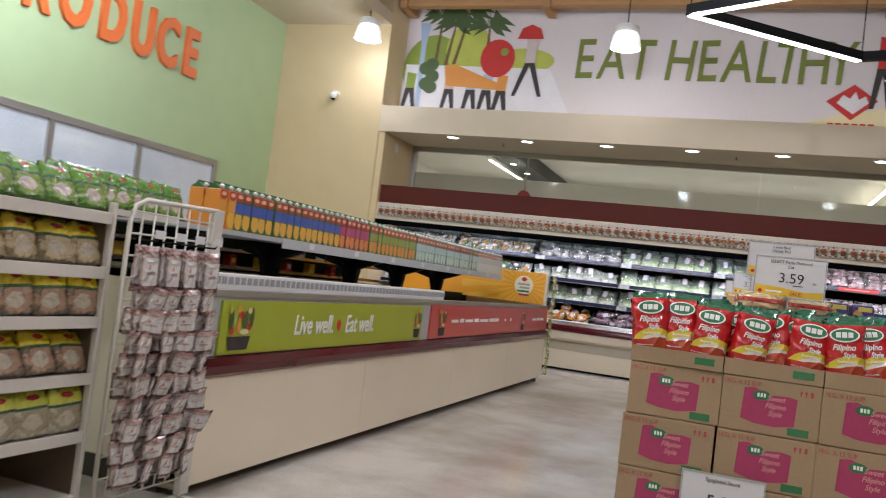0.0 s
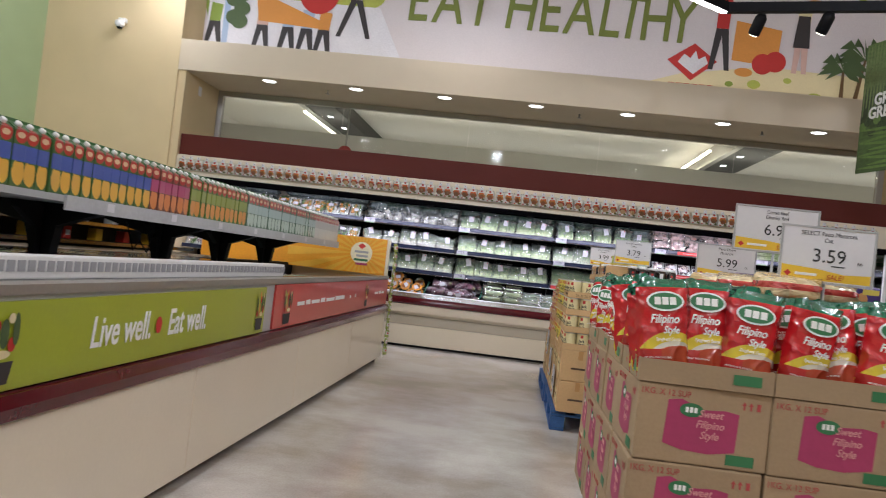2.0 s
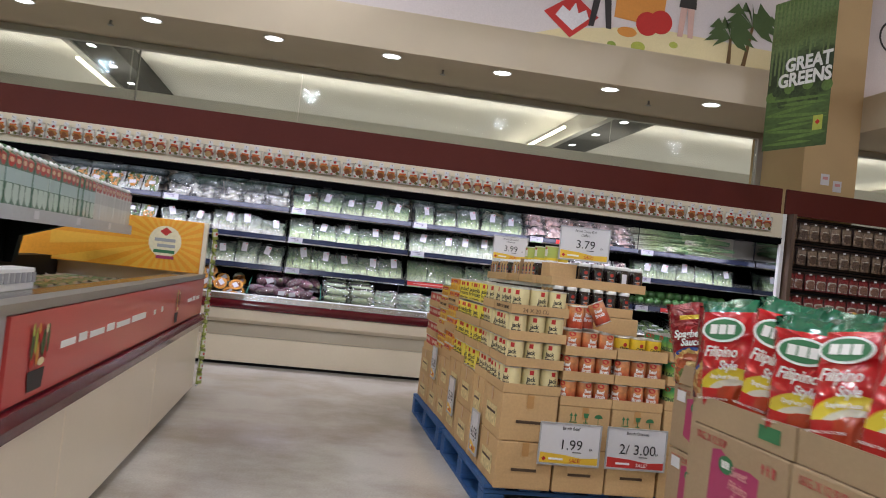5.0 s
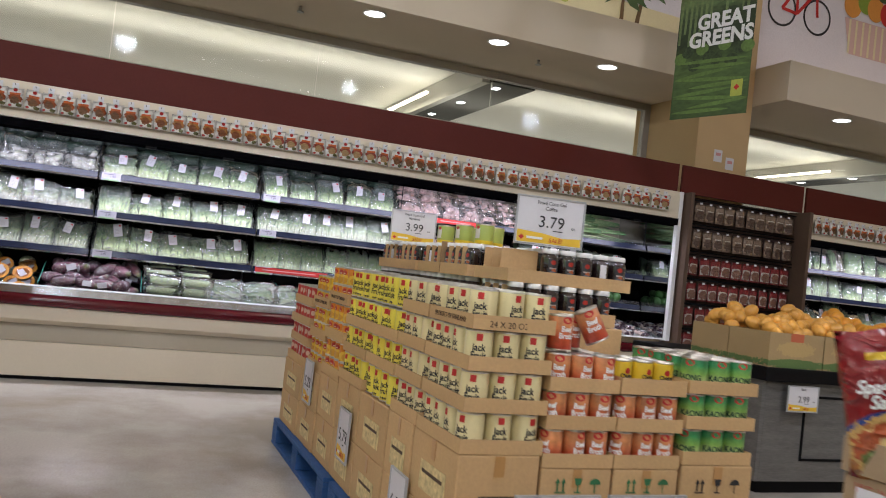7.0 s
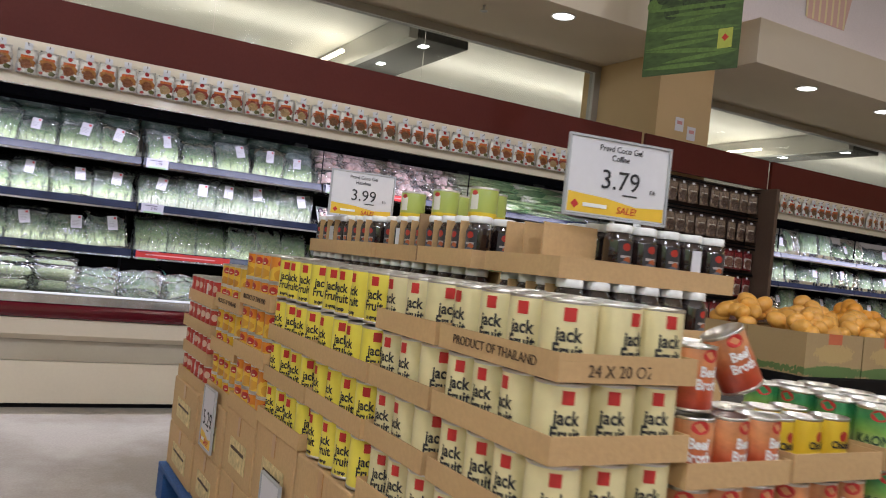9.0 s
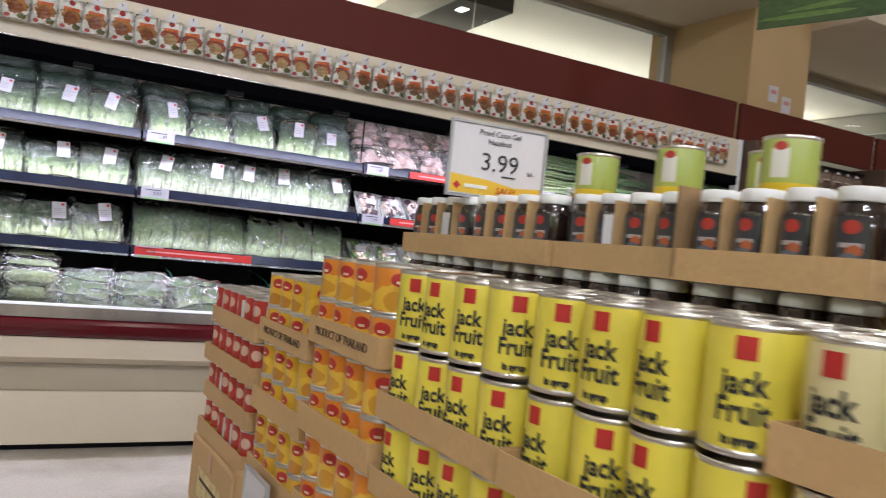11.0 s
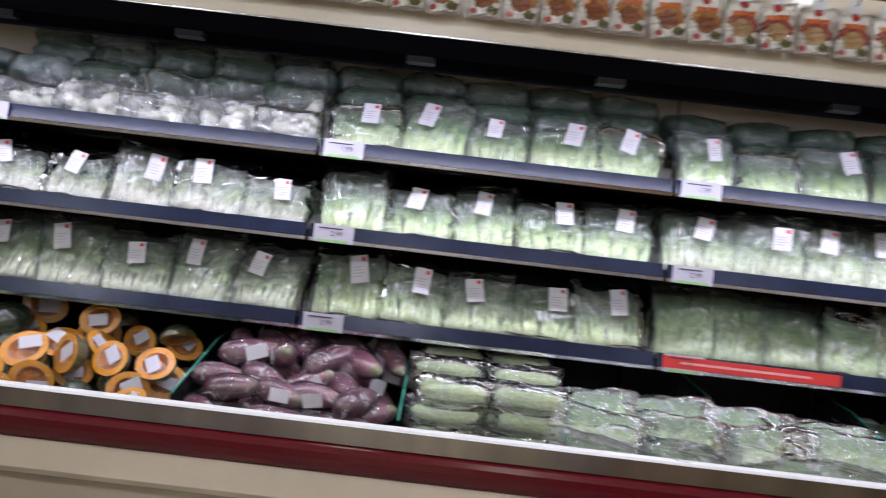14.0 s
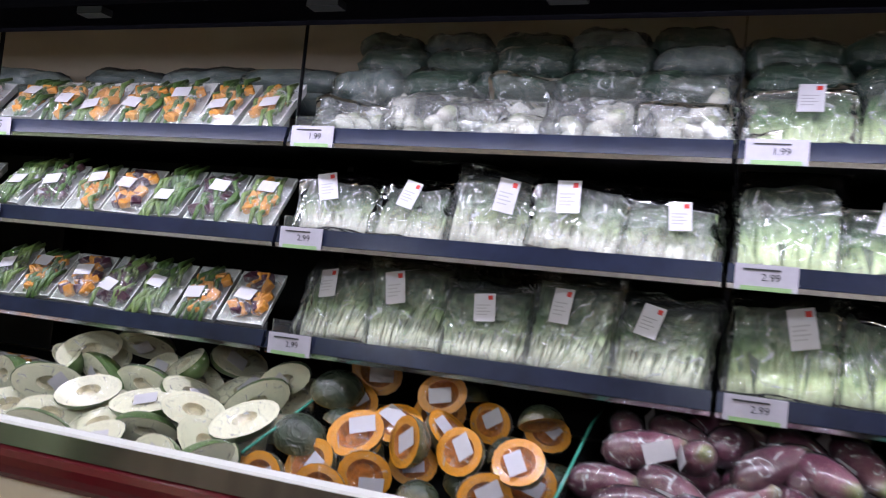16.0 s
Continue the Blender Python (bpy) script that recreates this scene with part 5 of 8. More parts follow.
row("choy", J[4] + 0.03, J[5] - 0.03, Z2, 11.58, back=True, s=1.02)
row("leafy", J[4] + 0.03, J[5] - 0.03, Z3, step=0.19, tilt=-16)
row("leafy", J[4] + 0.03, J[5] - 0.03, Z3, 11.57, back=True, step=0.2)
# sixth module: pink roots, dark trays, white trays
for lv in range(3):
    row("pink", J[5] + 0.02, J[6] - 0.02, Z1 + lv * 0.095, 11.42 + lv * 0.1, tilt=-20)
for i in range(7):
    veg_tray(J[5] + 0.1 + i * 0.163, 11.42, Z2 + 0.06, 45, kinds=(3, 4))
    veg_tray(J[5] + 0.1 + i * 0.163, 11.42, Z3 + 0.06, 45, kinds=(4, 2))
    veg_tray(J[5] + 0.1 + i * 0.163, 11.6, Z3 + 0.09, 30, kinds=(4, 2))
# seventh module: long stems, celery, green mangoes, dark aubergine trays
STEM = ramped("spring_onion", [(0.0, (0.66, 0.66, 0.56)), (0.3, (0.40, 0.50, 0.24)), (1.0, (0.06, 0.16, 0.05))], 0, 0.4, 10, 0.1, coat=0.2)
for i in range(18):
    bm = bm_new()
    for k in range(14):
        a, b = RNG.uniform(-0.04, 0.04), RNG.uniform(0, 0.06)
        tube(bm, [(-0.28, a, b), (-0.05, a * 1.3, b + 0.01), (0.28, a * 2.2, b * 0.7)], [0.008, 0.006, 0.003], 5)
    o = tagged(part("spring_onion_bunch", bm, STEM), "bunch of long green onions lying on the top shelf", "spring onions", "spring onion bunches", "stuff")
    o.matrix_basis = pose(J[6] + 0.3 + (i % 3) * 0.28, 11.41 + (i // 3) * 0.06, Z1 + 0.012 + (i // 3) * 0.055, 0, RNG.uniform(-4, 4), RNG.uniform(-30, 30))
row("lettuce", J[6] + 0.03, J[7] - 0.05, Z2, s=1.06)
row("lettuce", J[6] + 0.03, J[7] - 0.05, Z2, 11.58, back=True)
MANGO = mat("green_mango_skin", (0.05, 0.14, 0.035), 0.35, var=0.25, bump=0.15, coat=0.25, rand=0.2)
bm = bm_new()
bmesh.ops.create_uvsphere(bm, u_segments=14, v_segments=9, radius=0.045, matrix=Matrix.Diagonal((1.15, 0.95, 0.95, 1)))
for f in bm.faces:
    f.smooth = True
MANGO_ME = mesh_of("green_mango", bm, MANGO)
for lv in range(2):
    for r_ in range(3 - lv):
        for i in range(11 - lv):
            o = tagged(new("green_mango", MANGO_ME), "round green mango piled on the shelf", "mango", "green mangoes")
            o.matrix_basis = pose(J[6] + 0.1 + (i + 0.5 * lv) * 0.1 + RNG.uniform(-0.01, 0.01), 11.37 + r_ * 0.095 + 0.045 * lv, Z3 + 0.028 + 0.043 + lv * 0.07, RNG.uniform(0, 60), RNG.uniform(0, 60), RNG.uniform(0, 180))

# ---- well of the case ----
WELL = lambda y: 0.57 + (y - 10.97) * 0.146
DIVX = [-2.62, -1.86, -1.17, -0.66, -0.1, 0.42, 0.93, 1.8, 2.6]
for x in DIVX:
    dv = thing("well_divider", pose(x, 11.0, 0.57), "clear acrylic divider with a green edge in the case well", "divider", "well dividers")
    part("sheet", prism(bm_new(), [(0.0, 0.005), (0.78, 0.118), (0.78, 0.28), (0.45, 0.24), (0.0, 0.11)], -0.002, 0.002), ACRYL, dv)
    part("edge", tube(bm_new(), [(0, 0.0, 0.112), (0, 0.45, 0.243), (0, 0.78, 0.283)], 0.004, 5), mat("green_edge", (0.06, 0.30, 0.22), 0.25, var=0.1, bump=0), dv)
PRICE_TAG = mesh_of("price_tag", a_box((-0.075, -0.0015, -0.03), (0.075, 0.0, 0.03)), PAPER)


def half_fruit(rx, ry, rz, cavity, n=18, m_=8):
    """Half of a fruit: a rounded shell below, the cut face above (z = 0)."""
    shell, flesh, core = bm_new(), bm_new(), bm_new()
    rings = []
    for k in range(m_ + 1):
        a = math.pi / 2 * k / m_
        rings.append([shell.verts.new((rx * math.cos(a) * math.cos(2 * math.pi * i / n), ry * math.cos(a) * math.sin(2 * math.pi * i / n), -rz * math.sin(a))) for i in range(n)] if k < m_ else [shell.verts.new((0, 0, -rz))])
    for k in range(m_ - 1):
        for i in range(n):
            f = shell.faces.new((rings[k][i], rings[k][(i + 1) % n], rings[k + 1][(i + 1) % n], rings[k + 1][i]))
            f.smooth = True
    for i in range(n):
        f = shell.faces.new((rings[m_ - 1][i], rings[m_ - 1][(i + 1) % n], rings[m_][0]))
        f.smooth = True
    outer = [flesh.verts.new((rx * 0.995 * math.cos(2 * math.pi * i / n), ry * 0.995 * math.sin(2 * math.pi * i / n), 0.001)) for i in range(n)]
    inner = [flesh.verts.new((rx * cavity * math.cos(2 * math.pi * i / n), ry * cavity * math.sin(2 * math.pi * i / n), 0.001)) for i in range(n)]
    for i in range(n):
        flesh.faces.new((outer[i], outer[(i + 1) % n], inner[(i + 1) % n], inner[i]))
    a_ = [core.verts.new((rx * cavity * math.cos(2 * math.pi * i / n), ry * cavity * math.sin(2 * math.pi * i / n), 0.001)) for i in range(n)]
    b_ = [core.verts.new((rx * cavity * 0.6 * math.cos(2 * math.pi * i / n), ry * cavity * 0.6 * math.sin(2 * math.pi * i / n), -rz * 0.35)) for i in range(n)]
    for i in range(n):
        core.faces.new((a_[i], a_[(i + 1) % n], b_[(i + 1) % n], b_[i]))
    core.faces.new(b_)
    return shell, flesh, core


SQ_SKIN = ramped("squash_skin", [(0.0, (0.012, 0.022, 0.012)), (0.5, (0.03, 0.045, 0.025)), (1.0, (0.10, 0.09, 0.03))], 2, 0.4, 16, 0.3, coat=1.0, bump=0.5, bscale=34, rand=0.25, crease=26.0)
SQ_FLESH = mat("squash_flesh", (0.62, 0.26, 0.015), 0.4, scale=18, var=0.12, bump=0.25, bscale=50, coat=0.4)
SQ_CORE = mat("squash_core", (0.46, 0.15, 0.012), 0.5, scale=40, var=0.5, bump=0.8, bscale=70, coat=0.2)
PA_SKIN = mat("papaya_skin", (0.10, 0.17, 0.055), 0.35, scale=12, var=0.3, bump=0.2, coat=0.5, rand=0.15)
PA_FLESH = mat("papaya_flesh", (0.68, 0.67, 0.50), 0.4, scale=12, var=0.08, bump=0.15, coat=0.4)
PA_CORE = mat("papaya_core", (0.66, 0.61, 0.44), 0.5, scale=30, var=0.2, bump=0.5, coat=0.2)


def half_meshes(tag, dims, cavity, ms):
    s, f, c = half_fruit(*dims, cavity)
    return mesh_of(tag + "_skin", s, ms[0]), mesh_of(tag + "_flesh", f, ms[1]), mesh_of(tag + "_core", c, ms[2])


SQ = half_meshes("squash", (0.074, 0.062, 0.06), 0.66, (SQ_SKIN, SQ_FLESH, SQ_CORE))
PA = half_meshes("papaya", (0.105, 0.056, 0.066), 0.36, (PA_SKIN, PA_FLESH, PA_CORE))
def face_film(rx, ry):
    bm = bm_new()
    n, m_ = 18, 6
    c = bm.verts.new((0, 0, 0.007))
    prev = None
    for k in range(1, m_ + 1):
        r = k / m_ * 1.03
        ring = [bm.verts.new((rx * r * math.cos(2 * math.pi * i / n), ry * r * math.sin(2 * math.pi * i / n), 0.007 * (1 - r ** 4) + 0.0025 * noise.noise(Vector((k * 1.3, i * 0.9, rx * 90))) + (-0.012 if k == m_ else 0))) for i in range(n)]
        for i in range(n):
            f = bm.faces.new((prev[i], prev[(i + 1) % n], ring[(i + 1) % n], ring[i]) if prev else (c, ring[i], ring[(i + 1) % n]))
            f.smooth = True
        prev = ring
    return bm


WRAP_FILM = film_material("stretch_wrap", 0.015, 0.05, crease=0.4, scale=16.0, deep=0.006)
FACE_FILM = {"squash": mesh_of("film_wrap", face_film(0.074, 0.062), WRAP_FILM), "papaya": mesh_of("film_wrap", face_film(0.105, 0.056), WRAP_FILM)}
FRUIT_STICK = mesh_of("sticker", a_box((-0.033, -0.022, 0.0085), (0.033, 0.022, 0.0092)), STICK_PAPER)


def half(ms, name, label, x, y, z, rx, ry, rz, group, s=1.0, sticker=True):
    t = thing(name, pose(x, y, z, rx, ry, rz) @ Matrix.Diagonal((s, s, s, 1)), label, "cut " + name.split("_")[0], group)
    piece("skin", ms[0], t)
    piece("flesh", ms[1], t)
    piece("core", ms[2], t)
    fw = piece("film_wrap", FACE_FILM[name.split("_")[0]], t)
    fw.visible_shadow = False
    if sticker:
        st = piece("sticker", FRUIT_STICK, t, pose(RNG.uniform(-0.02, 0.03), RNG.uniform(-0.02, 0.02), 0, 0, 0, RNG.uniform(-40, 40)))
    return t


for lv in range(3):
    for r_ in range(4):
        for i in range(5):
            y = 11.0 + r_ * 0.125 + lv * 0.055
            x = -2.55 + i * 0.145 + (0.06 if (lv + r_) % 2 else 0) + RNG.uniform(-0.02, 0.02)
            if x > -1.92 or lv > r_ or (lv == 2 and i % 2):
                continue
            if RNG.random() < 0.62:
                half(SQ, "squash_half", "film-wrapped half squash with orange flesh and a white label", x, y, WELL(y) + 0.06 + lv * 0.078, RNG.uniform(38, 92), RNG.uniform(-35, 35), RNG.uniform(-50, 50), "squash halves", RNG.uniform(0.86, 1.08))
            else:
                half(SQ, "squash_half", "film-wrapped half squash lying skin up in the case", x, y, WELL(y) + 0.02 + lv * 0.078, RNG.uniform(150, 215), RNG.uniform(-25, 25), RNG.uniform(0, 180), "squash halves", RNG.uniform(0.86, 1.08), False)
for lv in range(3):
    for r_ in range(4):
        for i in range(6):
            y = 11.02 + r_ * 0.13 + lv * 0.05
            x = -3.66 + i * 0.185 + (0.09 if (r_ + lv) % 2 else 0) + RNG.uniform(-0.025, 0.025)
            if x > -2.7 or lv > r_ or (lv == 2 and i % 2 == 0):
                continue
            half(PA, "papaya_half", "film-wrapped half green papaya with pale flesh", x, y, WELL(y) + 0.05 + lv * 0.065, RNG.choice((RNG.uniform(30, 75), RNG.uniform(30, 75), RNG.uniform(95, 130))), RNG.uniform(-35, 25), RNG.uniform(-35, 70), "papaya halves", RNG.uniform(0.85, 1.1), RNG.random() < 0.3)


def eggplant(seed):
    rnd = random.Random(seed)
    bm = bm_new()
    L = 0.2 + 0.04 * rnd.random()
    prof = [(0.0, 0.012), (0.05, 0.03), (0.15, 0.046), (0.35, 0.052), (0.6, 0.047), (0.8, 0.036), (0.93, 0.024), (1.0, 0.008)]
    b = rnd.uniform(-0.03, 0.03)
    tube(bm, [((t - 0.5) * L, b * math.sin(t * math.pi), 0) for t, r in prof], [r for t, r in prof], 14)
    return bm


EGG = ramped("eggplant_skin", [(0.0, (0.06, 0.012, 0.028)), (0.5, (0.11, 0.028, 0.05)), (0.85, (0.2, 0.085, 0.11)), (1.0, (0.16, 0.18, 0.07))], 0, 0.28, 9, 0.2, coat=0.7, bump=0.25, bscale=24, rand=0.25)


def egg_wrap(seed):
    bm = eggplant(seed)
    for v in bm.verts:
        q = noise.noise_vector(v.co * 38 + Vector((seed, 0, 0)))
        v.co = Vector((v.co.x * 1.03, v.co.y * 1.08, v.co.z * 1.08)) + q * 0.004
    return bm


EGG_WRAP_M = film_material("eggplant_wrap", 0.02, 0.05, crease=0.6, scale=15.0, deep=0.010)
EGG_WRAP = [mesh_of("film_wrap", egg_wrap(v), EGG_WRAP_M) for v in range(4)]
EGGS = [mesh_of("eggplant", eggplant(v), EGG) for v in range(4)]
for lv in range(3):
    for r_ in range(4):
        for i in range(5):
            y = 11.02 + r_ * 0.125 + lv * 0.06
            x = -1.76 + i * 0.135 + (0.06 if (r_ + lv) % 2 else 0) + RNG.uniform(-0.02, 0.02)
            if x > -1.22 or (lv == 2 and r_ < 1) or lv > r_ + 1:
                continue
            pick, es = RNG.randrange(4), RNG.uniform(0.74, 1.0)
            e = tagged(new("eggplant", EGGS[pick]), "film-wrapped purple eggplant piled in the case well", "eggplant", "wrapped eggplants")
            e.matrix_basis = pose(x, y, WELL(y) + 0.048 + lv * 0.07, RNG.uniform(-10, 10), RNG.uniform(-30, 30), RNG.uniform(-75, 75)) @ Matrix.Diagonal((es, es, es, 1))
            fw = piece("film_wrap", EGG_WRAP[pick], e)
            fw.visible_shadow = False
            if RNG.random() < 0.4:
                piece("sticker", STICK, e, pose(0.02, -0.053, 0.0, 0, 80, 0))

GOURD = ramped("pale_gourd", [(0.0, (0.26, 0.34, 0.17)), (1.0, (0.40, 0.47, 0.26))], 0, 0.4, 10, 0.3, coat=0.5, bump=1.2, bscale=70)
bm = bm_new()
tube(bm, [((t - 0.5) * 0.26, 0.02 * math.sin(t * 3.1), 0) for t in (0, 0.08, 0.25, 0.5, 0.75, 0.92, 1)], [0.008, 0.026, 0.036, 0.04, 0.036, 0.026, 0.006], 12)
GOURD_ME = mesh_of("pale_gourd", bm, GOURD)
GOURD_FILM = [mesh_of("bag_film", pillow(0.3, 0.15, 0.16, 90 + v, 10, 8, 0.014), FILM) for v in range(3)]
for lv in range(3):
    for r_ in range(3):
        for i in range(2):
            y = 11.06 + r_ * 0.19
            x = -1.03 + i * 0.25 + RNG.uniform(-0.02, 0.02)
            g = tagged(new("gourd_bag", RNG.choice(GOURD_FILM)), "clear bag of pale green gourds in the case well", "bagged vegetables", "gourd bags")
            g.matrix_basis = pose(x, y, WELL(y) + 0.005 + lv * 0.075 + r_ * 0.01, RNG.uniform(-10, 10), 0, RNG.uniform(-14, 14)) @ Matrix.Diagonal((0.85, 0.9, 0.6, 1))
            g.visible_shadow = False
            for q in (-1, 1):
                piece("gourd", GOURD_ME, g, pose(0, q * 0.034, 0.072, 0, 0, q * 4) @ Matrix.Diagonal((0.95, 0.82, 1.2, 1)))
for lv in range(2):
    for r_ in range(3):
        for i in range(4):
            y = 11.06 + r_ * 0.17
            if lv and r_ == 2:
                continue
            bag("mixed", -0.56 + i * 0.26, y, WELL(y) + 0.005 + lv * 0.07, tilt=-22, rz=RNG.uniform(-32, 32), s=1.05)
for x0, n_, ks in ((0.5, 3, (0, 3)), (1.0, 5, (4, 2)), (1.87, 4, (0, 2)), (2.67, 5, (3, 4))):
    for lv in range(2):
        for r_ in range(3):
            for i in range(n_):
                y = 11.1 + r_ * 0.2
                veg_tray(x0 + i * 0.165, y, WELL(y) + 0.02 + lv * 0.055, 10, RNG.uniform(-8, 8), ks)
# left end of the well
for r_ in range(3):
    for i in range(7):
        y = 11.08 + r_ * 0.2
        veg_tray(-4.95 + i * 0.17, y, WELL(y) + 0.02, 12, RNG.uniform(-8, 8), (4, 1))

# price strips on the rails
STRIP_GREEN = mesh_of("green_band", a_box((-0.055, -0.0022, -0.034), (0.055, -0.0012, -0.024)), mat("soft_green_ink", (0.22, 0.36, 0.16), 0.5, bump=0))
for j in J[1:7]:
    for z in (1.535, 1.245, 0.945):
        t = thing("shelf_price_card", pose(j + 0.09, 11.278, z - 0.015), "small white price card with green edge on the shelf rail", "price card", "shelf price cards")
        part("card", a_box((-0.068, 0.0, -0.034), (0.068, 0.002, 0.026)), mat("lilac_price_card", (0.37, 0.355, 0.41), 0.45, var=0.08, bump=0.05), t)
        piece("green_band", STRIP_GREEN, t)
        piece("lettering", text_mesh({1.535: "1.99", 1.245: "2.99", 0.945: "2.99"}[z], 0.024, BLACK_INK), t, Matrix.Translation((0.01, -0.002, -0.004)) @ FACE_S)
        part("scrawl", a_box((-0.05, -0.002, 0.012), (0.03, -0.001, 0.016)), BLACK_INK, t)
for xa, xb, z in ((J[4] + 0.02, J[4] + 0.62, 0.93), (J[5] + 0.3, J[5] + 0.75, 1.52), (J[5] + 0.2, J[5] + 0.7, 1.23), (J[6] + 0.3, J[6] + 0.9, 0.93)):
    t = thing("promo_strip", pose(xa, 11.277, z), "red printed strip on the shelf rail", "strip", "rail strips")
    part("strip", a_box((0, 0, -0.02), (xb - xa, 0.002, 0.02)), M_RED, t)
    part("print_bar", a_box((0.06, -0.001, -0.004), (xb - xa - 0.1, -0.0002, 0.004)), PINK_INK, t)

# spice packs hung along the canopy
SPICE = [printed("spice_pack_%d" % k, (0.68, 0.64, 0.58), [("food", 0.5, 0.44, 0.4, 0.22, c), ("food", 0.45, 0.36, 0.28, 0.18, c2), ("oval", 0.5, 0.86, 0.12, 0.09, (0.38, 0.02, 0.02)), ("box", 0.5, 0.66, 0.3, 0.05, (0.55, 0.12, 0.03)), ("food", 0.72, 0.12, 0.16, 0.1, (0.10, 0.10, 0.03)), ("oval", 0.22, 0.1, 0.1, 0.06, (0.35, 0.05, 0.04))], 0.2, 0.7, 1.0, 55) for k, (c, c2) in enumerate((((0.30, 0.07, 0.02), (0.16, 0.07, 0.03)), ((0.36, 0.14, 0.03), (0.20, 0.06, 0.02)), ((0.26, 0.05, 0.03), (0.36, 0.22, 0.10))))]
SPICE_ME = [mesh_of("packet", pillow(0.102, 0.135, 0.035, 100 + k, 7, 8, 0.006), SPICE[k % 3]) for k in range(6)]
HANG = mesh_of("hang_tab", a_box((-0.02, -0.001, 0.0), (0.02, 0.001, 0.045)), PAPER)
HANG_S = mesh_of("hang_tab", a_box((-0.014, -0.001, 0.0), (0.014, 0.001, 0.018)), PAPER)
HOOK = mesh_of("hook", tube(bm_new(), [(0, 0.03, 0.03), (0, -0.02, 0.03), (0, -0.028, 0.038)], 0.0025, 5), STEEL)
for cx0, cx1 in CASE_ENDS:
    n = int((cx1 - cx0 - 0.1) / 0.105)
    for i in range(n):
        s = thing("spice_packet", pose(cx0 + 0.09 + i * 0.105 + RNG.uniform(-0.006, 0.006), 10.815, 1.865, RNG.uniform(-3, 3), RNG.uniform(-5, 5), RNG.uniform(-12, 12)), "small printed spice packet hanging from a hook", "spice packet", "hanging spice packets")
        k = (i // 9) % 3 + (3 if RNG.random() < 0.5 else 0)
        piece("packet", SPICE_ME[k], s)
        piece("hang_tab", HANG, s, pose(0, 0, 0.125))
        piece("hook", HOOK, s, pose(0, 0, 0.125))

# peg wall of hanging packets between the cases
peg = thing("peg_wall", pose(3.5, 11.06, 0), "dark peg wall display with wire shelves of hanging packets", "peg display")
part("back_panel", a_box((0.0, 0.0, 0.0), (1.5, 0.04, 2.06)), mat("dark_brown_panel", (0.05, 0.025, 0.02), 0.5, bump=0.1), peg)
part("plinth", a_box((0.0, -0.3, 0.0), (1.5, -0.002, 0.2), 0.01), BLACK, peg)
for x in (0.0, 1.46):
    part("side_panel", a_box((x, -0.3, 0.202), (x + 0.04, -0.002, 2.06)), mat("brown_side_panel", (0.10, 0.06, 0.04), 0.5, bump=0.1), peg)
PEGP = [printed("peg_packet_%d" % k, c0, [("box", 0.5, 0.35, 0.4, 0.26, c1), ("box", 0.5, 0.8, 0.5, 0.1, c2), ("food", 0.5, 0.35, 0.4, 0.26, c3), ("box", 0.5, 0.62, 0.3, 0.03, (0.5, 0.45, 0.38))], 0.3, 0.6, 0.9, 45) for k, (c0, c1, c2, c3) in enumerate((((0.20, 0.13, 0.09), (0.26, 0.18, 0.12), (0.24, 0.17, 0.12), (0.09, 0.05, 0.035)), ((0.20, 0.015, 0.018), (0.46, 0.42, 0.38), (0.22, 0.015, 0.018), (0.20, 0.09, 0.06))))]
PEG_ME = [mesh_of("packet", pillow(0.122, 0.17, 0.014, 120 + k, 6, 6, 0.003, flat=True), PEGP[k // 2]) for k in range(4)]
for lv, z in enumerate((1.82, 1.56, 1.3, 1.06, 0.82, 0.58)):
    part("wire_bar", tube(bm_new(), [(0.04, -0.12, z + 0.2), (1.46, -0.12, z + 0.2)], 0.006, 6), BLACK, peg)
    part("wire_bar", tube(bm_new(), [(0.04, -0.12, z - 0.03), (1.46, -0.12, z - 0.03)], 0.006, 6), BLACK, peg)
    for i in range(11):
        s = thing("hanging_packet", pose(3.61 + i * 0.125 + RNG.uniform(-0.008, 0.008), 10.92, z, RNG.uniform(-4, 2), RNG.uniform(-4, 4), RNG.uniform(-8, 8)), "brown printed packet on a peg hook" if lv < 2 else "red and white printed packet on a peg hook", "packet", "packets on the peg wall")
        piece("packet", PEG_ME[(0 if lv < 2 else 2) + i % 2], s)
        piece("hang_tab", HANG_S, s, pose(0, -0.004, 0.162))

# far case beyond the peg wall
for z in (Z1, Z2, Z3):
    xa = 5.1
    while xa < 9.6:
        bag(RNG.choice(("lettuce", "choy", "leafy")), xa, 11.42, z)
        if z > 1.5:
            roll(xa, 11.58, z + 0.12, wrap_it=False)
        xa += 0.25
for r_ in range(2):
    for i in range(20):
        y = 11.08 + r_ * 0.2
        bag("mixed", 5.2 + i * 0.23, y, WELL(y) + 0.02, tilt=-4)

# ---- island freezer ----
FX, FY0, FY1 = -2.04, 2.82, 9.28
fz = thing("island_freezer", pose(FX, FY0, 0), "long cream island freezer with maroon bumper and printed sign boards", "freezer")
LEN = FY1 - FY0


def frz(name, poly, m_, a=0.0, b=LEN, label=""):
    return part(name, prism(bm_new(), poly, a, b, "y"), m_, fz, label)


frz("toe_kick", [(-0.14, 0.0), (-2.2, 0.0), (-2.2, 0.1), (-0.14, 0.1)], mat("dark_toe_kick", (0.035, 0.028, 0.022), 0.6, bump=0.1))
nseg = 4
for k in range(nseg):
    a = LEN * k / nseg
    part("front_panel", a_box((-0.049, a + 0.002, 0.052), (0.0, LEN * (k + 1) / nseg - 0.002, 0.5), 0.004), FREEZER_CREAM, fz)
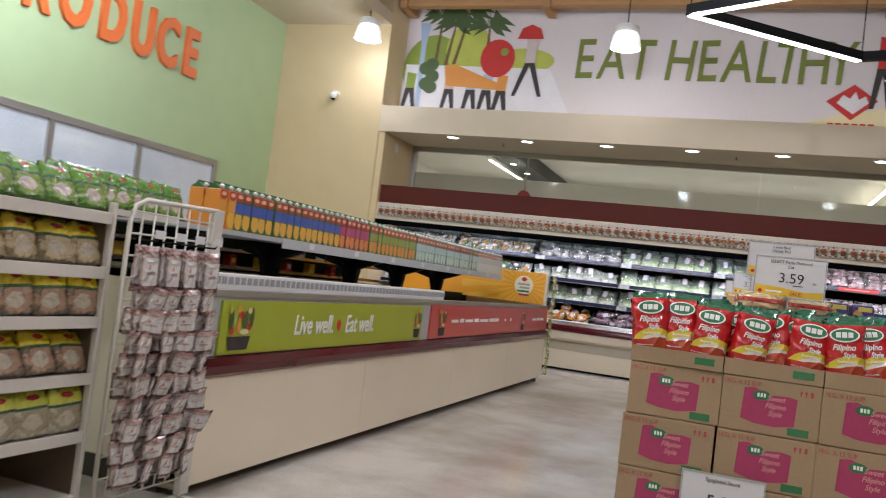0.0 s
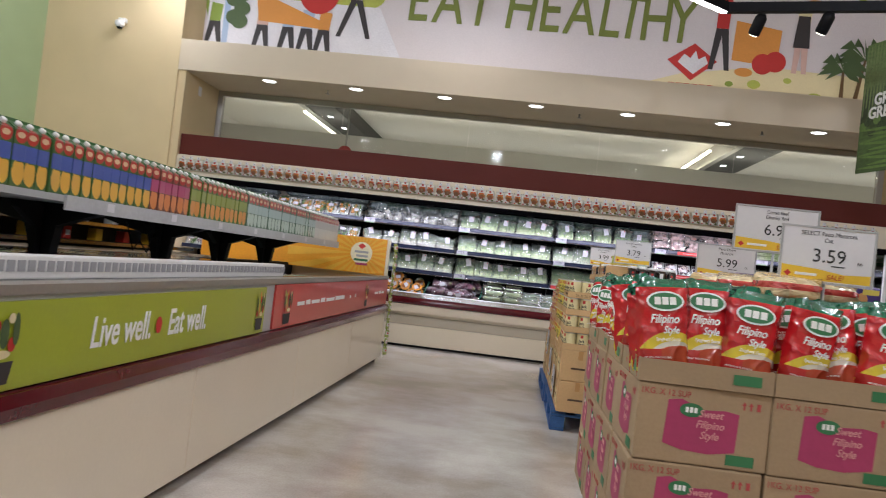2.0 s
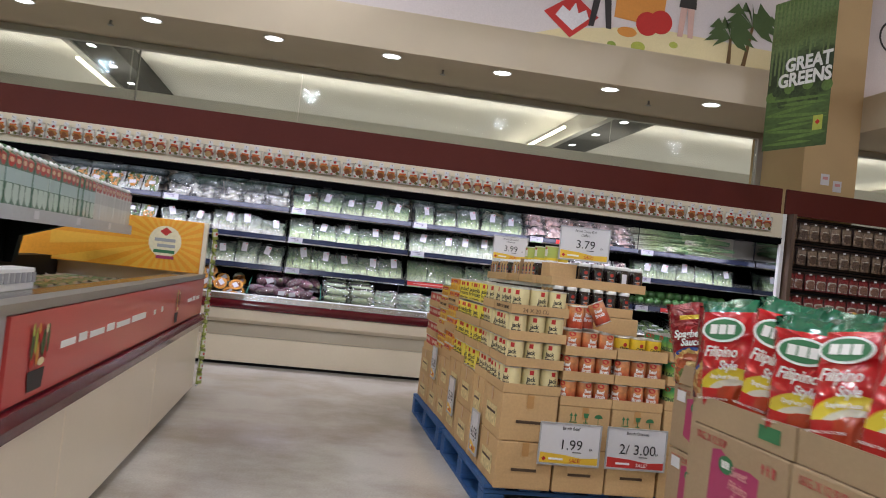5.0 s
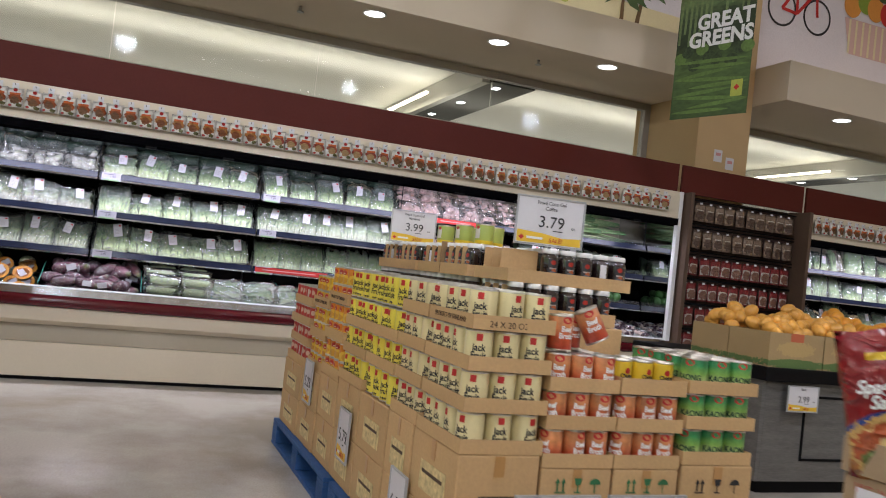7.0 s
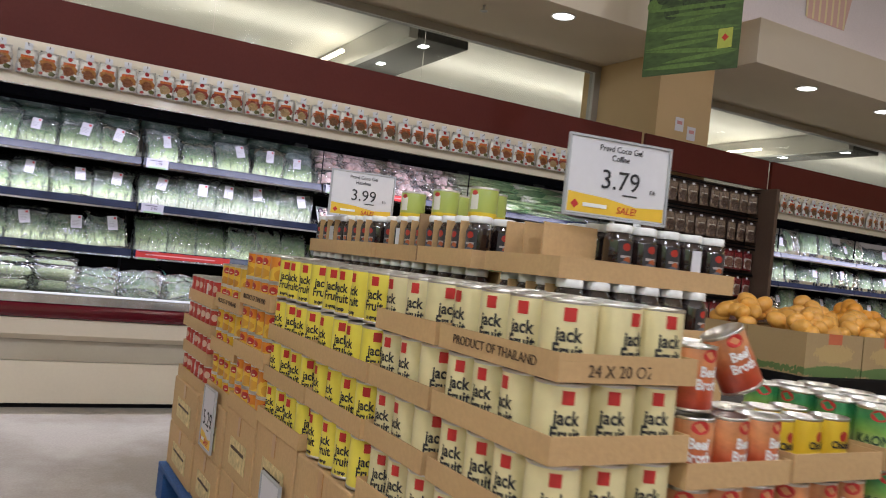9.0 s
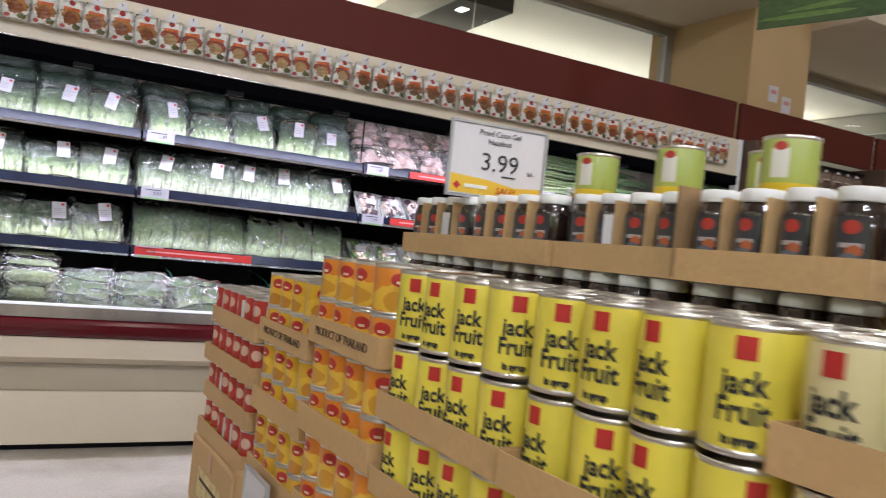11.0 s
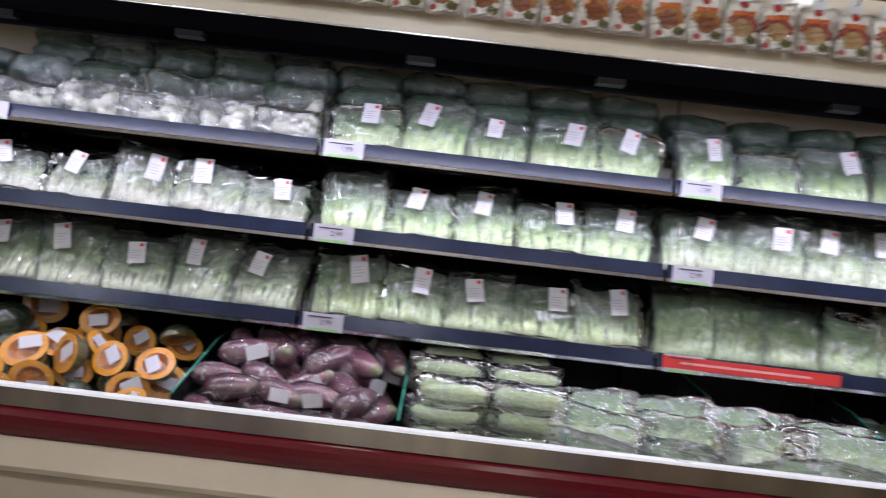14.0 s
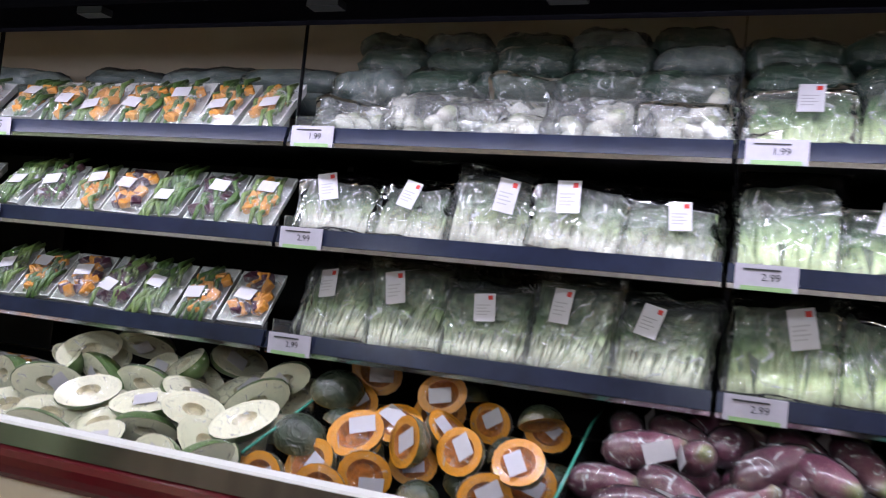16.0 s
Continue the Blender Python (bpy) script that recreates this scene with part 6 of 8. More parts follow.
frz("bottom_return", [(-0.004, 0.05), (-0.06, 0.03), (-0.138, 0.03), (-0.138, 0.05)], CASE_CREAM_DARK, label="folded lower edge in darker cream")
frz("bumper", [(0.0, 0.5), (0.028, 0.515), (0.034, 0.55), (0.022, 0.585), (-0.05, 0.585), (-0.05, 0.502)], MAROON, label="maroon rubber bumper")
frz("upper_body", [(-0.012, 0.587), (-0.012, 0.842), (-0.07, 0.842), (-0.07, 0.587)], GREY_PLASTIC)
frz("top_rail", [(0.0, 0.844), (0.0, 0.872), (-0.07, 0.872), (-0.07, 0.844)], ALU)
frz("far_body", [(-2.2, 0.102), (-2.2, 0.87), (-2.12, 0.87), (-2.12, 0.102)], CASE_CREAM)
for a, b in ((0.0, 0.05), (LEN - 0.05, LEN)):
    part("end_wall", a_box((-2.118, a, 0.102), (-0.075, b, 0.87)), CASE_CREAM, fz)
frz("well_floor", [(-0.075, 0.104), (-2.118, 0.104), (-2.118, 0.3), (-0.075, 0.3)], WHITE_PLASTIC, 0.06, LEN - 0.06)
frz("spine", [(-1.0, 0.302), (-1.0, 0.9), (-1.12, 0.9), (-1.12, 0.302)], BLACK, 0.06, LEN - 0.06)
gr = part("vent_strip", a_box((-0.28, 0.06, 0.86), (-0.2, 3.4, 0.935), 0.005), WHITE_PLASTIC, fz, "white slotted vent strip")
slot_me = mesh_of("slot", a_box((-0.1995, 0.0, 0.885), (-0.1965, 0.036, 0.92)), GREY_INK)
for k in range(64):
    piece("slot", slot_me, gr, Matrix.Translation((0, 0.09 + k * 0.052, 0)))
part("glass_lid", a_box((-0.98, 0.06, 0.905), (-0.3, 3.4, 0.915)), ACRYL, fz)
frz("inner_ledge", [(-0.08, 0.845), (-0.08, 0.86), (-0.2, 0.86), (-0.2, 0.845)], STEEL, 0.06, LEN - 0.06)
# sign boards: stepped green and red panels
G_SIGN = mat("lime_sign", (0.34, 0.40, 0.025), 0.35, var=0.05, bump=0.03, coat=0.3)
R_SIGN = mat("red_sign", (0.52, 0.05, 0.045), 0.35, var=0.05, bump=0.03, coat=0.3)
sg = part("sign_board", a_box((-0.012, 0.1, 0.592), (0.0, 2.45, 0.828)), G_SIGN, fz, "lime green printed sign board")
sr = part("sign_board", a_box((-0.012, 2.62, 0.592), (0.0, LEN - 0.03, 0.838)), R_SIGN, fz, "red printed sign board")
FACE_E = pose(0, 0, 0, 90, 0, 90)
piece("lettering", text_mesh("Live well.", 0.14, WHITE_INK, 0.001, 0.15, 0.002, squeeze=0.8), sg, Matrix.Translation((0.002, 0.92, 0.71)) @ FACE_E)
piece("lettering", text_mesh("Eat well.", 0.14, WHITE_INK, 0.001, 0.15, 0.002, squeeze=0.8), sg, Matrix.Translation((0.002, 1.46, 0.71)) @ FACE_E)
for k, (y0_, w_) in enumerate(((3.08, 0.16), (3.28, 0.1), (3.42, 0.2), (3.66, 0.12), (3.82, 0.24), (4.1, 0.3), (4.6, 0.05), (4.8, 0.05), (5.72, 0.18), (5.94, 0.12), (6.1, 0.14))):
    part("script_bar", a_box((0.0005, y0_, 0.705), (0.0018, y0_ + w_, 0.728 + 0.006 * (k % 2))), WHITE_INK, sr)


def side_patch(name, pts, material, parent, x=0.003):
    bm = bm_new()
    bm.faces.new([bm.verts.new((x, y, z)) for y, z in pts])
    return part(name, bm, material, parent)


def veg_print(parent, y0, s):
    """A printed bunch of vegetables: overlapping leaf, root and bowl shapes."""
    side_patch("bowl_print", [(y0 - 0.06 * s, 0.61), (y0 + 0.06 * s, 0.61), (y0 + 0.075 * s, 0.67), (y0 - 0.075 * s, 0.67)], M_BLACK, parent)
    for k, (dy, dz, ry, rz, c) in enumerate(((-0.05, 0.695, 0.016, 0.018, M_RED), (0.03, 0.69, 0.03, 0.012, M_CREAM), (-0.01, 0.715, 0.012, 0.035, M_ORANGE), (0.06, 0.715, 0.014, 0.02, M_RED), (-0.06, 0.745, 0.012, 0.045, M_DKGREEN), (-0.035, 0.755, 0.01, 0.04, M_LIME), (0.03, 0.745, 0.016, 0.04, M_DKGREEN), (0.07, 0.755, 0.012, 0.045, M_DKGREEN), (0.0, 0.765, 0.014, 0.018, M_RED), (0.05, 0.785, 0.012, 0.014, M_CREAM), (-0.02, 0.79, 0.012, 0.016, M_ORANGE), (-0.07, 0.79, 0.01, 0.02, M_LIME))):
        side_patch("leaf_print", [(y0 + dy * s + ry * s * math.cos(a * 0.524), dz + rz * math.sin(a * 0.524)) for a in range(12)], c, parent, 0.0035 + 0.0004 * k)


veg_print(sg, 0.24, 1.2)
veg_print(sg, 2.36, 0.75)
veg_print(sr, 2.86, 1.0)
veg_print(sr, 5.3, 0.8)
side_patch("red_dot", [(1.19 + 0.025 * math.cos(a * 0.524), 0.71 + 0.032 * math.sin(a * 0.524)) for a in range(12)], M_RED, sg)
# frozen goods below the rails
ICE = [mesh_of("frozen_pack", pillow(0.2, 0.05, 0.26, 140 + k, 7, 6, 0.01), printed("frozen_pack_%d" % k, c, [("food", 0.5, 0.5, 0.3, 0.3, (0.7, 0.7, 0.7)), ("box", 0.5, 0.8, 0.3, 0.1, (0.1, 0.3, 0.15))], 0.3, 0.5, 0.6, 30)) for k, c in enumerate(((0.5, 0.55, 0.55), (0.25, 0.42, 0.3), (0.6, 0.55, 0.5)))]
blk = thing("freezer_load", pose(FX - 0.55, FY0 + 3.5, 0.3), "packs stacked low inside the freezer well", "frozen goods")
part("stack", a_box((-0.42, 0.0, 0.0), (0.42, 2.8, 0.44), 0.02), CARD_LIGHT, blk)
for i in range(12):
    for k in range(4):
        p = tagged(new("frozen_pack", ICE[(i * 3 + k) % 3]), "frosted plastic pack in the freezer", "frozen pack", "frozen packs")
        p.matrix_basis = pose(FX - 0.22 - k * 0.2, FY0 + 3.65 + i * 0.225, 0.742, 0, 0, RNG.uniform(-10, 10))
# end poster
pos_ = thing("end_poster", pose(-2.06, 9.06, 0.875), "orange sunburst poster board standing on the freezer end", "poster")
ORANGE_B = mat("poster_orange", (0.80, 0.33, 0.02), 0.4, scale=1.5, var=0.12, bump=0.03, coat=0.2)
part("board", a_box((-1.9, 0.0, 0.0), (0.0, 0.03, 0.36), 0.003), ORANGE_B, pos_)
rays = bm_new()
for k in range(26):
    a0, a1 = math.radians(k * 360 / 26), math.radians(k * 360 / 26 + 7)
    cx, cz = -0.25, 0.2

    def edge_pt(a):
        dx, dz = math.cos(a), math.sin(a)
        t = min([q for q in ((0.245 / dx if dx > 0 else 1e9), (-0.75 / dx if dx < 0 else 1e9), (0.155 / dz if dz > 0 else 1e9), (-0.195 / dz if dz < 0 else 1e9))])
        return (cx + dx * t, cz + dz * t)
    poly_patch(rays, [(cx, cz), edge_pt(a0), edge_pt(a1)], -0.002)
part("sunburst", rays, mat("poster_gold", (0.80, 0.42, 0.045), 0.4, var=0.08, bump=0.02, coat=0.2), pos_)
part("sun_disc", disc_patch(bm_new(), -0.25, 0.2, 0.11, 0.11, 24, -0.003), mat("poster_pale", (0.80, 0.72, 0.50), 0.5, bump=0), pos_)
part("red_diamond", poly_patch(bm_new(), [(-0.29, 0.27), (-0.25, 0.24), (-0.21, 0.27), (-0.25, 0.3)], -0.004), M_RED, pos_)
for k, c in enumerate((GREY_INK, GREY_INK, GREEN_INK, MAGENTA)):
    part("print_bar", a_box((-0.32 + 0.02 * (k % 2), -0.0045, 0.2 - k * 0.04), (-0.18, -0.0035, 0.222 - k * 0.04)), c, pos_)
part("side_trim", a_box((0.002, -0.01, 0.0), (0.03, 0.05, 0.36)), CASE_CREAM, pos_)
# snack strip hanging at the end corner
gl = thing("hanging_strip_display", pose(-2.02, 9.31, 0.05), "narrow strip of small foil packs hanging at the freezer corner", "clip strip")
part("strip", a_box((-0.004, 0.0, 0.0), (0.004, 0.03, 1.16)), WHITE_PLASTIC, gl)
FOIL = mesh_of("foil_pack", pillow(0.06, 0.085, 0.03, 150, 5, 5, 0.006), printed("foil_pack", (0.30, 0.36, 0.08), [("box", 0.5, 0.5, 0.4, 0.2, (0.62, 0.6, 0.5)), ("oval", 0.5, 0.5, 0.2, 0.12, (0.5, 0.06, 0.04))], 0.2, 0.6, 0.8, 40))
for k in range(13):
    piece("foil_pack", FOIL, gl, pose(0.015, 0.0, 0.02 + k * 0.088, 0, RNG.uniform(-12, 12), 70 + RNG.uniform(-25, 25)))
# foot at the end
part("foot", lathe(bm_new(), [(0.03, 0.0), (0.03, 0.02), (0.018, 0.03), (0.018, 0.08)], 12, (-0.06, LEN - 0.1, 0.0)), STEEL, fz)

# overhead shelf on black brackets
os_ = thing("overhead_shelf", pose(-2.46, 3.0, 0), "grey steel shelf on black brackets above the freezer", "shelf")
part("deck", a_box((-0.62, 0.0, 1.125), (0.0, 5.62, 1.15)), GREY_PLASTIC, os_)
part("price_rail", a_box((0.002, 1.0, 1.095), (0.012, 5.62, 1.152)), mat("pale_price_rail", (0.45, 0.46, 0.47), 0.35, bump=0.03), os_)
for k, y in enumerate((0.3, 1.33, 2.45, 3.33, 4.3)):
    part("bracket", prism(bm_new(), [(-0.3, 0.9), (-0.22, 0.9), (-0.2, 1.03), (-0.02, 1.095), (-0.02, 1.123), (-0.6, 1.123), (-0.6, 1.095), (-0.34, 1.03)], y - 0.03, y + 0.03, "y"), BLACK, os_)
    part("gusset", prism(bm_new(), [(y - 0.22, 1.12), (y + 0.22, 1.12), (y + 0.2, 1.09), (y + 0.07, 1.02), (y + 0.06, 0.9), (y - 0.06, 0.9), (y - 0.07, 1.02), (y - 0.2, 1.09)], -0.29, -0.26, "x"), BLACK, os_)
for k in range(7):
    part("rail_label", a_box((0.0125, 1.3 + k * 0.62, 1.11), (0.0135, 1.36 + k * 0.62, 1.145)), PAPER, os_)
part("cable", tube(bm_new(), [(-0.2, 1.9, 1.08), (-0.18, 1.95, 0.95), (-0.2, 2.05, 1.0), (-0.18, 2.1, 0.94), (-0.2, 2.2, 1.06)], 0.004, 5), BLACK, os_)
# far row of shelving behind the freezer
fs = thing("far_shelf", pose(-4.5, 2.6, 0), "black refrigerated shelf row behind the freezer", "shelving")
part("back_panel", a_box((-0.05, 0.0, 0.0), (0.0, 6.6, 1.25)), BLACK, fs)
for z in (0.75, 0.9, 1.05, 1.22):
    part("shelf", a_box((0.002, 0.0, z), (0.4, 6.6, z + 0.02)), BLACK, fs)
    part("shelf_edge", a_box((0.402, 0.0, z - 0.005), (0.408, 6.6, z + 0.022)), STEEL, fs)
for i in range(26):
    b = tagged(new("boxed_goods"), "small packaged goods on the far black shelf", "package", "packages on the far shelf")
    b.matrix_basis = pose(-4.3, 2.8 + i * 0.24, (0.922, 1.072)[i % 2])
    part("carton", a_box((-0.04, -0.05, 0.0), (0.04, 0.05, 0.1), 0.004), (YELLOW_INK, WHITE_INK, M_RED, GREY_INK)[i % 4], b)
    part("print_panel", a_box((0.041, -0.03, 0.03), (0.042, 0.03, 0.07)), (WHITE_INK, M_RED, YELLOW_INK)[i % 3], b)

# juice cartons on the overhead shelf
JUICE = {}


def juice_kind(tag, base, band, fruit):
    m_ = printed("juice_" + tag, base, [("box", 0.5, 0.5, 0.5, 0.12, band), ("food", 0.5, 0.2, 0.42, 0.2, fruit), ("box", 0.5, 0.93, 0.5, 0.08, (0.03, 0.12, 0.03)), ("oval", 0.5, 0.76, 0.46, 0.12, (0.45, 0.03, 0.02)), ("oval", 0.5, 0.76, 0.3, 0.045, (0.7, 0.5, 0.3))], 0.35, 0.3, 0.1, 30, axes=(1, 2))
    bm = a_box((-0.045, -0.0345, 0.0), (0.045, 0.0345, 0.195), 0.003)
    prism(bm, [(-0.044, 0.196), (0.044, 0.196), (0.004, 0.222), (0.004, 0.232), (-0.004, 0.232), (-0.004, 0.222)], -0.034, 0.034, "y")
    JUICE[tag] = mesh_of("carton", bm, m_)


juice_kind("orange", (0.62, 0.22, 0.03), (0.66, 0.30, 0.05), (0.75, 0.42, 0.05))
juice_kind("blue", (0.05, 0.12, 0.03), (0.06, 0.10, 0.36), (0.72, 0.40, 0.06))
juice_kind("red", (0.16, 0.05, 0.03), (0.42, 0.06, 0.16), (0.66, 0.22, 0.06))
juice_kind("green", (0.07, 0.16, 0.03), (0.24, 0.30, 0.06), (0.66, 0.26, 0.04))
juice_kind("pale", (0.10, 0.18, 0.12), (0.40, 0.52, 0.50), (0.50, 0.60, 0.52))
juice_kind("white", (0.60, 0.60, 0.56), (0.5, 0.5, 0.48), (0.62, 0.62, 0.58))
JCAP = mesh_of("cap", lathe(bm_new(), [(0.012, 0.0), (0.012, 0.014), (0.01, 0.016)], 10), WHITE_PLASTIC)
y = 3.42
while y < 8.6:
    tag = "orange" if y < 3.52 else "blue" if y < 4.7 else "red" if y < 5.13 else "green" if y < 6.05 else "pale" if y < 7.75 else "white"
    for c in range(2):
        t = thing("juice_carton", pose(-2.515 - c * 0.1 + RNG.uniform(-0.004, 0.004), y, 1.1502, 0, 0, RNG.uniform(-4, 4)), {"orange": "orange printed juice carton on the steel shelf", "blue": "juice carton with blue band and orange fruit print", "red": "juice carton with pink band and fruit print", "green": "green juice carton with carrot-orange fruit print", "pale": "pale green and white printed juice carton", "white": "white printed juice carton on the steel shelf"}[tag], "juice carton", "juice cartons on the overhead shelf")
        piece("carton", JUICE[tag], t)
        piece("cap", JCAP, t, pose(0.022, 0, 0.208, 0, 40, 0))
    y += 0.074

# ---- gondola of snack bags and the wire rack ----
gd = thing("snack_gondola", pose(-2.1, 0.6, 0), "beige steel gondola shelf with rows of snack bags", "gondola")
part("back_panel", a_box((-0.52, 0.0, 0.0), (-0.47, 1.68, 1.24)), mat("dark_peg_and_gap_shade", (0.10, 0.07, 0.045), 0.6, bump=0.1), gd)
part("base", a_box((-0.465, 0.0, 0.0), (0.0, 1.68, 0.12), 0.005), SHELF_BEIGE, gd)
# end frame darkened to put in the shaded gaps beside the bags
part("end_frame", a_box((-0.465, 1.682, 0.0), (-0.03, 1.70, 1.14)), mat("dark_peg_and_gap_shade", (0.10, 0.07, 0.045), 0.6, bump=0.1), gd)
part("front_post", a_box((-0.028, 1.682, 0.0), (0.0, 1.70, 1.16), 0.003), SHELF_BEIGE, gd)
SHZ = (1.08, 0.885, 0.71, 0.51, 0.305)
for z in SHZ:
    part("shelf", a_box((-0.465, 0.0, z + 0.022), (-0.008, 1.68, z + 0.036)), SHELF_BEIGE, gd)
    part("shelf_lip", a_box((-0.006, 0.0, z), (0.0, 1.68, z + 0.042), 0.002), SHELF_BEIGE, gd)
SNACK = [printed("snack_bag_%d" % k, c0, [("box", 0.5, 0.82, 0.5, 0.2, c1), ("oval", 0.5, 0.8, 0.16, 0.06, (0.45, 0.04, 0.03)), ("food", 0.5, 0.32, 0.44, 0.28, c2), ("food", 0.4, 0.3, 0.22, 0.16, (0.5, 0.44, 0.34)), ("box", 0.5, 0.58, 0.5, 0.03, (0.05, 0.12, 0.04))], 0.22, 0.4, 0.9, 40) for k, (c0, c1, c2) in enumerate((((0.27, 0.21, 0.12), (0.72, 0.54, 0.02), (0.46, 0.36, 0.22)), ((0.20, 0.15, 0.10), (0.72, 0.56, 0.02), (0.38, 0.24, 0.16)), ((0.50, 0.46, 0.34), (0.60, 0.60, 0.08), (0.36, 0.31, 0.21)), ((0.08, 0.20, 0.02), (0.10, 0.26, 0.02), (0.16, 0.26, 0.04))))]
SNACK_ME = [mesh_of("bag", pillow(0.15, 0.155, 0.05, 160 + k, 8, 8, 0.008), SNACK[k // 2]) for k in range(8)]
for lv, (z, kk, tilt) in enumerate(((1.118, 3, -30), (0.923, 0, -22), (0.748, 1, -12), (0.548, 1, -30), (0.343, 2, -12))):
    for r_ in range(3):
        for i in range(12):
            o = tagged(new("snack_bag", SNACK_ME[kk * 2 + (i + r_) % 2]), {0: "yellow-topped clear bag of dried snacks leaning on the shelf", 1: "yellow-topped bag of dried fish leaning on the shelf", 2: "pale printed snack bag standing on the shelf", 3: "green printed snack bag lying on the top shelf"}[kk], "snack bag", "snack bags on the gondola")
            o.matrix_basis = pose(-2.135 - r_ * 0.07, 0.72 + i * 0.137, z + (0.015 if tilt < -30 else 0.004) + r_ * 0.004, 0, 0, 90) @ pose(0, 0, 0, tilt + RNG.uniform(-6, 6), RNG.uniform(-4, 4), RNG.uniform(-8, 8))
# green packs leaning beside them on the freezer shelf
for i in range(9):
    o = tagged(new("snack_bag", SNACK_ME[6 + i % 2]), "green printed snack pack standing on the shelf end", "snack bag", "green packs")
    o.matrix_basis = pose(-2.5, 2.42 + i * 0.085, 1.16, 0, 0, 90) @ pose(0, 0, 0, -14, 0, RNG.uniform(-20, 20))
ge = thing("shelf_extension", pose(-2.1, 2.32, 0), "narrow beige steel shelf carrying green packs", "shelf")
part("deck", a_box((-0.5, 0.0, 1.13), (-0.3, 0.68, 1.155)), SHELF_BEIGE, ge)
part("support", a_box((-0.5, 0.3, 0.0), (-0.45, 0.36, 1.129)), SHELF_BEIGE, ge)
rk = thing("wire_rack", pose(-2.04, 2.3, 0), "white wire rack with strips of hanging sachets", "wire rack")
WIRE = mat("white_wire", (0.66, 0.63, 0.56), 0.4, var=0.05, bump=0.03)
part("outer_frame", tube(bm_new(), [(0, 0.0, 0.03), (0, 0.0, 1.1), (0, 0.02, 1.16), (0, 0.07, 1.185), (0, 0.5, 1.195)], 0.009, 8), WIRE, rk)
part("end_post", a_box((-0.02, 0.47, 0.03), (0.012, 0.53, 1.2), 0.004), SHELF_BEIGE, rk)
part("foot_bar", tube(bm_new(), [(0.12, 0.0, 0.014), (-0.02, 0.0, 0.014), (-0.02, 0.5, 0.014), (0.12, 0.5, 0.014)], 0.013, 8), WIRE, rk)
for k in range(14):
    part("cross_wire", tube(bm_new(), [(0, 0.0, 0.1 + k * 0.08), (0, 0.47, 0.1 + k * 0.08)], 0.004, 5), WIRE, rk)
for k in range(7):
    part("upright_wire", tube(bm_new(), [(0, 0.06 + k * 0.065, 0.1), (0, 0.06 + k * 0.065, 1.18)], 0.0035, 5), WIRE, rk)
SACH = printed("sachet_print", (0.40, 0.30, 0.26), [("box", 0.52, 0.42, 0.42, 0.32, (0.62, 0.58, 0.56)), ("box", 0.5, 0.9, 0.5, 0.06, (0.3, 0.16, 0.14)), ("box", 0.5, 0.12, 0.5, 0.05, (0.16, 0.08, 0.07)), ("box", 0.5, 0.42, 0.22, 0.03, (0.4, 0.3, 0.28)), ("oval", 0.4, 0.55, 0.06, 0.06, (0.5, 0.2, 0.2))], 0.25, 0.6, 1.0, 30)
SACH_ME = [mesh_of("sachet", pillow(0.094, 0.1, 0.016, 180 + k, 6, 6, 0.005), SACH) for k in range(3)]
SACH_TOP = mesh_of("sachet", pillow(0.085, 0.17, 0.016, 190, 6, 8, 0.004), SACH)
for c in range(4):
    st = thing("sachet_strip", pose(-2.0, 2.37 + c * 0.115, 1.02, 0, 0, 90 + RNG.uniform(-8, 8)), "hanging strip of pale printed sachets on the wire rack", "sachet strip", "sachet strips")
    part("hook", tube(bm_new(), [(0, 0.045, 0.02), (0, -0.03, 0.02), (0, -0.04, 0.035)], 0.004, 5), BLACK, st)
    part("label_holder", a_box((-0.025, -0.045, 0.03), (0.025, -0.04, 0.06)), PAPER, st)
    for d in range(3):
        piece("sachet", SACH_TOP, st, pose(RNG.uniform(-0.012, 0.012), 0.02 - d * 0.022, -0.17, RNG.uniform(-4, 4), RNG.uniform(-5, 5), RNG.uniform(-8, 8)))
        for k in range(9):
            piece("sachet", SACH_ME[(k + d) % 3], st, pose(RNG.uniform(-0.02, 0.02), 0.022 - d * 0.024 + RNG.uniform(-0.008, 0.008), -0.245 - k * 0.078, RNG.uniform(0, 24), RNG.uniform(-9, 9), RNG.uniform(-32, 32)))

# ---- pallets ----


def pallet(x0, y0, x1, y1, h):
    p = thing("pallet", pose(x0, y0, 0), "blue painted wooden pallet on the floor", "pallet", "blue pallets")
    w, d = x1 - x0, y1 - y0
    for k in range(3):
        for q in range(3):
            part("block", a_box(((w - 0.1) * k / 2, (d - 0.12) * q / 2, 0.02), ((w - 0.1) * k / 2 + 0.1, (d - 0.12) * q / 2 + 0.12, h - 0.042), 0.004), BLUE_WOOD, p)
        part("runner", a_box(((w - 0.1) * k / 2, 0, 0.0), ((w - 0.1) * k / 2 + 0.1, d, 0.019), 0.003), BLUE_WOOD, p)
    for q in range(3):
        part("stringer", a_box((0, (d - 0.12) * q / 2, h - 0.04), (w, (d - 0.12) * q / 2 + 0.12, h - 0.022), 0.003), BLUE_WOOD, p)
    n = 7
    for k in range(n):
        part("deck_board", a_box(((w - 0.1) * k / (n - 1), 0, h - 0.02), ((w - 0.1) * k / (n - 1) + 0.1, d, h), 0.003), BLUE_WOOD, p)
    return p


pallet(-0.36, 3.40, 0.72, 4.40, 0.16)
pallet(-0.2, 4.44, 0.72, 5.8, 0.16)
pallet(-0.41, 6.79, 0.68, 7.99, 0.14)
pallet(-0.42, 8.04, 0.68, 9.28, 0.14)


def flat_text(words, size, material, parent, m, **kw):
    return piece("lettering", text_mesh(words, size, material, 0.0004, **kw), parent, m)


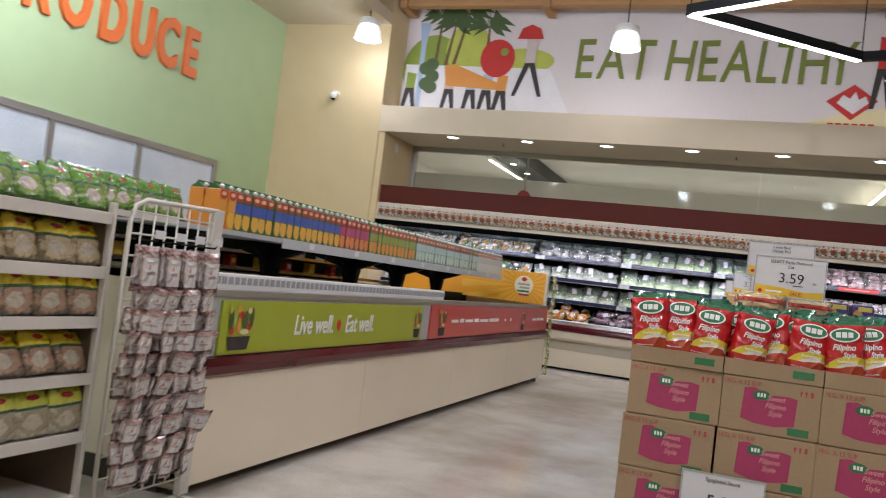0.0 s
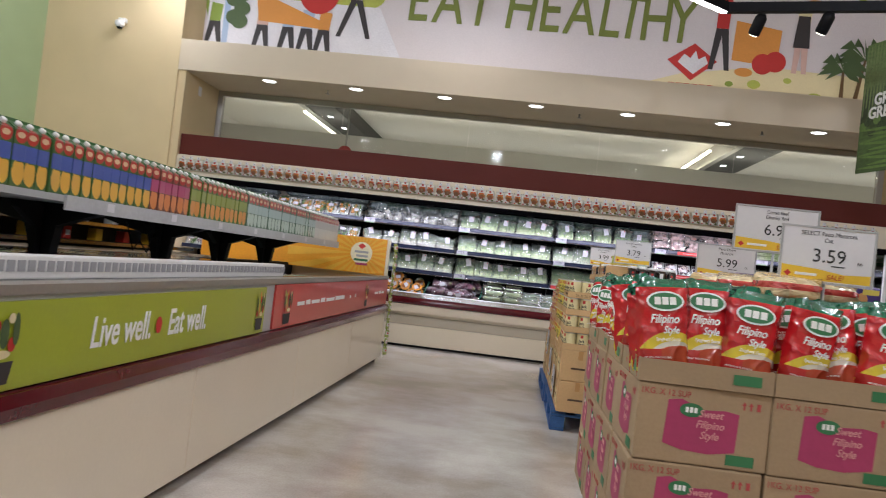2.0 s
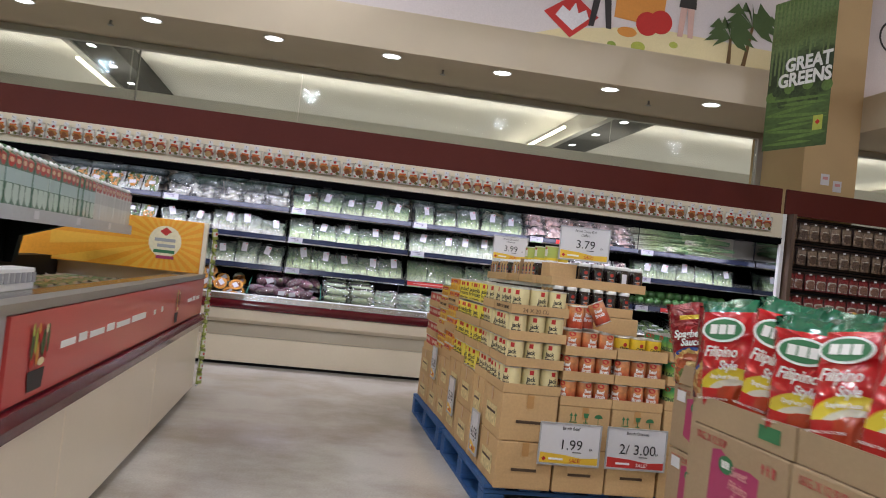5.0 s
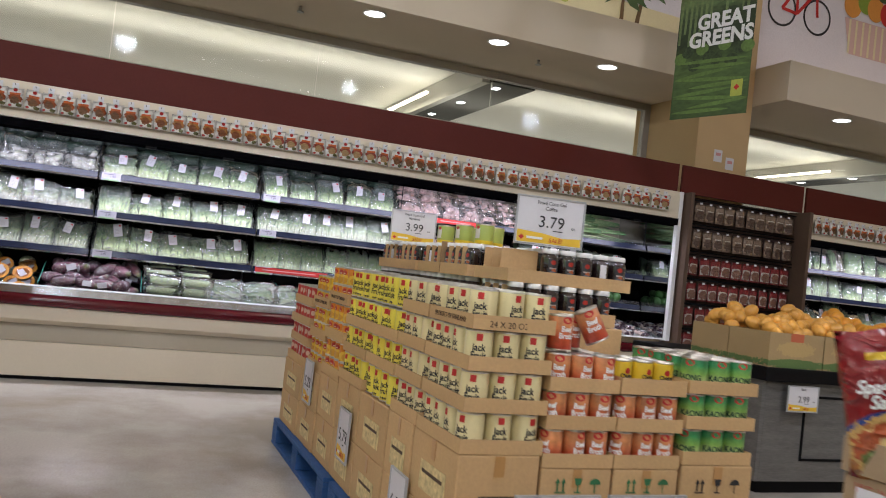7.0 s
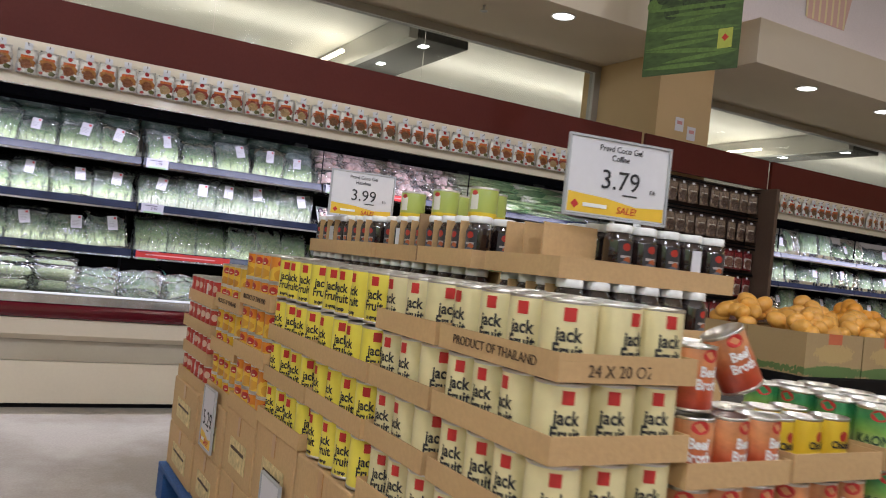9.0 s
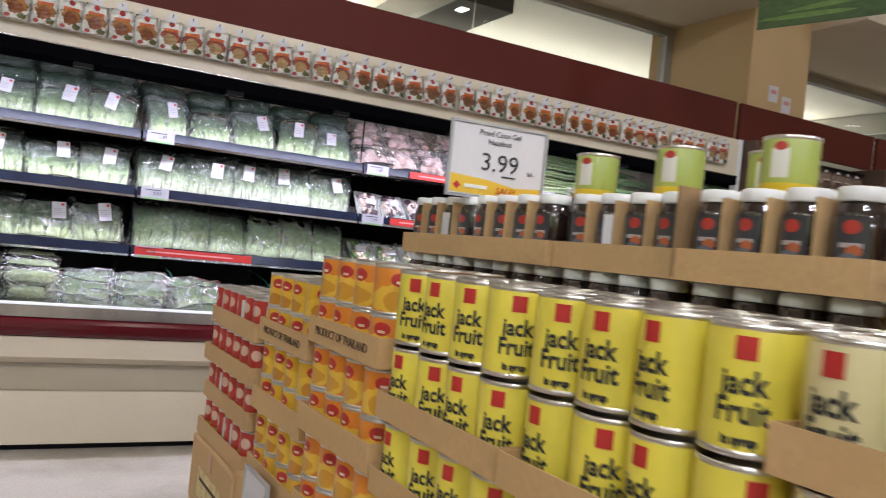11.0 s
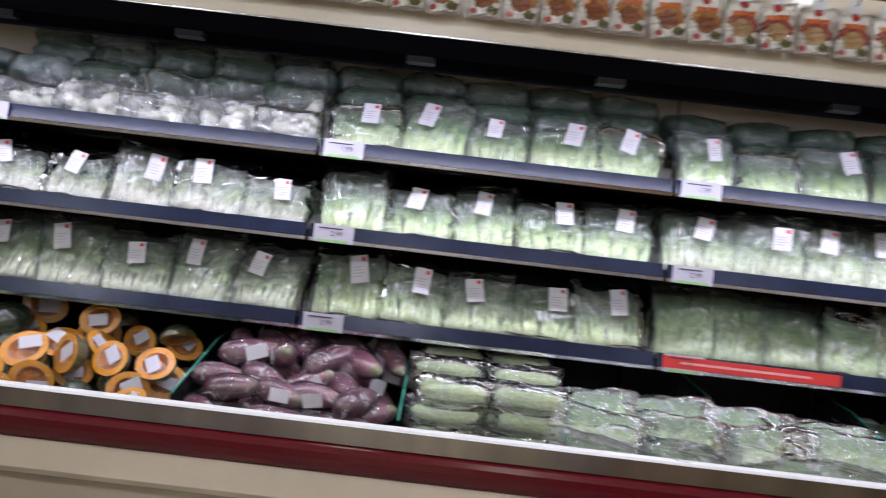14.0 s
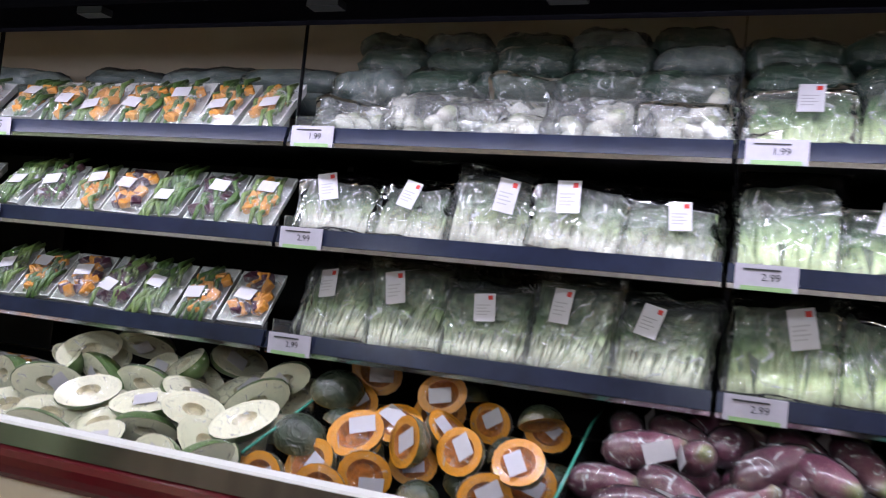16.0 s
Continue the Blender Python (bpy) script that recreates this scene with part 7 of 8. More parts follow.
# ---- sauce cartons: shared carton with its printed parts ----
SW, SD, SH = 0.362, 0.394, 0.213
SAUCE_BOX = mesh_of("carton", a_box((0.002, 0.002, 0.0), (SW - 0.002, SD - 0.002, SH - 0.002), 0.005), CARD_LIGHT)
LABEL_F = bm_new()
poly_patch(LABEL_F, [(0.078, 0.052), (0.13, 0.038), (0.20, 0.034), (0.272, 0.046), (0.276, 0.15), (0.24, 0.156), (0.18, 0.152), (0.12, 0.176), (0.084, 0.17)], 0.0)
LABEL_F = mesh_of("magenta_label", LABEL_F, MAGENTA)
OVAL_F = mesh_of("logo_oval", disc_patch(bm_new(), 0.148, 0.148, 0.032, 0.019, 20, -0.001), GREEN_INK)
OVAL_W = bm_new()
for k in range(3):
    box(OVAL_W, (0.132 + k * 0.0115, -0.0018, 0.141), (0.140 + k * 0.0115, -0.0013, 0.156))
OVAL_W = mesh_of("logo_bar", OVAL_W, WHITE_INK)
SCRIPT = text_mesh("Sweet\nFilipino\nStyle", 0.029, PINK_INK, 0.0003, 0.3, 0.0004, squeeze=0.9)
GREEN_TAG = bm_new()
box(GREEN_TAG, (0.0, -0.0012, 0.0), (0.075, -0.0004, 0.028))
GREEN_TAG = mesh_of("green_tag", GREEN_TAG, GREEN_INK)
TAG_IN = bm_new()
for k in range(7):
    box(TAG_IN, (0.004 + k * 0.01, -0.0018, 0.004), (0.009 + k * 0.01, -0.0014, 0.024))
TAG_IN = mesh_of("tag_bar", TAG_IN, CARD_LIGHT)
ARROWS = bm_new()
for k in range(2):
    box(ARROWS, (k * 0.018 + 0.004, -0.001, 0.0), (k * 0.018 + 0.009, -0.0004, 0.012))
    poly_patch(ARROWS, [(k * 0.018, 0.012), (k * 0.018 + 0.013, 0.012), (k * 0.018 + 0.0065, 0.022)], -0.0007)
box(ARROWS, (0.04, -0.001, 0.0), (0.05, -0.0004, 0.02))
ARROWS = mesh_of("arrow_print", ARROWS, RED_INK)
SLEEVE = mesh_of("barcode", a_box((0.0, -0.0012, 0.0), (0.06, -0.0004, 0.035)), PAPER)


def sauce_faces(t, west, south):
    for side, on in (("s", south), ("w", west)):
        if not on:
            continue
        base = Matrix.Translation((0, 0.0, 0)) if side == "s" else Matrix.Translation((0.0, SD, 0)) @ pose(0, 0, 0, 0, 0, -90)
        face = piece("printed_face", LABEL_F, t, base @ Matrix.Translation((0.0 if side == "s" else 0.02, -0.0008 + 0.002, 0)))
        piece("logo_oval", OVAL_F, face)
        piece("logo_oval", OVAL_W, face)
        piece("lettering", SCRIPT, face, Matrix.Translation((0.2, -0.0012, 0.112)) @ FACE_S)
        g = piece("green_tag", GREEN_TAG, face, Matrix.Translation((0.25, 0, 0.012)))
        piece("arrow_print", ARROWS, face, Matrix.Translation((0.28, 0, 0.165)))
        flat_text("1KG. X 12 SUP", 0.024, RED_INK, face, Matrix.Translation((0.075, -0.0005, 0.188)) @ FACE_S, squeeze=0.9)


UX0, UY0, UZ0 = -0.385, 3.38, 0.16
ROW_X = (0.0, 0.0, 0.0, 0.0, 0.19, 0.32)
for c in range(3):
    for r_ in range(6):
        for lv in range(3):
            if r_ > 3 and c == 2:
                continue
            if 0 < c and 0 < r_ < 4:
                if lv < 2:
                    continue
            t = thing("sauce_carton", pose(UX0 + ROW_X[r_] + c * SW + RNG.uniform(-0.006, 0.006), UY0 + r_ * SD + RNG.uniform(-0.006, 0.006), UZ0 + lv * SH, 0, 0, RNG.uniform(-0.8, 0.8)), "tan cardboard sauce carton with a magenta printed label", "carton", "stacked sauce cartons")
            piece("carton", SAUCE_BOX, t)
            sauce_faces(t, c == 0, r_ == 0)
            if r_ == 5 and c == 0:
                piece("barcode", SLEEVE, t, Matrix.Translation((0.001, 0.36, 0.155)) @ pose(0, 0, 0, 0, 0, -90))
# inner filler cartons under the top layer
for lv in range(2):
    for r_ in range(1, 4):
        t = thing("sauce_carton", pose(UX0 + SW + 0.01, UY0 + r_ * SD, UZ0 + lv * SH), "tan cardboard sauce carton inside the stack", "carton", "stacked sauce cartons")
        piece("carton", SAUCE_BOX, t)
        t = thing("sauce_carton", pose(UX0 + 2 * SW + 0.01, UY0 + r_ * SD, UZ0 + lv * SH), "tan cardboard sauce carton inside the stack", "carton", "stacked sauce cartons")
        piece("carton", SAUCE_BOX, t)

# open display trays on top
ZT = UZ0 + 3 * SH


def tray_bm(w, d, h, t=0.004, dip=0.0):
    """An open tray as one closed shell: outer walls, rim, inner walls, floor."""
    bm = bm_new()

    def ring(e, zs):
        return [bm.verts.new((x, y, z)) for (x, y), z in zip(((e, e), (w - e, e), (w - e, d - e), (e, d - e)), zs)]

    rings = [ring(0, [0] * 4), ring(0, [h] * 4), ring(t, [h] * 4), ring(t, [t] * 4)]
    for a, b in zip(rings, rings[1:]):
        for i in range(4):
            bm.faces.new((a[i], a[(i + 1) % 4], b[(i + 1) % 4], b[i]))
    bm.faces.new(list(reversed(rings[0])))
    bm.faces.new(rings[-1])
    return bm


SAUCE_TRAY = mesh_of("tray", tray_bm(SW - 0.004, SD - 0.004, 0.062), CARD_LIGHT)


def pouch_me(tag, material, k, w=0.146, h=0.28, d=0.075):
    return mesh_of(tag, pillow(w, h, d, 200 + k * 3, 9, 12, 0.007, lean=0.0), material)


RED_POUCH = printed("red_sauce_pouch", (0.52, 0.012, 0.018), [("oval", 0.62, 0.16, 0.62, 0.30, (0.70, 0.55, 0.05)), ("oval", 0.66, 0.13, 0.52, 0.24, (0.66, 0.62, 0.52)), ("food", 0.68, 0.13, 0.36, 0.19, (0.42, 0.05, 0.02)), ("box", 0.22, 0.2, 0.2, 0.09, (0.45, 0.02, 0.02)), ("box", 0.5, 0.95, 0.6, 0.06, (0.01, 0.12, 0.06))], 0.2, 0.7, 1.0, 18)
DARK_POUCH = printed("maroon_sauce_pouch", (0.22, 0.006, 0.01), [("oval", 0.5, 0.2, 0.52, 0.26, (0.02, 0.05, 0.24)), ("oval", 0.5, 0.17, 0.5, 0.245, (0.40, 0.16, 0.05)), ("food", 0.5, 0.2, 0.46, 0.22, (0.58, 0.36, 0.12)), ("food", 0.45, 0.2, 0.36, 0.18, (0.42, 0.09, 0.03)), ("food", 0.6, 0.16, 0.3, 0.14, (0.62, 0.42, 0.18)), ("food", 0.3, 0.12, 0.14, 0.08, (0.12, 0.16, 0.04)), ("box", 0.5, 0.82, 0.2, 0.025, (0.70, 0.46, 0.04))], 0.2, 0.5, 0.8, 40)
RP = [pouch_me("pouch", RED_POUCH, k) for k in range(4)]
DP = [pouch_me("pouch", DARK_POUCH, k + 5, 0.15, 0.272, 0.06) for k in range(3)]
SCRIPT_A = text_mesh("Filipino", 0.034, WHITE_INK, 0.0003, 0.3, 0.0006, squeeze=0.8)
SCRIPT_B = text_mesh("Style", 0.028, WHITE_INK, 0.0003, 0.3, 0.0006, squeeze=0.8)
SCRIPT_C = text_mesh("Spaghetti Sauce", 0.0125, WHITE_INK, 0.0003, 0.2, 0.0002, squeeze=0.85)
SCRIPT_D = text_mesh("NATURALLY HAS LYCOPENE", 0.007, WHITE_INK, 0.0003, squeeze=0.8)
SCRIPT_E = text_mesh("Spaghetti", 0.034, WHITE_INK, 0.0003, 0.3, 0.0008, squeeze=0.85)
SCRIPT_F = text_mesh("Sauce", 0.034, WHITE_INK, 0.0003, 0.3, 0.0008, squeeze=0.85)
LOGO_G = mesh_of("logo_oval", disc_patch(bm_new(), 0, 0, 0.046, 0.024, 24), GREEN_INK)
LOGO_W = mesh_of("logo_rim", disc_patch(bm_new(), 0, 0, 0.052, 0.029, 24), WHITE_INK)
LOGO_B = bm_new()
for q in range(3):
    box(LOGO_B, (-0.03 + q * 0.021, -0.0006, -0.011), (-0.013 + q * 0.021, -0.0002, 0.011))
LOGO_B = mesh_of("logo_bar", LOGO_B, WHITE_INK)


def sauce_pouch(px, py, pz, rz, dark, full=True):
    o = tagged(new("sauce_pouch", RNG.choice(DP if dark else RP)), "glossy dark red sauce pouch standing in a tray" if dark else "glossy red sauce pouch with green top standing in a tray", "sauce pouch", "sauce pouches")
    o.matrix_basis = pose(px, py, pz, RNG.uniform(-15, 5), RNG.uniform(-11, 11), rz) @ Matrix.Diagonal((1, 1, RNG.uniform(0.92, 1.04), 1))
    if not dark:
        rim = piece("logo_rim", LOGO_W, o, pose(0, -0.0345, 0.215, -14, 0, 0))
        piece("logo_oval", LOGO_G, rim, pose(0, -0.0012, 0))
        piece("logo_bar", LOGO_B, rim, pose(0, -0.0022, 0))
        for me, z, dx, dy in ((SCRIPT_A, 0.165, -0.004, -0.041), (SCRIPT_B, 0.135, 0.014, -0.0425), (SCRIPT_C, 0.11, 0.006, -0.0425), (SCRIPT_D, 0.06, -0.022, -0.042))[:4 if full else 2]:
            piece("lettering", me, o, pose(dx, dy, z, 90 - (6 if z > 0.14 else 0), 0, 0))
    else:
        for me, z, dy in ((SCRIPT_E, 0.17, -0.0335), (SCRIPT_F, 0.142, -0.034)):
            piece("lettering", me, o, pose(0, dy, z, 86, 0, 0))
    return o


for c in range(3):
    for r_ in range(6):
        if r_ > 3 and c == 2:
            continue
        t = thing("display_tray", pose(UX0 + ROW_X[r_] + c * SW + 0.002, UY0 + r_ * SD + 0.002, ZT, 0, 0, RNG.uniform(-0.8, 0.8)), "cut open tan cardboard tray holding sauce pouches", "tray", "sauce display trays")
        piece("tray", SAUCE_TRAY, t)
        piece("green_tag", GREEN_TAG, t, Matrix.Translation((0.25, -0.001, 0.018)))
        if c == 0:
            piece("green_tag", GREEN_TAG, t, Matrix.Translation((-0.001, 0.12, 0.018)) @ pose(0, 0, 0, 0, 0, -90))
        dark = r_ >= 4
        for i in range(3):
            for k in range(4):
                if (r_ > 3 and c == 1 and k > 1) or (c == 2 and r_ > 1 and k > 1) or (c == 1 and 0 < r_ < 4 and k > 2):
                    continue
                front = r_ == 0 or (r_ == 1 and RNG.random() < 0.3)
                rz = RNG.uniform(-16, 16) if front else (-52 if dark else -66) + RNG.uniform(-16, 16)
                if not front:
                    px, py = UX0 + ROW_X[r_] + c * SW + 0.055 + k * 0.078, UY0 + r_ * SD + 0.07 + i * 0.125
                else:
                    px, py = UX0 + c * SW + 0.075 + i * 0.106, UY0 + r_ * SD + 0.05 + k * 0.085 + 0.022 * (i % 2)
                sauce_pouch(px, py, ZT + 0.005, rz, dark, (r_ == 0 and k < 2) or (c == 0 and k == 0))
# pasta packs and tins behind the pouches
PASTA = [mesh_of("pasta_bag", pillow(0.2, 0.13, 0.3, 230 + k, 9, 7, 0.012), printed("pasta_bag_%d" % k, (0.62, 0.45, 0.22), [("food", 0.5, 0.5, 0.4, 0.4, (0.66, 0.52, 0.30)), ("box", 0.5, 0.5, 0.5, 0.12, (0.5, 0.05, 0.04))], 0.2, 0.7, 0.9, 24)) for k in range(2)]
for i in range(5):
    o = tagged(new("pasta_bag", PASTA[i % 2]), "clear bag of dry pasta lying on top of the pouches", "pasta bag", "pasta bags")
    o.matrix_basis = pose(0.1 + (i % 2) * 0.2, 3.75 + i * 0.24, ZT + 0.265, 0, 0, RNG.uniform(-30, 30)) @ Matrix.Diagonal((1, 0.9, 0.6, 1))
PURPLE = printed("purple_tin", (0.05, 0.03, 0.16), [("oval", 0.3, 0.4, 0.2, 0.3, (0.5, 0.25, 0.1)), ("box", 0.6, 0.75, 0.3, 0.12, (0.6, 0.5, 0.1))], 0.3, 0.4, 0.05)
PURPLE_ME = mesh_of("tin_body", a_box((-0.05, -0.03, 0), (0.05, 0.03, 0.085), 0.012), PURPLE)
for i in range(5):
    for k in range(2):
        o = thing("square_tin", pose(0.12 + i * 0.11, 4.3 + k * 0.07, ZT + 0.265), "small purple printed tin stacked behind the pouches", "tin", "purple tins")
        piece("tin_body", PURPLE_ME, o)
spc = thing("card_riser", pose(0.06, 4.25, ZT + 0.006), "plain tan cardboard riser between the pouches", "carton")
part("carton", a_box((0, 0, 0), (0.6, 0.2, 0.257), 0.004), CARD_LIGHT, spc)

# ---- price signs ----


def price_sign(x, y, z, w, h, price, lines, rz=0.0, lower="yellow", stem=None, tilt=0.0):
    t = thing("price_sign", pose(x, y, z, tilt, 0, rz), "white printed price card reading " + price, "price sign", "price signs")
    part("card", a_box((-w / 2, 0.0, 0.0), (w / 2, 0.003, h), 0.001), PAPER, t)
    bm = bm_new()
    for lo, hi in (((-w / 2 - 0.006, -0.003, -0.006), (w / 2 + 0.006, 0.006, -0.001)), ((-w / 2 - 0.006, -0.003, h + 0.001), (w / 2 + 0.006, 0.006, h + 0.006)), ((-w / 2 - 0.006, -0.003, -0.001), (-w / 2 - 0.001, 0.006, h + 0.001)), ((w / 2 + 0.001, -0.003, -0.001), (w / 2 + 0.006, 0.006, h + 0.001))):
        box(bm, lo, hi)
    part("clear_holder", bm, GREY_PLASTIC, t)
    flat_text(price, h * 0.36, BLACK_INK, t, Matrix.Translation((0.02 * w, -0.0012, h * 0.48)) @ FACE_S)
    flat_text("EA", h * 0.08, BLACK_INK, t, Matrix.Translation((0.36 * w, -0.0012, h * 0.4)) @ FACE_S)
    for k, ln in enumerate(lines):
        flat_text(ln, h * 0.115, BLACK_INK, t, Matrix.Translation((0, -0.0012, h * (0.9 - 0.12 * k))) @ FACE_S, squeeze=0.9)
    part("price_bar", a_box((0.05 * w, -0.0015, h * 0.30), (0.2 * w, -0.0005, h * 0.32)), BLACK_INK, t)
    band = YELLOW_INK if lower == "yellow" else M_RED
    bm = bm_new()
    poly_patch(bm, [(-w * 0.49, h * 0.02), (w * 0.49, h * 0.02), (w * 0.49, h * 0.2), (w * 0.2, h * 0.17), (-w * 0.1, h * 0.24), (-w * 0.49, h * 0.28)], -0.0008)
    part("colour_band", bm, band, t)
    flat_text("SALE!", h * 0.13, M_RED if lower == "yellow" else WHITE_INK, t, Matrix.Translation((0.1 * w, -0.0022, h * 0.1)) @ FACE_S, shear=0.2)
    part("red_diamond", poly_patch(bm_new(), [(-w * 0.46, h * 0.12), (-w * 0.42, h * 0.06), (-w * 0.38, h * 0.12), (-w * 0.42, h * 0.18)], -0.0018), M_RED, t)
    part("script_bar", a_box((-w * 0.34, -0.0022, h * 0.1), (-w * 0.1, -0.0012, h * 0.15)), WHITE_INK, t)
    if stem:
        part("stem", tube(bm_new(), [(0, 0.008, -stem), (0, 0.008, h * 0.5)], 0.005, 6), GREY_PLASTIC, t)
    return t


price_sign(0.2, 3.72, 1.13, 0.27, 0.165, "3.59", ("SELECT Pasta Macaroni", "Cut"), -2, stem=0.32)
price_sign(0.175, 4.17, 1.235, 0.285, 0.158, "6.99", ("Cornd Beef", "Chunky Rnd"), -2, stem=0.39)
price_sign(0.19, 4.9, 1.13, 0.25, 0.15, "5.99", ("Pasta Elbow", "Macaroni"), -2, stem=0.3)
price_sign(0.085, 7.2, 1.215, 0.25, 0.165, "3.79", ("Prsvd Coco Gel", "Coffee"), -8, stem=0.1)
price_sign(-0.005, 8.42, 1.205, 0.22, 0.15, "3.99", ("Prsvd Coco Gel", "Hazelnut"), -6, stem=0.1)

# ---- tinned fruit stack ----
CAN_R, CAN_H = 0.0425, 0.113


def can_meshes(tag, r, h, label_mat):
    body = lathe(bm_new(), [(r * 0.97, 0.004), (r * 0.985, 0.007), (r * 0.985, h - 0.007), (r * 0.97, h - 0.004)], 24, cap=False)
    rims = lathe(bm_new(), [(0.001, 0.003), (r * 0.9, 0.002), (r * 0.92, 0.0), (r, 0.0), (r, 0.005), (r * 0.965, 0.006), (r * 0.965, h - 0.006), (r, h - 0.005), (r, h), (r * 0.95, h), (r * 0.93, h - 0.007), (0.001, h - 0.007)], 24, cap=False)
    return mesh_of("label_wrap", body, label_mat), mesh_of("tin_rim", rims, TIN)


CREAM_L = mat("cream_can_label", (0.72, 0.63, 0.34), 0.4, var=0.05, bump=0.05, coat=0.3, rand=0.04)
YELLOW_L = mat("yellow_can_label", (0.78, 0.66, 0.08), 0.4, var=0.05, bump=0.05, coat=0.3, rand=0.04)
GOLD_L = printed("gold_can_label", (0.62, 0.36, 0.02), [("food", 0.5, 0.28, 0.55, 0.3, (0.70, 0.44, 0.04)), ("food", 0.45, 0.2, 0.3, 0.2, (0.50, 0.22, 0.02)), ("oval", 0.5, 0.72, 0.2, 0.16, (0.42, 0.02, 0.02)), ("box", 0.5, 0.68, 0.08, 0.03, (0.7, 0.55, 0.4))], 0.35, 0.4, 0.05)
ORNG_L = printed("orange_can_label", (0.66, 0.22, 0.02), [("food", 0.5, 0.3, 0.55, 0.32, (0.74, 0.46, 0.05)), ("food", 0.5, 0.26, 0.34, 0.2, (0.60, 0.30, 0.03)), ("oval", 0.5, 0.74, 0.2, 0.15, (0.42, 0.02, 0.02)), ("box", 0.5, 0.68, 0.08, 0.03, (0.7, 0.55, 0.4))], 0.35, 0.4, 0.05)
RED_L = printed("red_can_label", (0.42, 0.03, 0.02), [("food", 0.5, 0.2, 0.5, 0.16, (0.55, 0.42, 0.05)), ("box", 0.86, 0.55, 0.07, 0.3, (0.62, 0.60, 0.56)), ("oval", 0.4, 0.7, 0.2, 0.14, (0.6, 0.4, 0.3))], 0.35, 0.4, 0.05)
BEEF_L = ramped("beef_can_label", [(0.0, (0.42, 0.04, 0.02)), (0.35, (0.55, 0.09, 0.03)), (0.7, (0.66, 0.26, 0.10)), (1.0, (0.60, 0.26, 0.12))], 2, 0.35, 14, 0.06, coat=0.4, bump=0.05)
KAONG_L = ramped("kaong_can_label", [(0.0, (0.60, 0.64, 0.40)), (0.35, (0.48, 0.60, 0.22)), (0.55, (0.24, 0.46, 0.09)), (0.8, (0.04, 0.28, 0.09)), (1.0, (0.03, 0.20, 0.08))], 2, 0.35, 10, 0.15, coat=0.4, bump=0.05)
CHICK_L = printed("chicken_can_label", (0.70, 0.48, 0.03), [("oval", 0.5, 0.66, 0.13, 0.11, (0.42, 0.02, 0.02)), ("food", 0.5, 0.15, 0.4, 0.14, (0.5, 0.25, 0.08))], 0.35, 0.4, 0.05)
LIME_L = printed("lime_can_label", (0.36, 0.44, 0.10), [("box", 0.5, 0.55, 0.16, 0.26, (0.66, 0.66, 0.6)), ("oval", 0.5, 0.85, 0.12, 0.08, (0.42, 0.02, 0.02)), ("box", 0.5, 0.1, 0.5, 0.1, (0.70, 0.52, 0.03))], 0.35, 0.4, 0.05)

CANS = {"cream": can_meshes("cream", CAN_R, CAN_H, CREAM_L), "yellow": can_meshes("yellow", CAN_R, CAN_H, YELLOW_L), "gold": can_meshes("gold", 0.04, 0.076, GOLD_L), "orange": can_meshes("orange", 0.04, 0.082, ORNG_L), "red": can_meshes("red", 0.036, 0.1, RED_L), "beef": can_meshes("beef", 0.0385, 0.108, BEEF_L), "kaong": can_meshes("kaong", 0.044, 0.108, KAONG_L), "chicken": can_meshes("chicken", 0.038, 0.095, CHICK_L), "lime": can_meshes("lime", 0.041, 0.09, LIME_L)}
CAN_DIM = {"cream": (0.0425, 0.113), "yellow": (0.0425, 0.113), "gold": (0.04, 0.076), "orange": (0.04, 0.082), "red": (0.036, 0.1), "beef": (0.0385, 0.108), "kaong": (0.044, 0.108), "chicken": (0.038, 0.095), "lime": (0.041, 0.09)}
CAN_LABEL = {"cream": "tin of jackfruit with a cream label in a cardboard tray", "yellow": "tin of jackfruit with a yellow label in a cardboard tray", "gold": "small gold labelled tin of fruit with red mark", "orange": "orange labelled tin of fruit with red mark", "red": "red labelled tin in a cardboard tray", "beef": "red and orange tin of beef broth in a tray", "kaong": "green labelled tin of palm fruit in a tray", "chicken": "yellow labelled tin of chicken broth", "lime": "lime green labelled tin on top of the stack"}
RED_SQ = bm_new()
for k in range(4):
    a0, a1 = -0.13 + k * 0.11, -0.02 + k * 0.11
    vs = [RED_SQ.verts.new((math.sin(a) * CAN_R, -math.cos(a) * CAN_R, z)) for a, z in ((a0 - 0.09, 0.082), (a1 - 0.09, 0.082), (a1 - 0.09, 0.102), (a0 - 0.09, 0.102))]
    RED_SQ.faces.new(vs)
RED_SQ = mesh_of("red_square", RED_SQ, M_RED)


def can_text(words, size, z, r, material=BLACK_INK, sq=0.85, bold=0.0008):
    me = wrap(text_mesh(words, size, material, 0.0, 0, bold, squeeze=sq), r)
    me.transform(Matrix.Translation((0, 0, z)))
    return me


JACK = [can_text("jack", 0.029, 0.062, CAN_R), can_text("Fruit", 0.029, 0.038, CAN_R), can_text("in syrup", 0.011, 0.014, CAN_R)]
def joined(meshes):
    bm = bm_new()
    for me in meshes:
        bm.from_mesh(me)
    out = bpy.data.meshes.new("lettering")
    bm.to_mesh(out)
    bm.free()
    out.materials.append(meshes[0].materials[0])
    return out


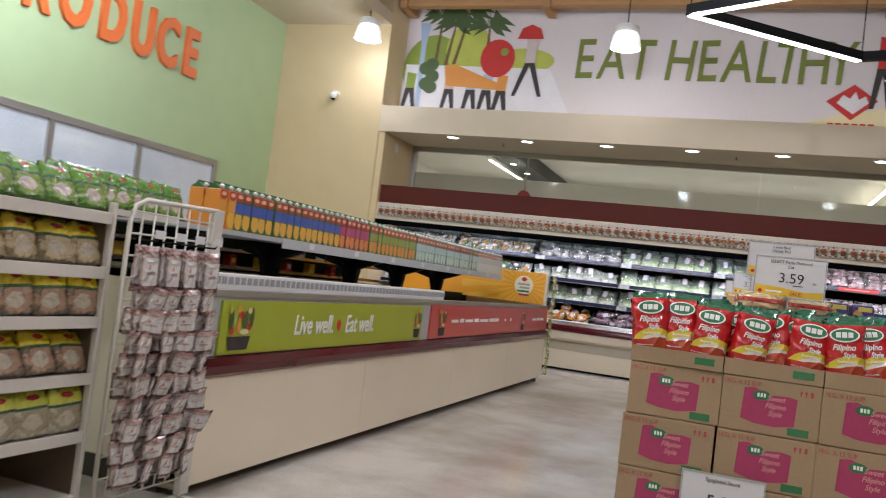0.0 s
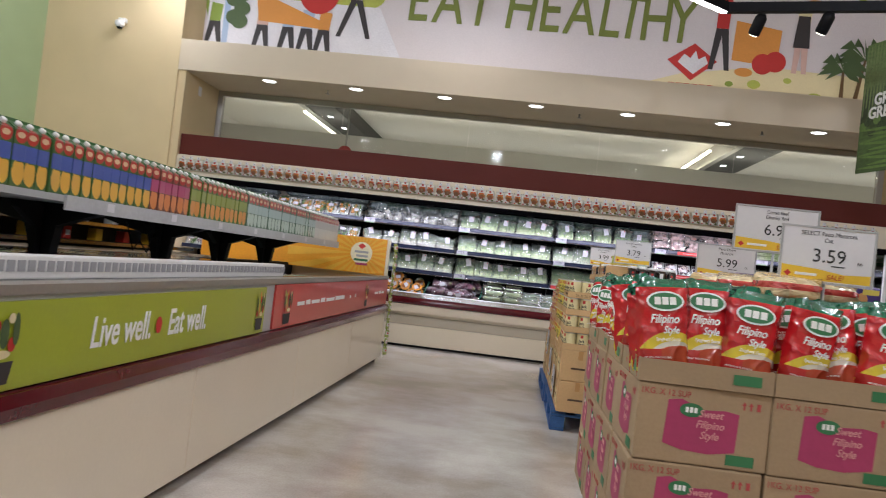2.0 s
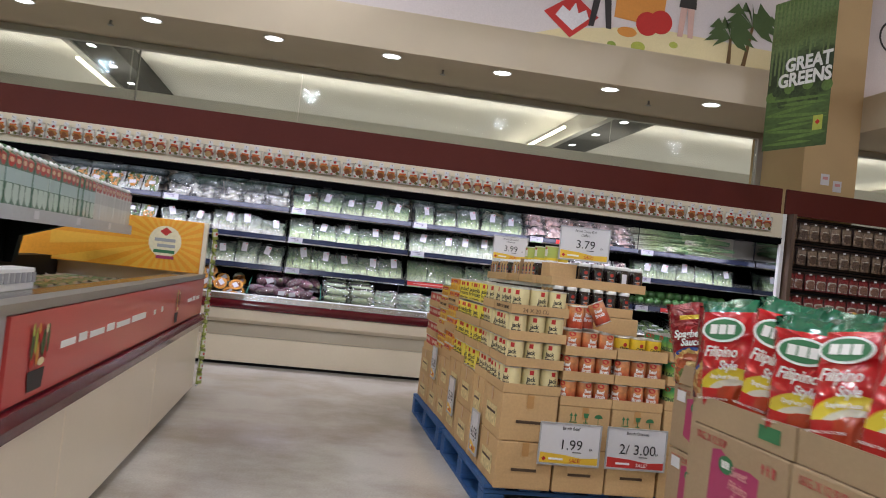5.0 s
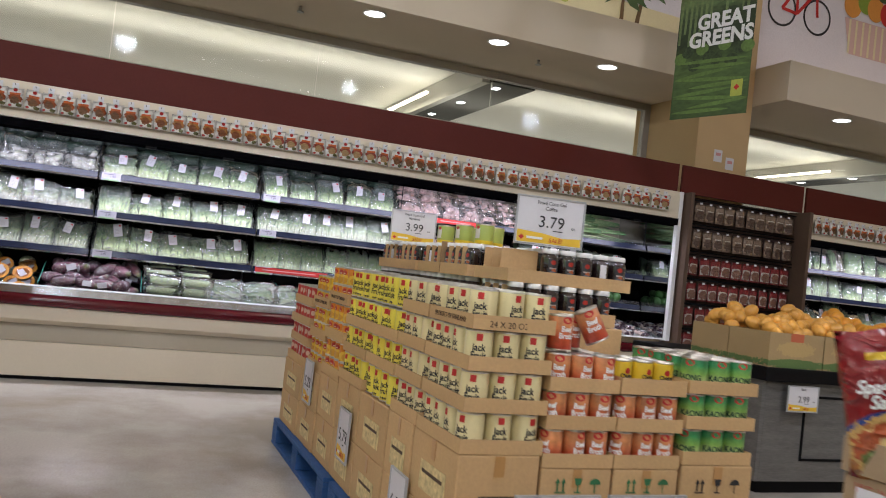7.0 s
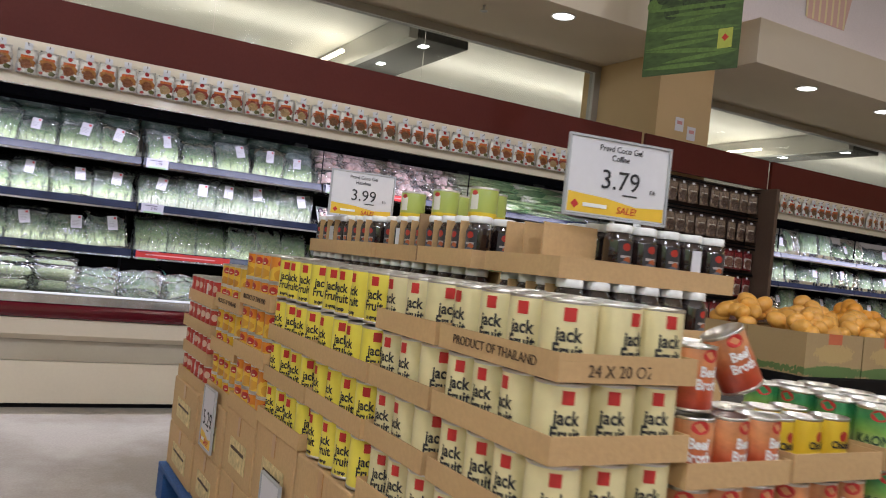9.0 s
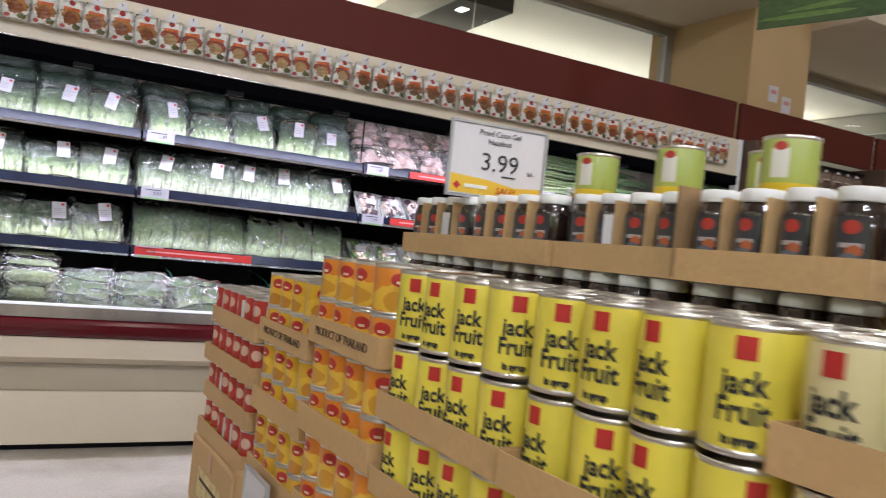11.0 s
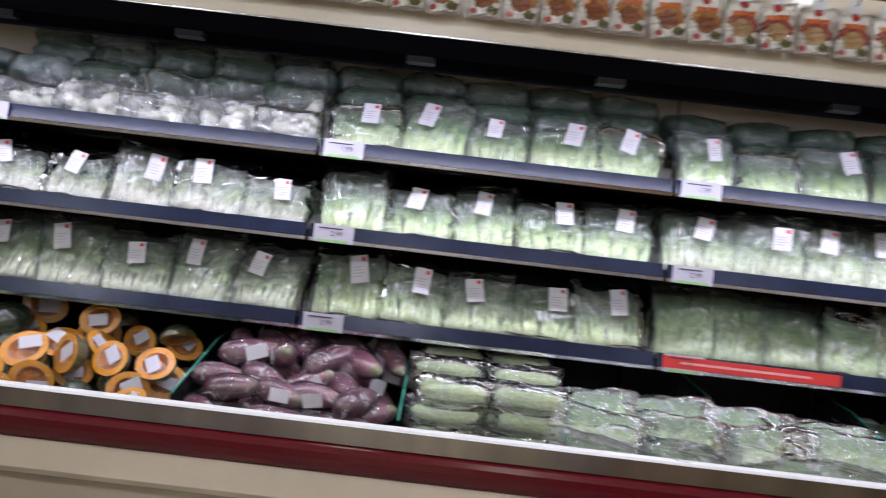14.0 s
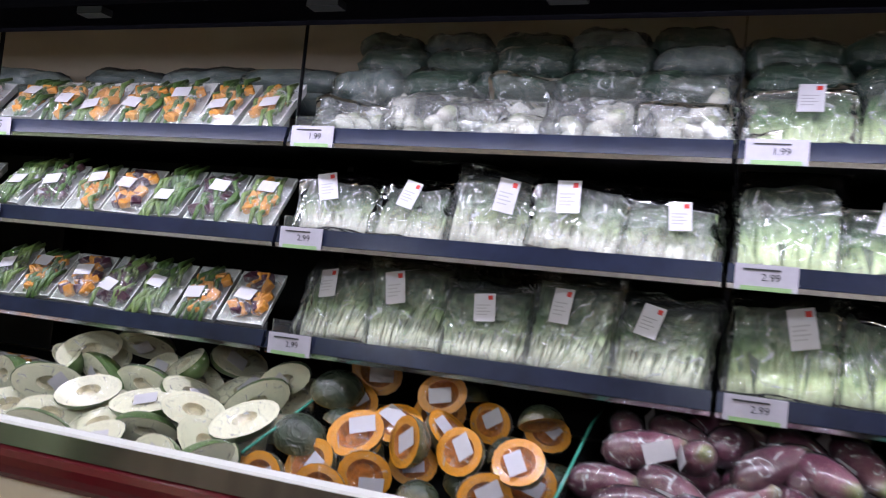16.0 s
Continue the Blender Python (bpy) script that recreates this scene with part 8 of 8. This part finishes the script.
JACK = [joined(JACK)]
KAO = [can_text("KAONG", 0.026, 0.045, 0.0445, mat("deep_green_ink", (0.015, 0.06, 0.03), 0.5, bump=0))]
BEEFT = [joined([can_text("Beef", 0.024, 0.066, 0.0388, WHITE_INK), can_text("Broth", 0.024, 0.045, 0.0388, WHITE_INK)])]
CHIT = [can_text("Chicken", 0.018, 0.045, 0.0385, BLACK_INK)]
RED_OV = bm_new()
RED_OV.faces.new([RED_OV.verts.new((math.sin(0.4 * math.cos(a * 0.3927)) * 0.0392, -math.cos(0.4 * math.cos(a * 0.3927)) * 0.0392, 0.093 + 0.011 * math.sin(a * 0.3927))) for a in range(16)])
RED_OV = mesh_of("red_oval", RED_OV, M_RED)


def can(kind, x, y, z, rz, m=None, plain=False):
    t = thing(kind + "_can", m or pose(x, y, z, 0, 0, rz), CAN_LABEL[kind], "tin can", kind + " tins")
    w, r = CANS[kind]
    wp = piece("label_wrap", w, t)
    piece("tin_rim", r, t)
    if plain:
        return t
    if kind in ("cream", "yellow"):
        piece("red_square", RED_SQ, wp)
        for me in JACK:
            piece("lettering", me, wp)
    elif kind == "kaong":
        piece("lettering", KAO[0], wp)
        piece("red_oval", RED_OV, wp, pose(0, -0.0052, 0))
    elif kind == "beef":
        for me in BEEFT:
            piece("lettering", me, wp)
        piece("red_oval", RED_OV, wp)
    elif kind == "chicken":
        piece("lettering", CHIT[0], wp)
    return t


TRAYS = {}


def can_tray(x0, y0, z, w, d, h=0.042, note=None):
    key = (round(w, 3), round(d, 3), round(h, 3))
    if key not in TRAYS:
        TRAYS[key] = mesh_of("tray", tray_bm(w, d, h, 0.003), CARD)
    t = thing("can_tray", pose(x0, y0, z, 0, 0, RNG.uniform(-0.7, 0.7)), "shallow brown cardboard tray of tins", "tray", "tin trays")
    piece("tray", TRAYS[key], t)
    if note:
        flat_text(note, 0.022, BROWN_INK, t, Matrix.Translation((-0.001, d / 2, h / 2)) @ pose(0, 0, 0, 90, 0, -90))
    return t


def can_block(kind, x0, y0, z0, nx, ny, layers, rz_w, rz_s, stack=1, h_tray=0.042, hollow=True, note=None, notray=()):
    r, h = CAN_DIM[kind]
    p = 2 * r + 0.002
    for lv in range(layers):
        z = z0 + lv * (h * stack + 0.006)
        if lv not in notray:
            can_tray(x0 - 0.004, y0 - 0.004, z, nx * p + 0.008, ny * p + 0.008, h_tray, note if lv == layers - 1 else None)
        for s in range(stack):
            for i in range(nx):
                for k in range(ny):
                    top = lv == layers - 1 and s == stack - 1
                    if hollow and not top and i > 0 and k > 0:
                        continue
                    rz = rz_s if k == 0 and i > 0 else (rz_w if i == 0 and k > 0 else (rz_w + rz_s) / 2)
                    can(kind, x0 + r + i * p, y0 + r + k * p, z + 0.0035 + s * h, rz + RNG.uniform(-22, 22), plain=i > 0 and k > 0)
    return z0 + layers * (h * stack + 0.006)


# base cartons under the tins
def base_box(x0, y0, x1, y1, z0, z1, west=True, south=False):
    t = thing("fruit_carton", pose(x0, y0, z0), "brown taped cardboard carton on the pallet", "carton", "cartons under the tins")
    w, d, h = x1 - x0, y1 - y0, z1 - z0
    part("carton", a_box((0.002, 0.002, 0), (w - 0.002, d - 0.002, h - 0.002), 0.005), CARD, t)
    if west:
        part("tape", a_box((-0.0005, d * 0.46, h * 0.7), (0.0015, d * 0.54, h - 0.004)), TAPE, t)
        part("printed_panel", a_box((-0.0008, d * 0.2, h * 0.2), (0.0012, d * 0.75, h * 0.62)), mat("pale_carton_print", (0.62, 0.50, 0.24), 0.7, scale=30, var=0.35, bump=0.1), t)
        part("print_bar", a_box((-0.0016, d * 0.26, h * 0.45), (-0.0009, d * 0.7, h * 0.5)), BROWN_INK, t)
    if south:
        part("tape", a_box((w * 0.44, -0.0005, h * 0.7), (w * 0.56, 0.0015, h - 0.004)), TAPE, t)
        part("print_bar", a_box((w * 0.28, -0.0005, h * 0.38), (w * 0.72, 0.0012, h * 0.44)), BROWN_INK, t)
    return t


def handling_icon(x, z, kind):
    """Transport marks: two arrows up, a stemmed glass, an umbrella."""
    bm = bm_new()
    if kind == 0:
        for q in (0.0, 0.02):
            box(bm, (x + q + 0.006, -0.0012, z + 0.006), (x + q + 0.011, -0.0004, z + 0.03))
            poly_patch(bm, [(x + q, z + 0.03), (x + q + 0.017, z + 0.03), (x + q + 0.0085, z + 0.045)], -0.0008)
        box(bm, (x, -0.0012, z), (x + 0.037, -0.0004, z + 0.004))
    elif kind == 1:
        poly_patch(bm, [(x + 0.006, z + 0.045), (x + 0.012, z + 0.024), (x + 0.028, z + 0.024), (x + 0.034, z + 0.045)], -0.0008)
        box(bm, (x + 0.018, -0.0012, z + 0.004), (x + 0.022, -0.0004, z + 0.024))
        box(bm, (x + 0.009, -0.0012, z), (x + 0.031, -0.0004, z + 0.004))
    else:
        poly_patch(bm, [(x + 0.02 + 0.02 * math.cos(math.pi * q / 10), z + 0.026 + 0.018 * math.sin(math.pi * q / 10)) for q in range(11)], -0.0008)
        box(bm, (x + 0.0185, -0.0012, z), (x + 0.0215, -0.0004, z + 0.026))
    return bm


for x0, y0, x1, y1, ztop, s in ((-0.385, 6.735, -0.118, 7.113, 0.57, True), (-0.385, 7.123, -0.118, 7.385, 0.57, False), (-0.385, 7.396, -0.118, 7.753, 0.57, False), (-0.385, 7.763, -0.118, 8.109, 0.57, False), (-0.385, 8.12, -0.1, 8.45, 0.54, False), (-0.39, 8.46, -0.1, 8.82, 0.52, False), (-0.395, 8.83, -0.1, 9.27, 0.50, False)):
    zm = 0.14 + (ztop - 0.14) * 0.5
    base_box(x0, y0, x1, y1, 0.14, zm, True, s)
    base_box(x0, y0, x1, y1, zm, ztop, True, s)
for x0, x1, ztop in ((-0.112, 0.135, 0.535), (0.14, 0.385, 0.535), (0.395, 0.685, 0.55)):
    for z0, z1 in ((0.14, 0.34), (0.34, ztop)):
        t = base_box(x0, 6.735, x1, 7.085, z0, z1, False, True)
    for k in range(3):
        w = x1 - x0
        part("handling_mark", handling_icon(w * (0.2 + k * 0.24), 0.12, k), (GREEN_INK if x1 < 0.5 else BLACK_INK), t)
base_box(0.4, 7.123, 0.685, 8.4, 0.14, 0.62, False, True)
base_box(0.4, 8.42, 0.685, 9.26, 0.14, 0.62, False, False)
t = base_box(-0.09, 7.123, 0.39, 8.4, 0.14, 0.94, False, True)
t = base_box(-0.09, 8.42, 0.39, 9.26, 0.14, 0.94, False, False)
flat_text("24 TINS", 0.03, BROWN_INK, t, Matrix.Translation((0.3, -0.001, 0.2)) @ FACE_S)

W_, S_ = -72, -8
can_block("cream", -0.38, 6.741, 0.57, 3, 4, 4, W_, S_, note="PRODUCT OF THAILAND")
for lv in range(4):
    flat_text("24 X 20 OZ.", 0.026, BROWN_INK, can_tray(-0.384, 6.735, 0.5705 + lv * 0.119, 0.2, 0.0035, 0.03), Matrix.Translation((0.12, -0.001, 0.016)) @ FACE_S) if lv == 3 else None
can_block("cream", -0.375, 7.118, 0.57, 3, 3, 4, W_, S_)
can_block("yellow", -0.38, 7.391, 0.57, 3, 4, 2, W_, S_, notray=(0,))
can_block("yellow", -0.38, 7.391, 0.808, 3, 4, 2, W_, S_, notray=(1,))
can_block("yellow", -0.38, 7.758, 0.57, 3, 4, 2, W_, S_)
can_block("yellow", -0.38, 7.758, 0.808, 3, 4, 2, W_, S_, notray=(1,))
can_block("orange", -0.38, 8.12, 0.54, 3, 4, 3, W_, S_, stack=2, h_tray=0.05, note="PRODUCT OF THAILAND")
can_block("gold", -0.375, 8.46, 0.52, 3, 4, 3, W_, S_, stack=2, h_tray=0.05, note="PRODUCT OF THAILAND")
can_block("red", -0.375, 8.83, 0.50, 3, 6, 4, W_, S_, h_tray=0.045)
can_block("beef", -0.108, 6.741, 0.535, 3, 4, 3, W_, S_)
can_block("beef", 0.142, 6.741, 0.535, 3, 4, 2, W_, S_)
can_tray(0.138, 6.735, 0.765, 0.245, 0.325, 0.05)
for i in range(3):
    for k in range(2):
        can("chicken", 0.185 + i * 0.08, 6.825 + k * 0.09, 0.769, S_ + RNG.uniform(-20, 20))
can_block("kaong", 0.4, 6.741, 0.55, 3, 4, 3, W_, S_, note="PRODUCT OF THAILAND")
# loose tins on the broth
for i, y in enumerate((6.795, 6.885)):
    can("beef", -0.065 + i * 0.085, y, 0.880, S_ + 10)
can("beef", 0, 0, 0, 0, pose(0.085, 6.815, 0.915, 0, -28, -20))

# jars in cut trays on top
JAR = bm_new()
lathe(JAR, [(0.030, 0.0), (0.033, 0.004), (0.033, 0.09), (0.03, 0.1), (0.026, 0.106), (0.026, 0.108)], 18)
JAR = mesh_of("jar_glass", JAR, mat("dark_jelly_jar", (0.018, 0.010, 0.009), 0.08, var=0.3, bump=0.02, coat=1.0))
JLID = mesh_of("lid", lathe(bm_new(), [(0.028, 0.108), (0.029, 0.11), (0.029, 0.124), (0.026, 0.126)], 18), WHITE_PLASTIC)
JLAB = bm_new()
for k in range(6):
    a0, a1 = -0.6 + k * 0.2, -0.4 + k * 0.2
    JLAB.faces.new([JLAB.verts.new((math.sin(a) * 0.0336, -math.cos(a) * 0.0336, z)) for a, z in ((a0, 0.02), (a1, 0.02), (a1, 0.09), (a0, 0.09))])
JLAB = mesh_of("jar_label", JLAB, printed("jar_label", (0.03, 0.03, 0.035), [("oval", 0.5, 0.82, 0.26, 0.12, (0.42, 0.03, 0.02)), ("box", 0.5, 0.52, 0.34, 0.04, (0.40, 0.36, 0.34)), ("food", 0.6, 0.42, 0.22, 0.1, (0.42, 0.10, 0.03)), ("food", 0.5, 0.2, 0.4, 0.18, (0.12, 0.13, 0.16))], 0.3, 0.4, 0.02))
JWHITE = mesh_of("jar_label", a_box((-0.012, -0.0348, 0.03), (0.012, -0.0336, 0.09)), PAPER)


def jar(x, y, z, rz):
    t = thing("jelly_jar", pose(x, y, z, 0, 0, rz), "dark glass jar of coconut jelly with white lid", "jar", "jelly jars")
    piece("jar_glass", JAR, t)
    piece("lid", JLID, t)
    piece("jar_label", JLAB if RNG.random() < 0.8 else JWHITE, t)


def jar_tray(x0, y0, z, nx, ny, rz_w, rz_s, tall_back=False, strips=True, first=0):
    p = 0.071
    w, d = nx * p + 0.008, ny * p + 0.008
    can_tray(x0, y0, z, w, d, 0.045)
    for i in range(nx):
        for k in range(ny):
            if (i > 2 and k > 2) or i < first:
                continue
            rz = rz_s if k == 0 and i > 0 else rz_w
            jar(x0 + 0.004 + p * (i + 0.5), y0 + 0.004 + p * (k + 0.5), z + 0.0035, rz + RNG.uniform(-18, 18))
    for k in range(1, ny if strips else 1):
        dv = thing("card_divider", pose(x0, y0 + 0.004 + k * p, z + 0.004), "brown cardboard strip between two jars", "card", "jar dividers")
        part("strip", a_box((0.004, -0.0012, 0.0), (0.15 if first else 0.075, 0.0012, 0.112)), CARD, dv)
    if tall_back:
        t = thing("card_divider", pose(x0, y0, z + 0.004), "brown cardboard sleeve standing between the jars", "card")
        part("flap", a_box((0.0, d + 0.001, 0.0), (w, d + 0.005, 0.13)), CARD_DARK, t)


# lower tier at the front, then the upper tier running back
jar_tray(-0.08, 7.134, 0.942, 6, 4, W_, S_)
ris = thing("card_riser", pose(0.0, 7.48, 0.942), "plain brown cardboard layer under the jar trays", "carton")
part("carton", a_box((0.0, 0.0, 0.0), (0.39, 1.22, 0.125), 0.003), CARD, ris)
for k in range(4):
    jar_tray(-0.085, 7.5 + k * 0.3, 0.942, 1, 4, W_, S_, strips=False)
jar_tray(-0.085, 7.155, 1.072, 7, 4, W_, S_, first=2)
for k in range(4):
    jar_tray(-0.09 + 0.012 * (k % 2), 7.5 + k * 0.3, 1.072, 5, 4, W_, S_, k == 0)
for i in range(5):
    can("lime", 0.08 + (i % 2) * 0.1, 7.75 + i * 0.11, 1.206, W_)
lr = thing("card_riser", pose(-0.02, 7.6, 1.2005), "flat brown card sheet on the jars", "card")
part("sheet", a_box((0, 0, 0), (0.3, 0.8, 0.004)), CARD, lr)
# price papers hung on the cartons
for yy, zz, p, rz in ((8.62, 0.36, "5.29", -90), (7.88, 0.26, "5.79", -90), (7.16, 0.2, "6.59", -90)):
    price_sign(-0.402, yy, zz, 0.15, 0.2, p, ("", ""), rz)
price_sign(-0.05, 6.725, 0.27, 0.28, 0.18, "1.99", ("Broth Beef",), 0)
price_sign(0.27, 6.725, 0.27, 0.28, 0.18, "2/ 3.00", ("Broth Chicken",), 0, "red")
price_sign(0.02, 3.37, 0.2, 0.3, 0.2, "5.99", ("Spaghetti Sauce",), 0)

# ---- orange table ----
tb = thing("produce_table", pose(2.12, 8.2, 0), "black produce display table with grey panelled front", "table")
part("top", a_box((0.0, 0.0, 0.66), (2.4, 1.3, 0.74), 0.008), BLACK, tb)
GREYWOOD = mat("grey_wood_panel", (0.125, 0.12, 0.11), 0.6, scale=4, var=0.3, bump=0.3, bscale=30, stretch=(1, 1, 8))
part("front_panel", a_box((0.06, 0.05, 0.08), (2.34, 0.08, 0.658)), GREYWOOD, tb)
part("side_panel", a_box((0.03, 0.05, 0.08), (0.058, 1.25, 0.658)), GREYWOOD, tb)
part("plinth", a_box((0.1, 0.1, 0.0), (2.3, 1.2, 0.079)), BLACK, tb)
bm = bm_new()
for a, b, c, d in ((0.35, 0.2, 0.95, 0.215), (0.35, 0.57, 0.95, 0.585), (0.35, 0.215, 0.365, 0.57), (0.935, 0.215, 0.95, 0.57)):
    box(bm, (a, 0.044, b), (c, 0.05, d))
part("panel_moulding", bm, BLACK, tb)
CRATE = printed("fruit_crate_print", (0.36, 0.25, 0.12), [("food", 0.5, 0.12, 0.6, 0.14, (0.10, 0.17, 0.05)), ("food", 0.5, 0.55, 0.34, 0.22, (0.44, 0.31, 0.13)), ("box", 0.5, 0.88, 0.12, 0.12, (0.50, 0.12, 0.05))], 0.7, 0.0, 0.2, 60)
ORNGS = mat("orange_peel", (0.70, 0.30, 0.03), 0.4, var=0.1, bump=0.3, bscale=220, coat=0.15, rand=0.12)
PALEO = mat("yellow_mango_skin", (0.72, 0.36, 0.07), 0.4, var=0.1, bump=0.15, coat=0.15, rand=0.12)
bm = bm_new()
bmesh.ops.create_uvsphere(bm, u_segments=16, v_segments=10, radius=0.041)
for f in bm.faces:
    f.smooth = True
ORANGE_ME = mesh_of("fruit_skin", bm, ORNGS)
bm = bm_new()
bmesh.ops.create_uvsphere(bm, u_segments=16, v_segments=10, radius=0.038, matrix=Matrix.Diagonal((1.25, 0.95, 0.9, 1)))
for f in bm.faces:
    f.smooth = True
MANGOY_ME = mesh_of("fruit_skin", bm, PALEO)
CR_W, CR_D, CR_H = 0.42, 0.34, 0.2
CRATE_ME = mesh_of("crate_wall", tray_bm(CR_W - 0.01, CR_D - 0.01, CR_H, 0.008, 0.02), CRATE)
for c in range(4):
    for r_ in range(2):
        if r_ == 1 and c == 3:
            continue
        x0, y0, z0 = 2.14 + c * CR_W, 8.22 + r_ * CR_D, 0.74
        t = thing("fruit_crate", pose(x0, y0, z0), "printed cardboard fruit crate on the black table", "crate", "fruit crates")
        piece("crate_wall", CRATE_ME, t)
        part("fill_card", a_box((0.012, 0.012, 0.01), (CR_W - 0.024, CR_D - 0.024, 0.145)), CARD_DARK, t)
        for q in range(34):
            u, v = RNG.uniform(0.05, CR_W - 0.06), RNG.uniform(0.05, CR_D - 0.06)
            dome = (1 - ((u - CR_W / 2) / CR_W * 2) ** 2) * (1 - ((v - CR_D / 2) / CR_D * 2) ** 2)
            pale = c < 2
            o = tagged(new("mango" if pale else "orange", MANGOY_ME if pale else ORANGE_ME), "ripe yellow-orange mango heaped in a crate" if pale else "orange in a heap on the crate", "fruit", "heaped fruit")
            o.matrix_basis = pose(x0 + u, y0 + v, z0 + 0.185 + (0.03 + 0.06 * r_) * dome + RNG.uniform(-0.02, 0.07) * dome, RNG.uniform(-40, 40), RNG.uniform(-40, 40), RNG.uniform(0, 180)) @ Matrix.Scale(RNG.uniform(0.92, 1.18), 4)
price_sign(2.4, 8.19, 0.5, 0.22, 0.14, "2.99", ("Mango",), 0)
price_sign(3.1, 8.19, 0.5, 0.22, 0.14, "3.99", ("Orange",), 0)
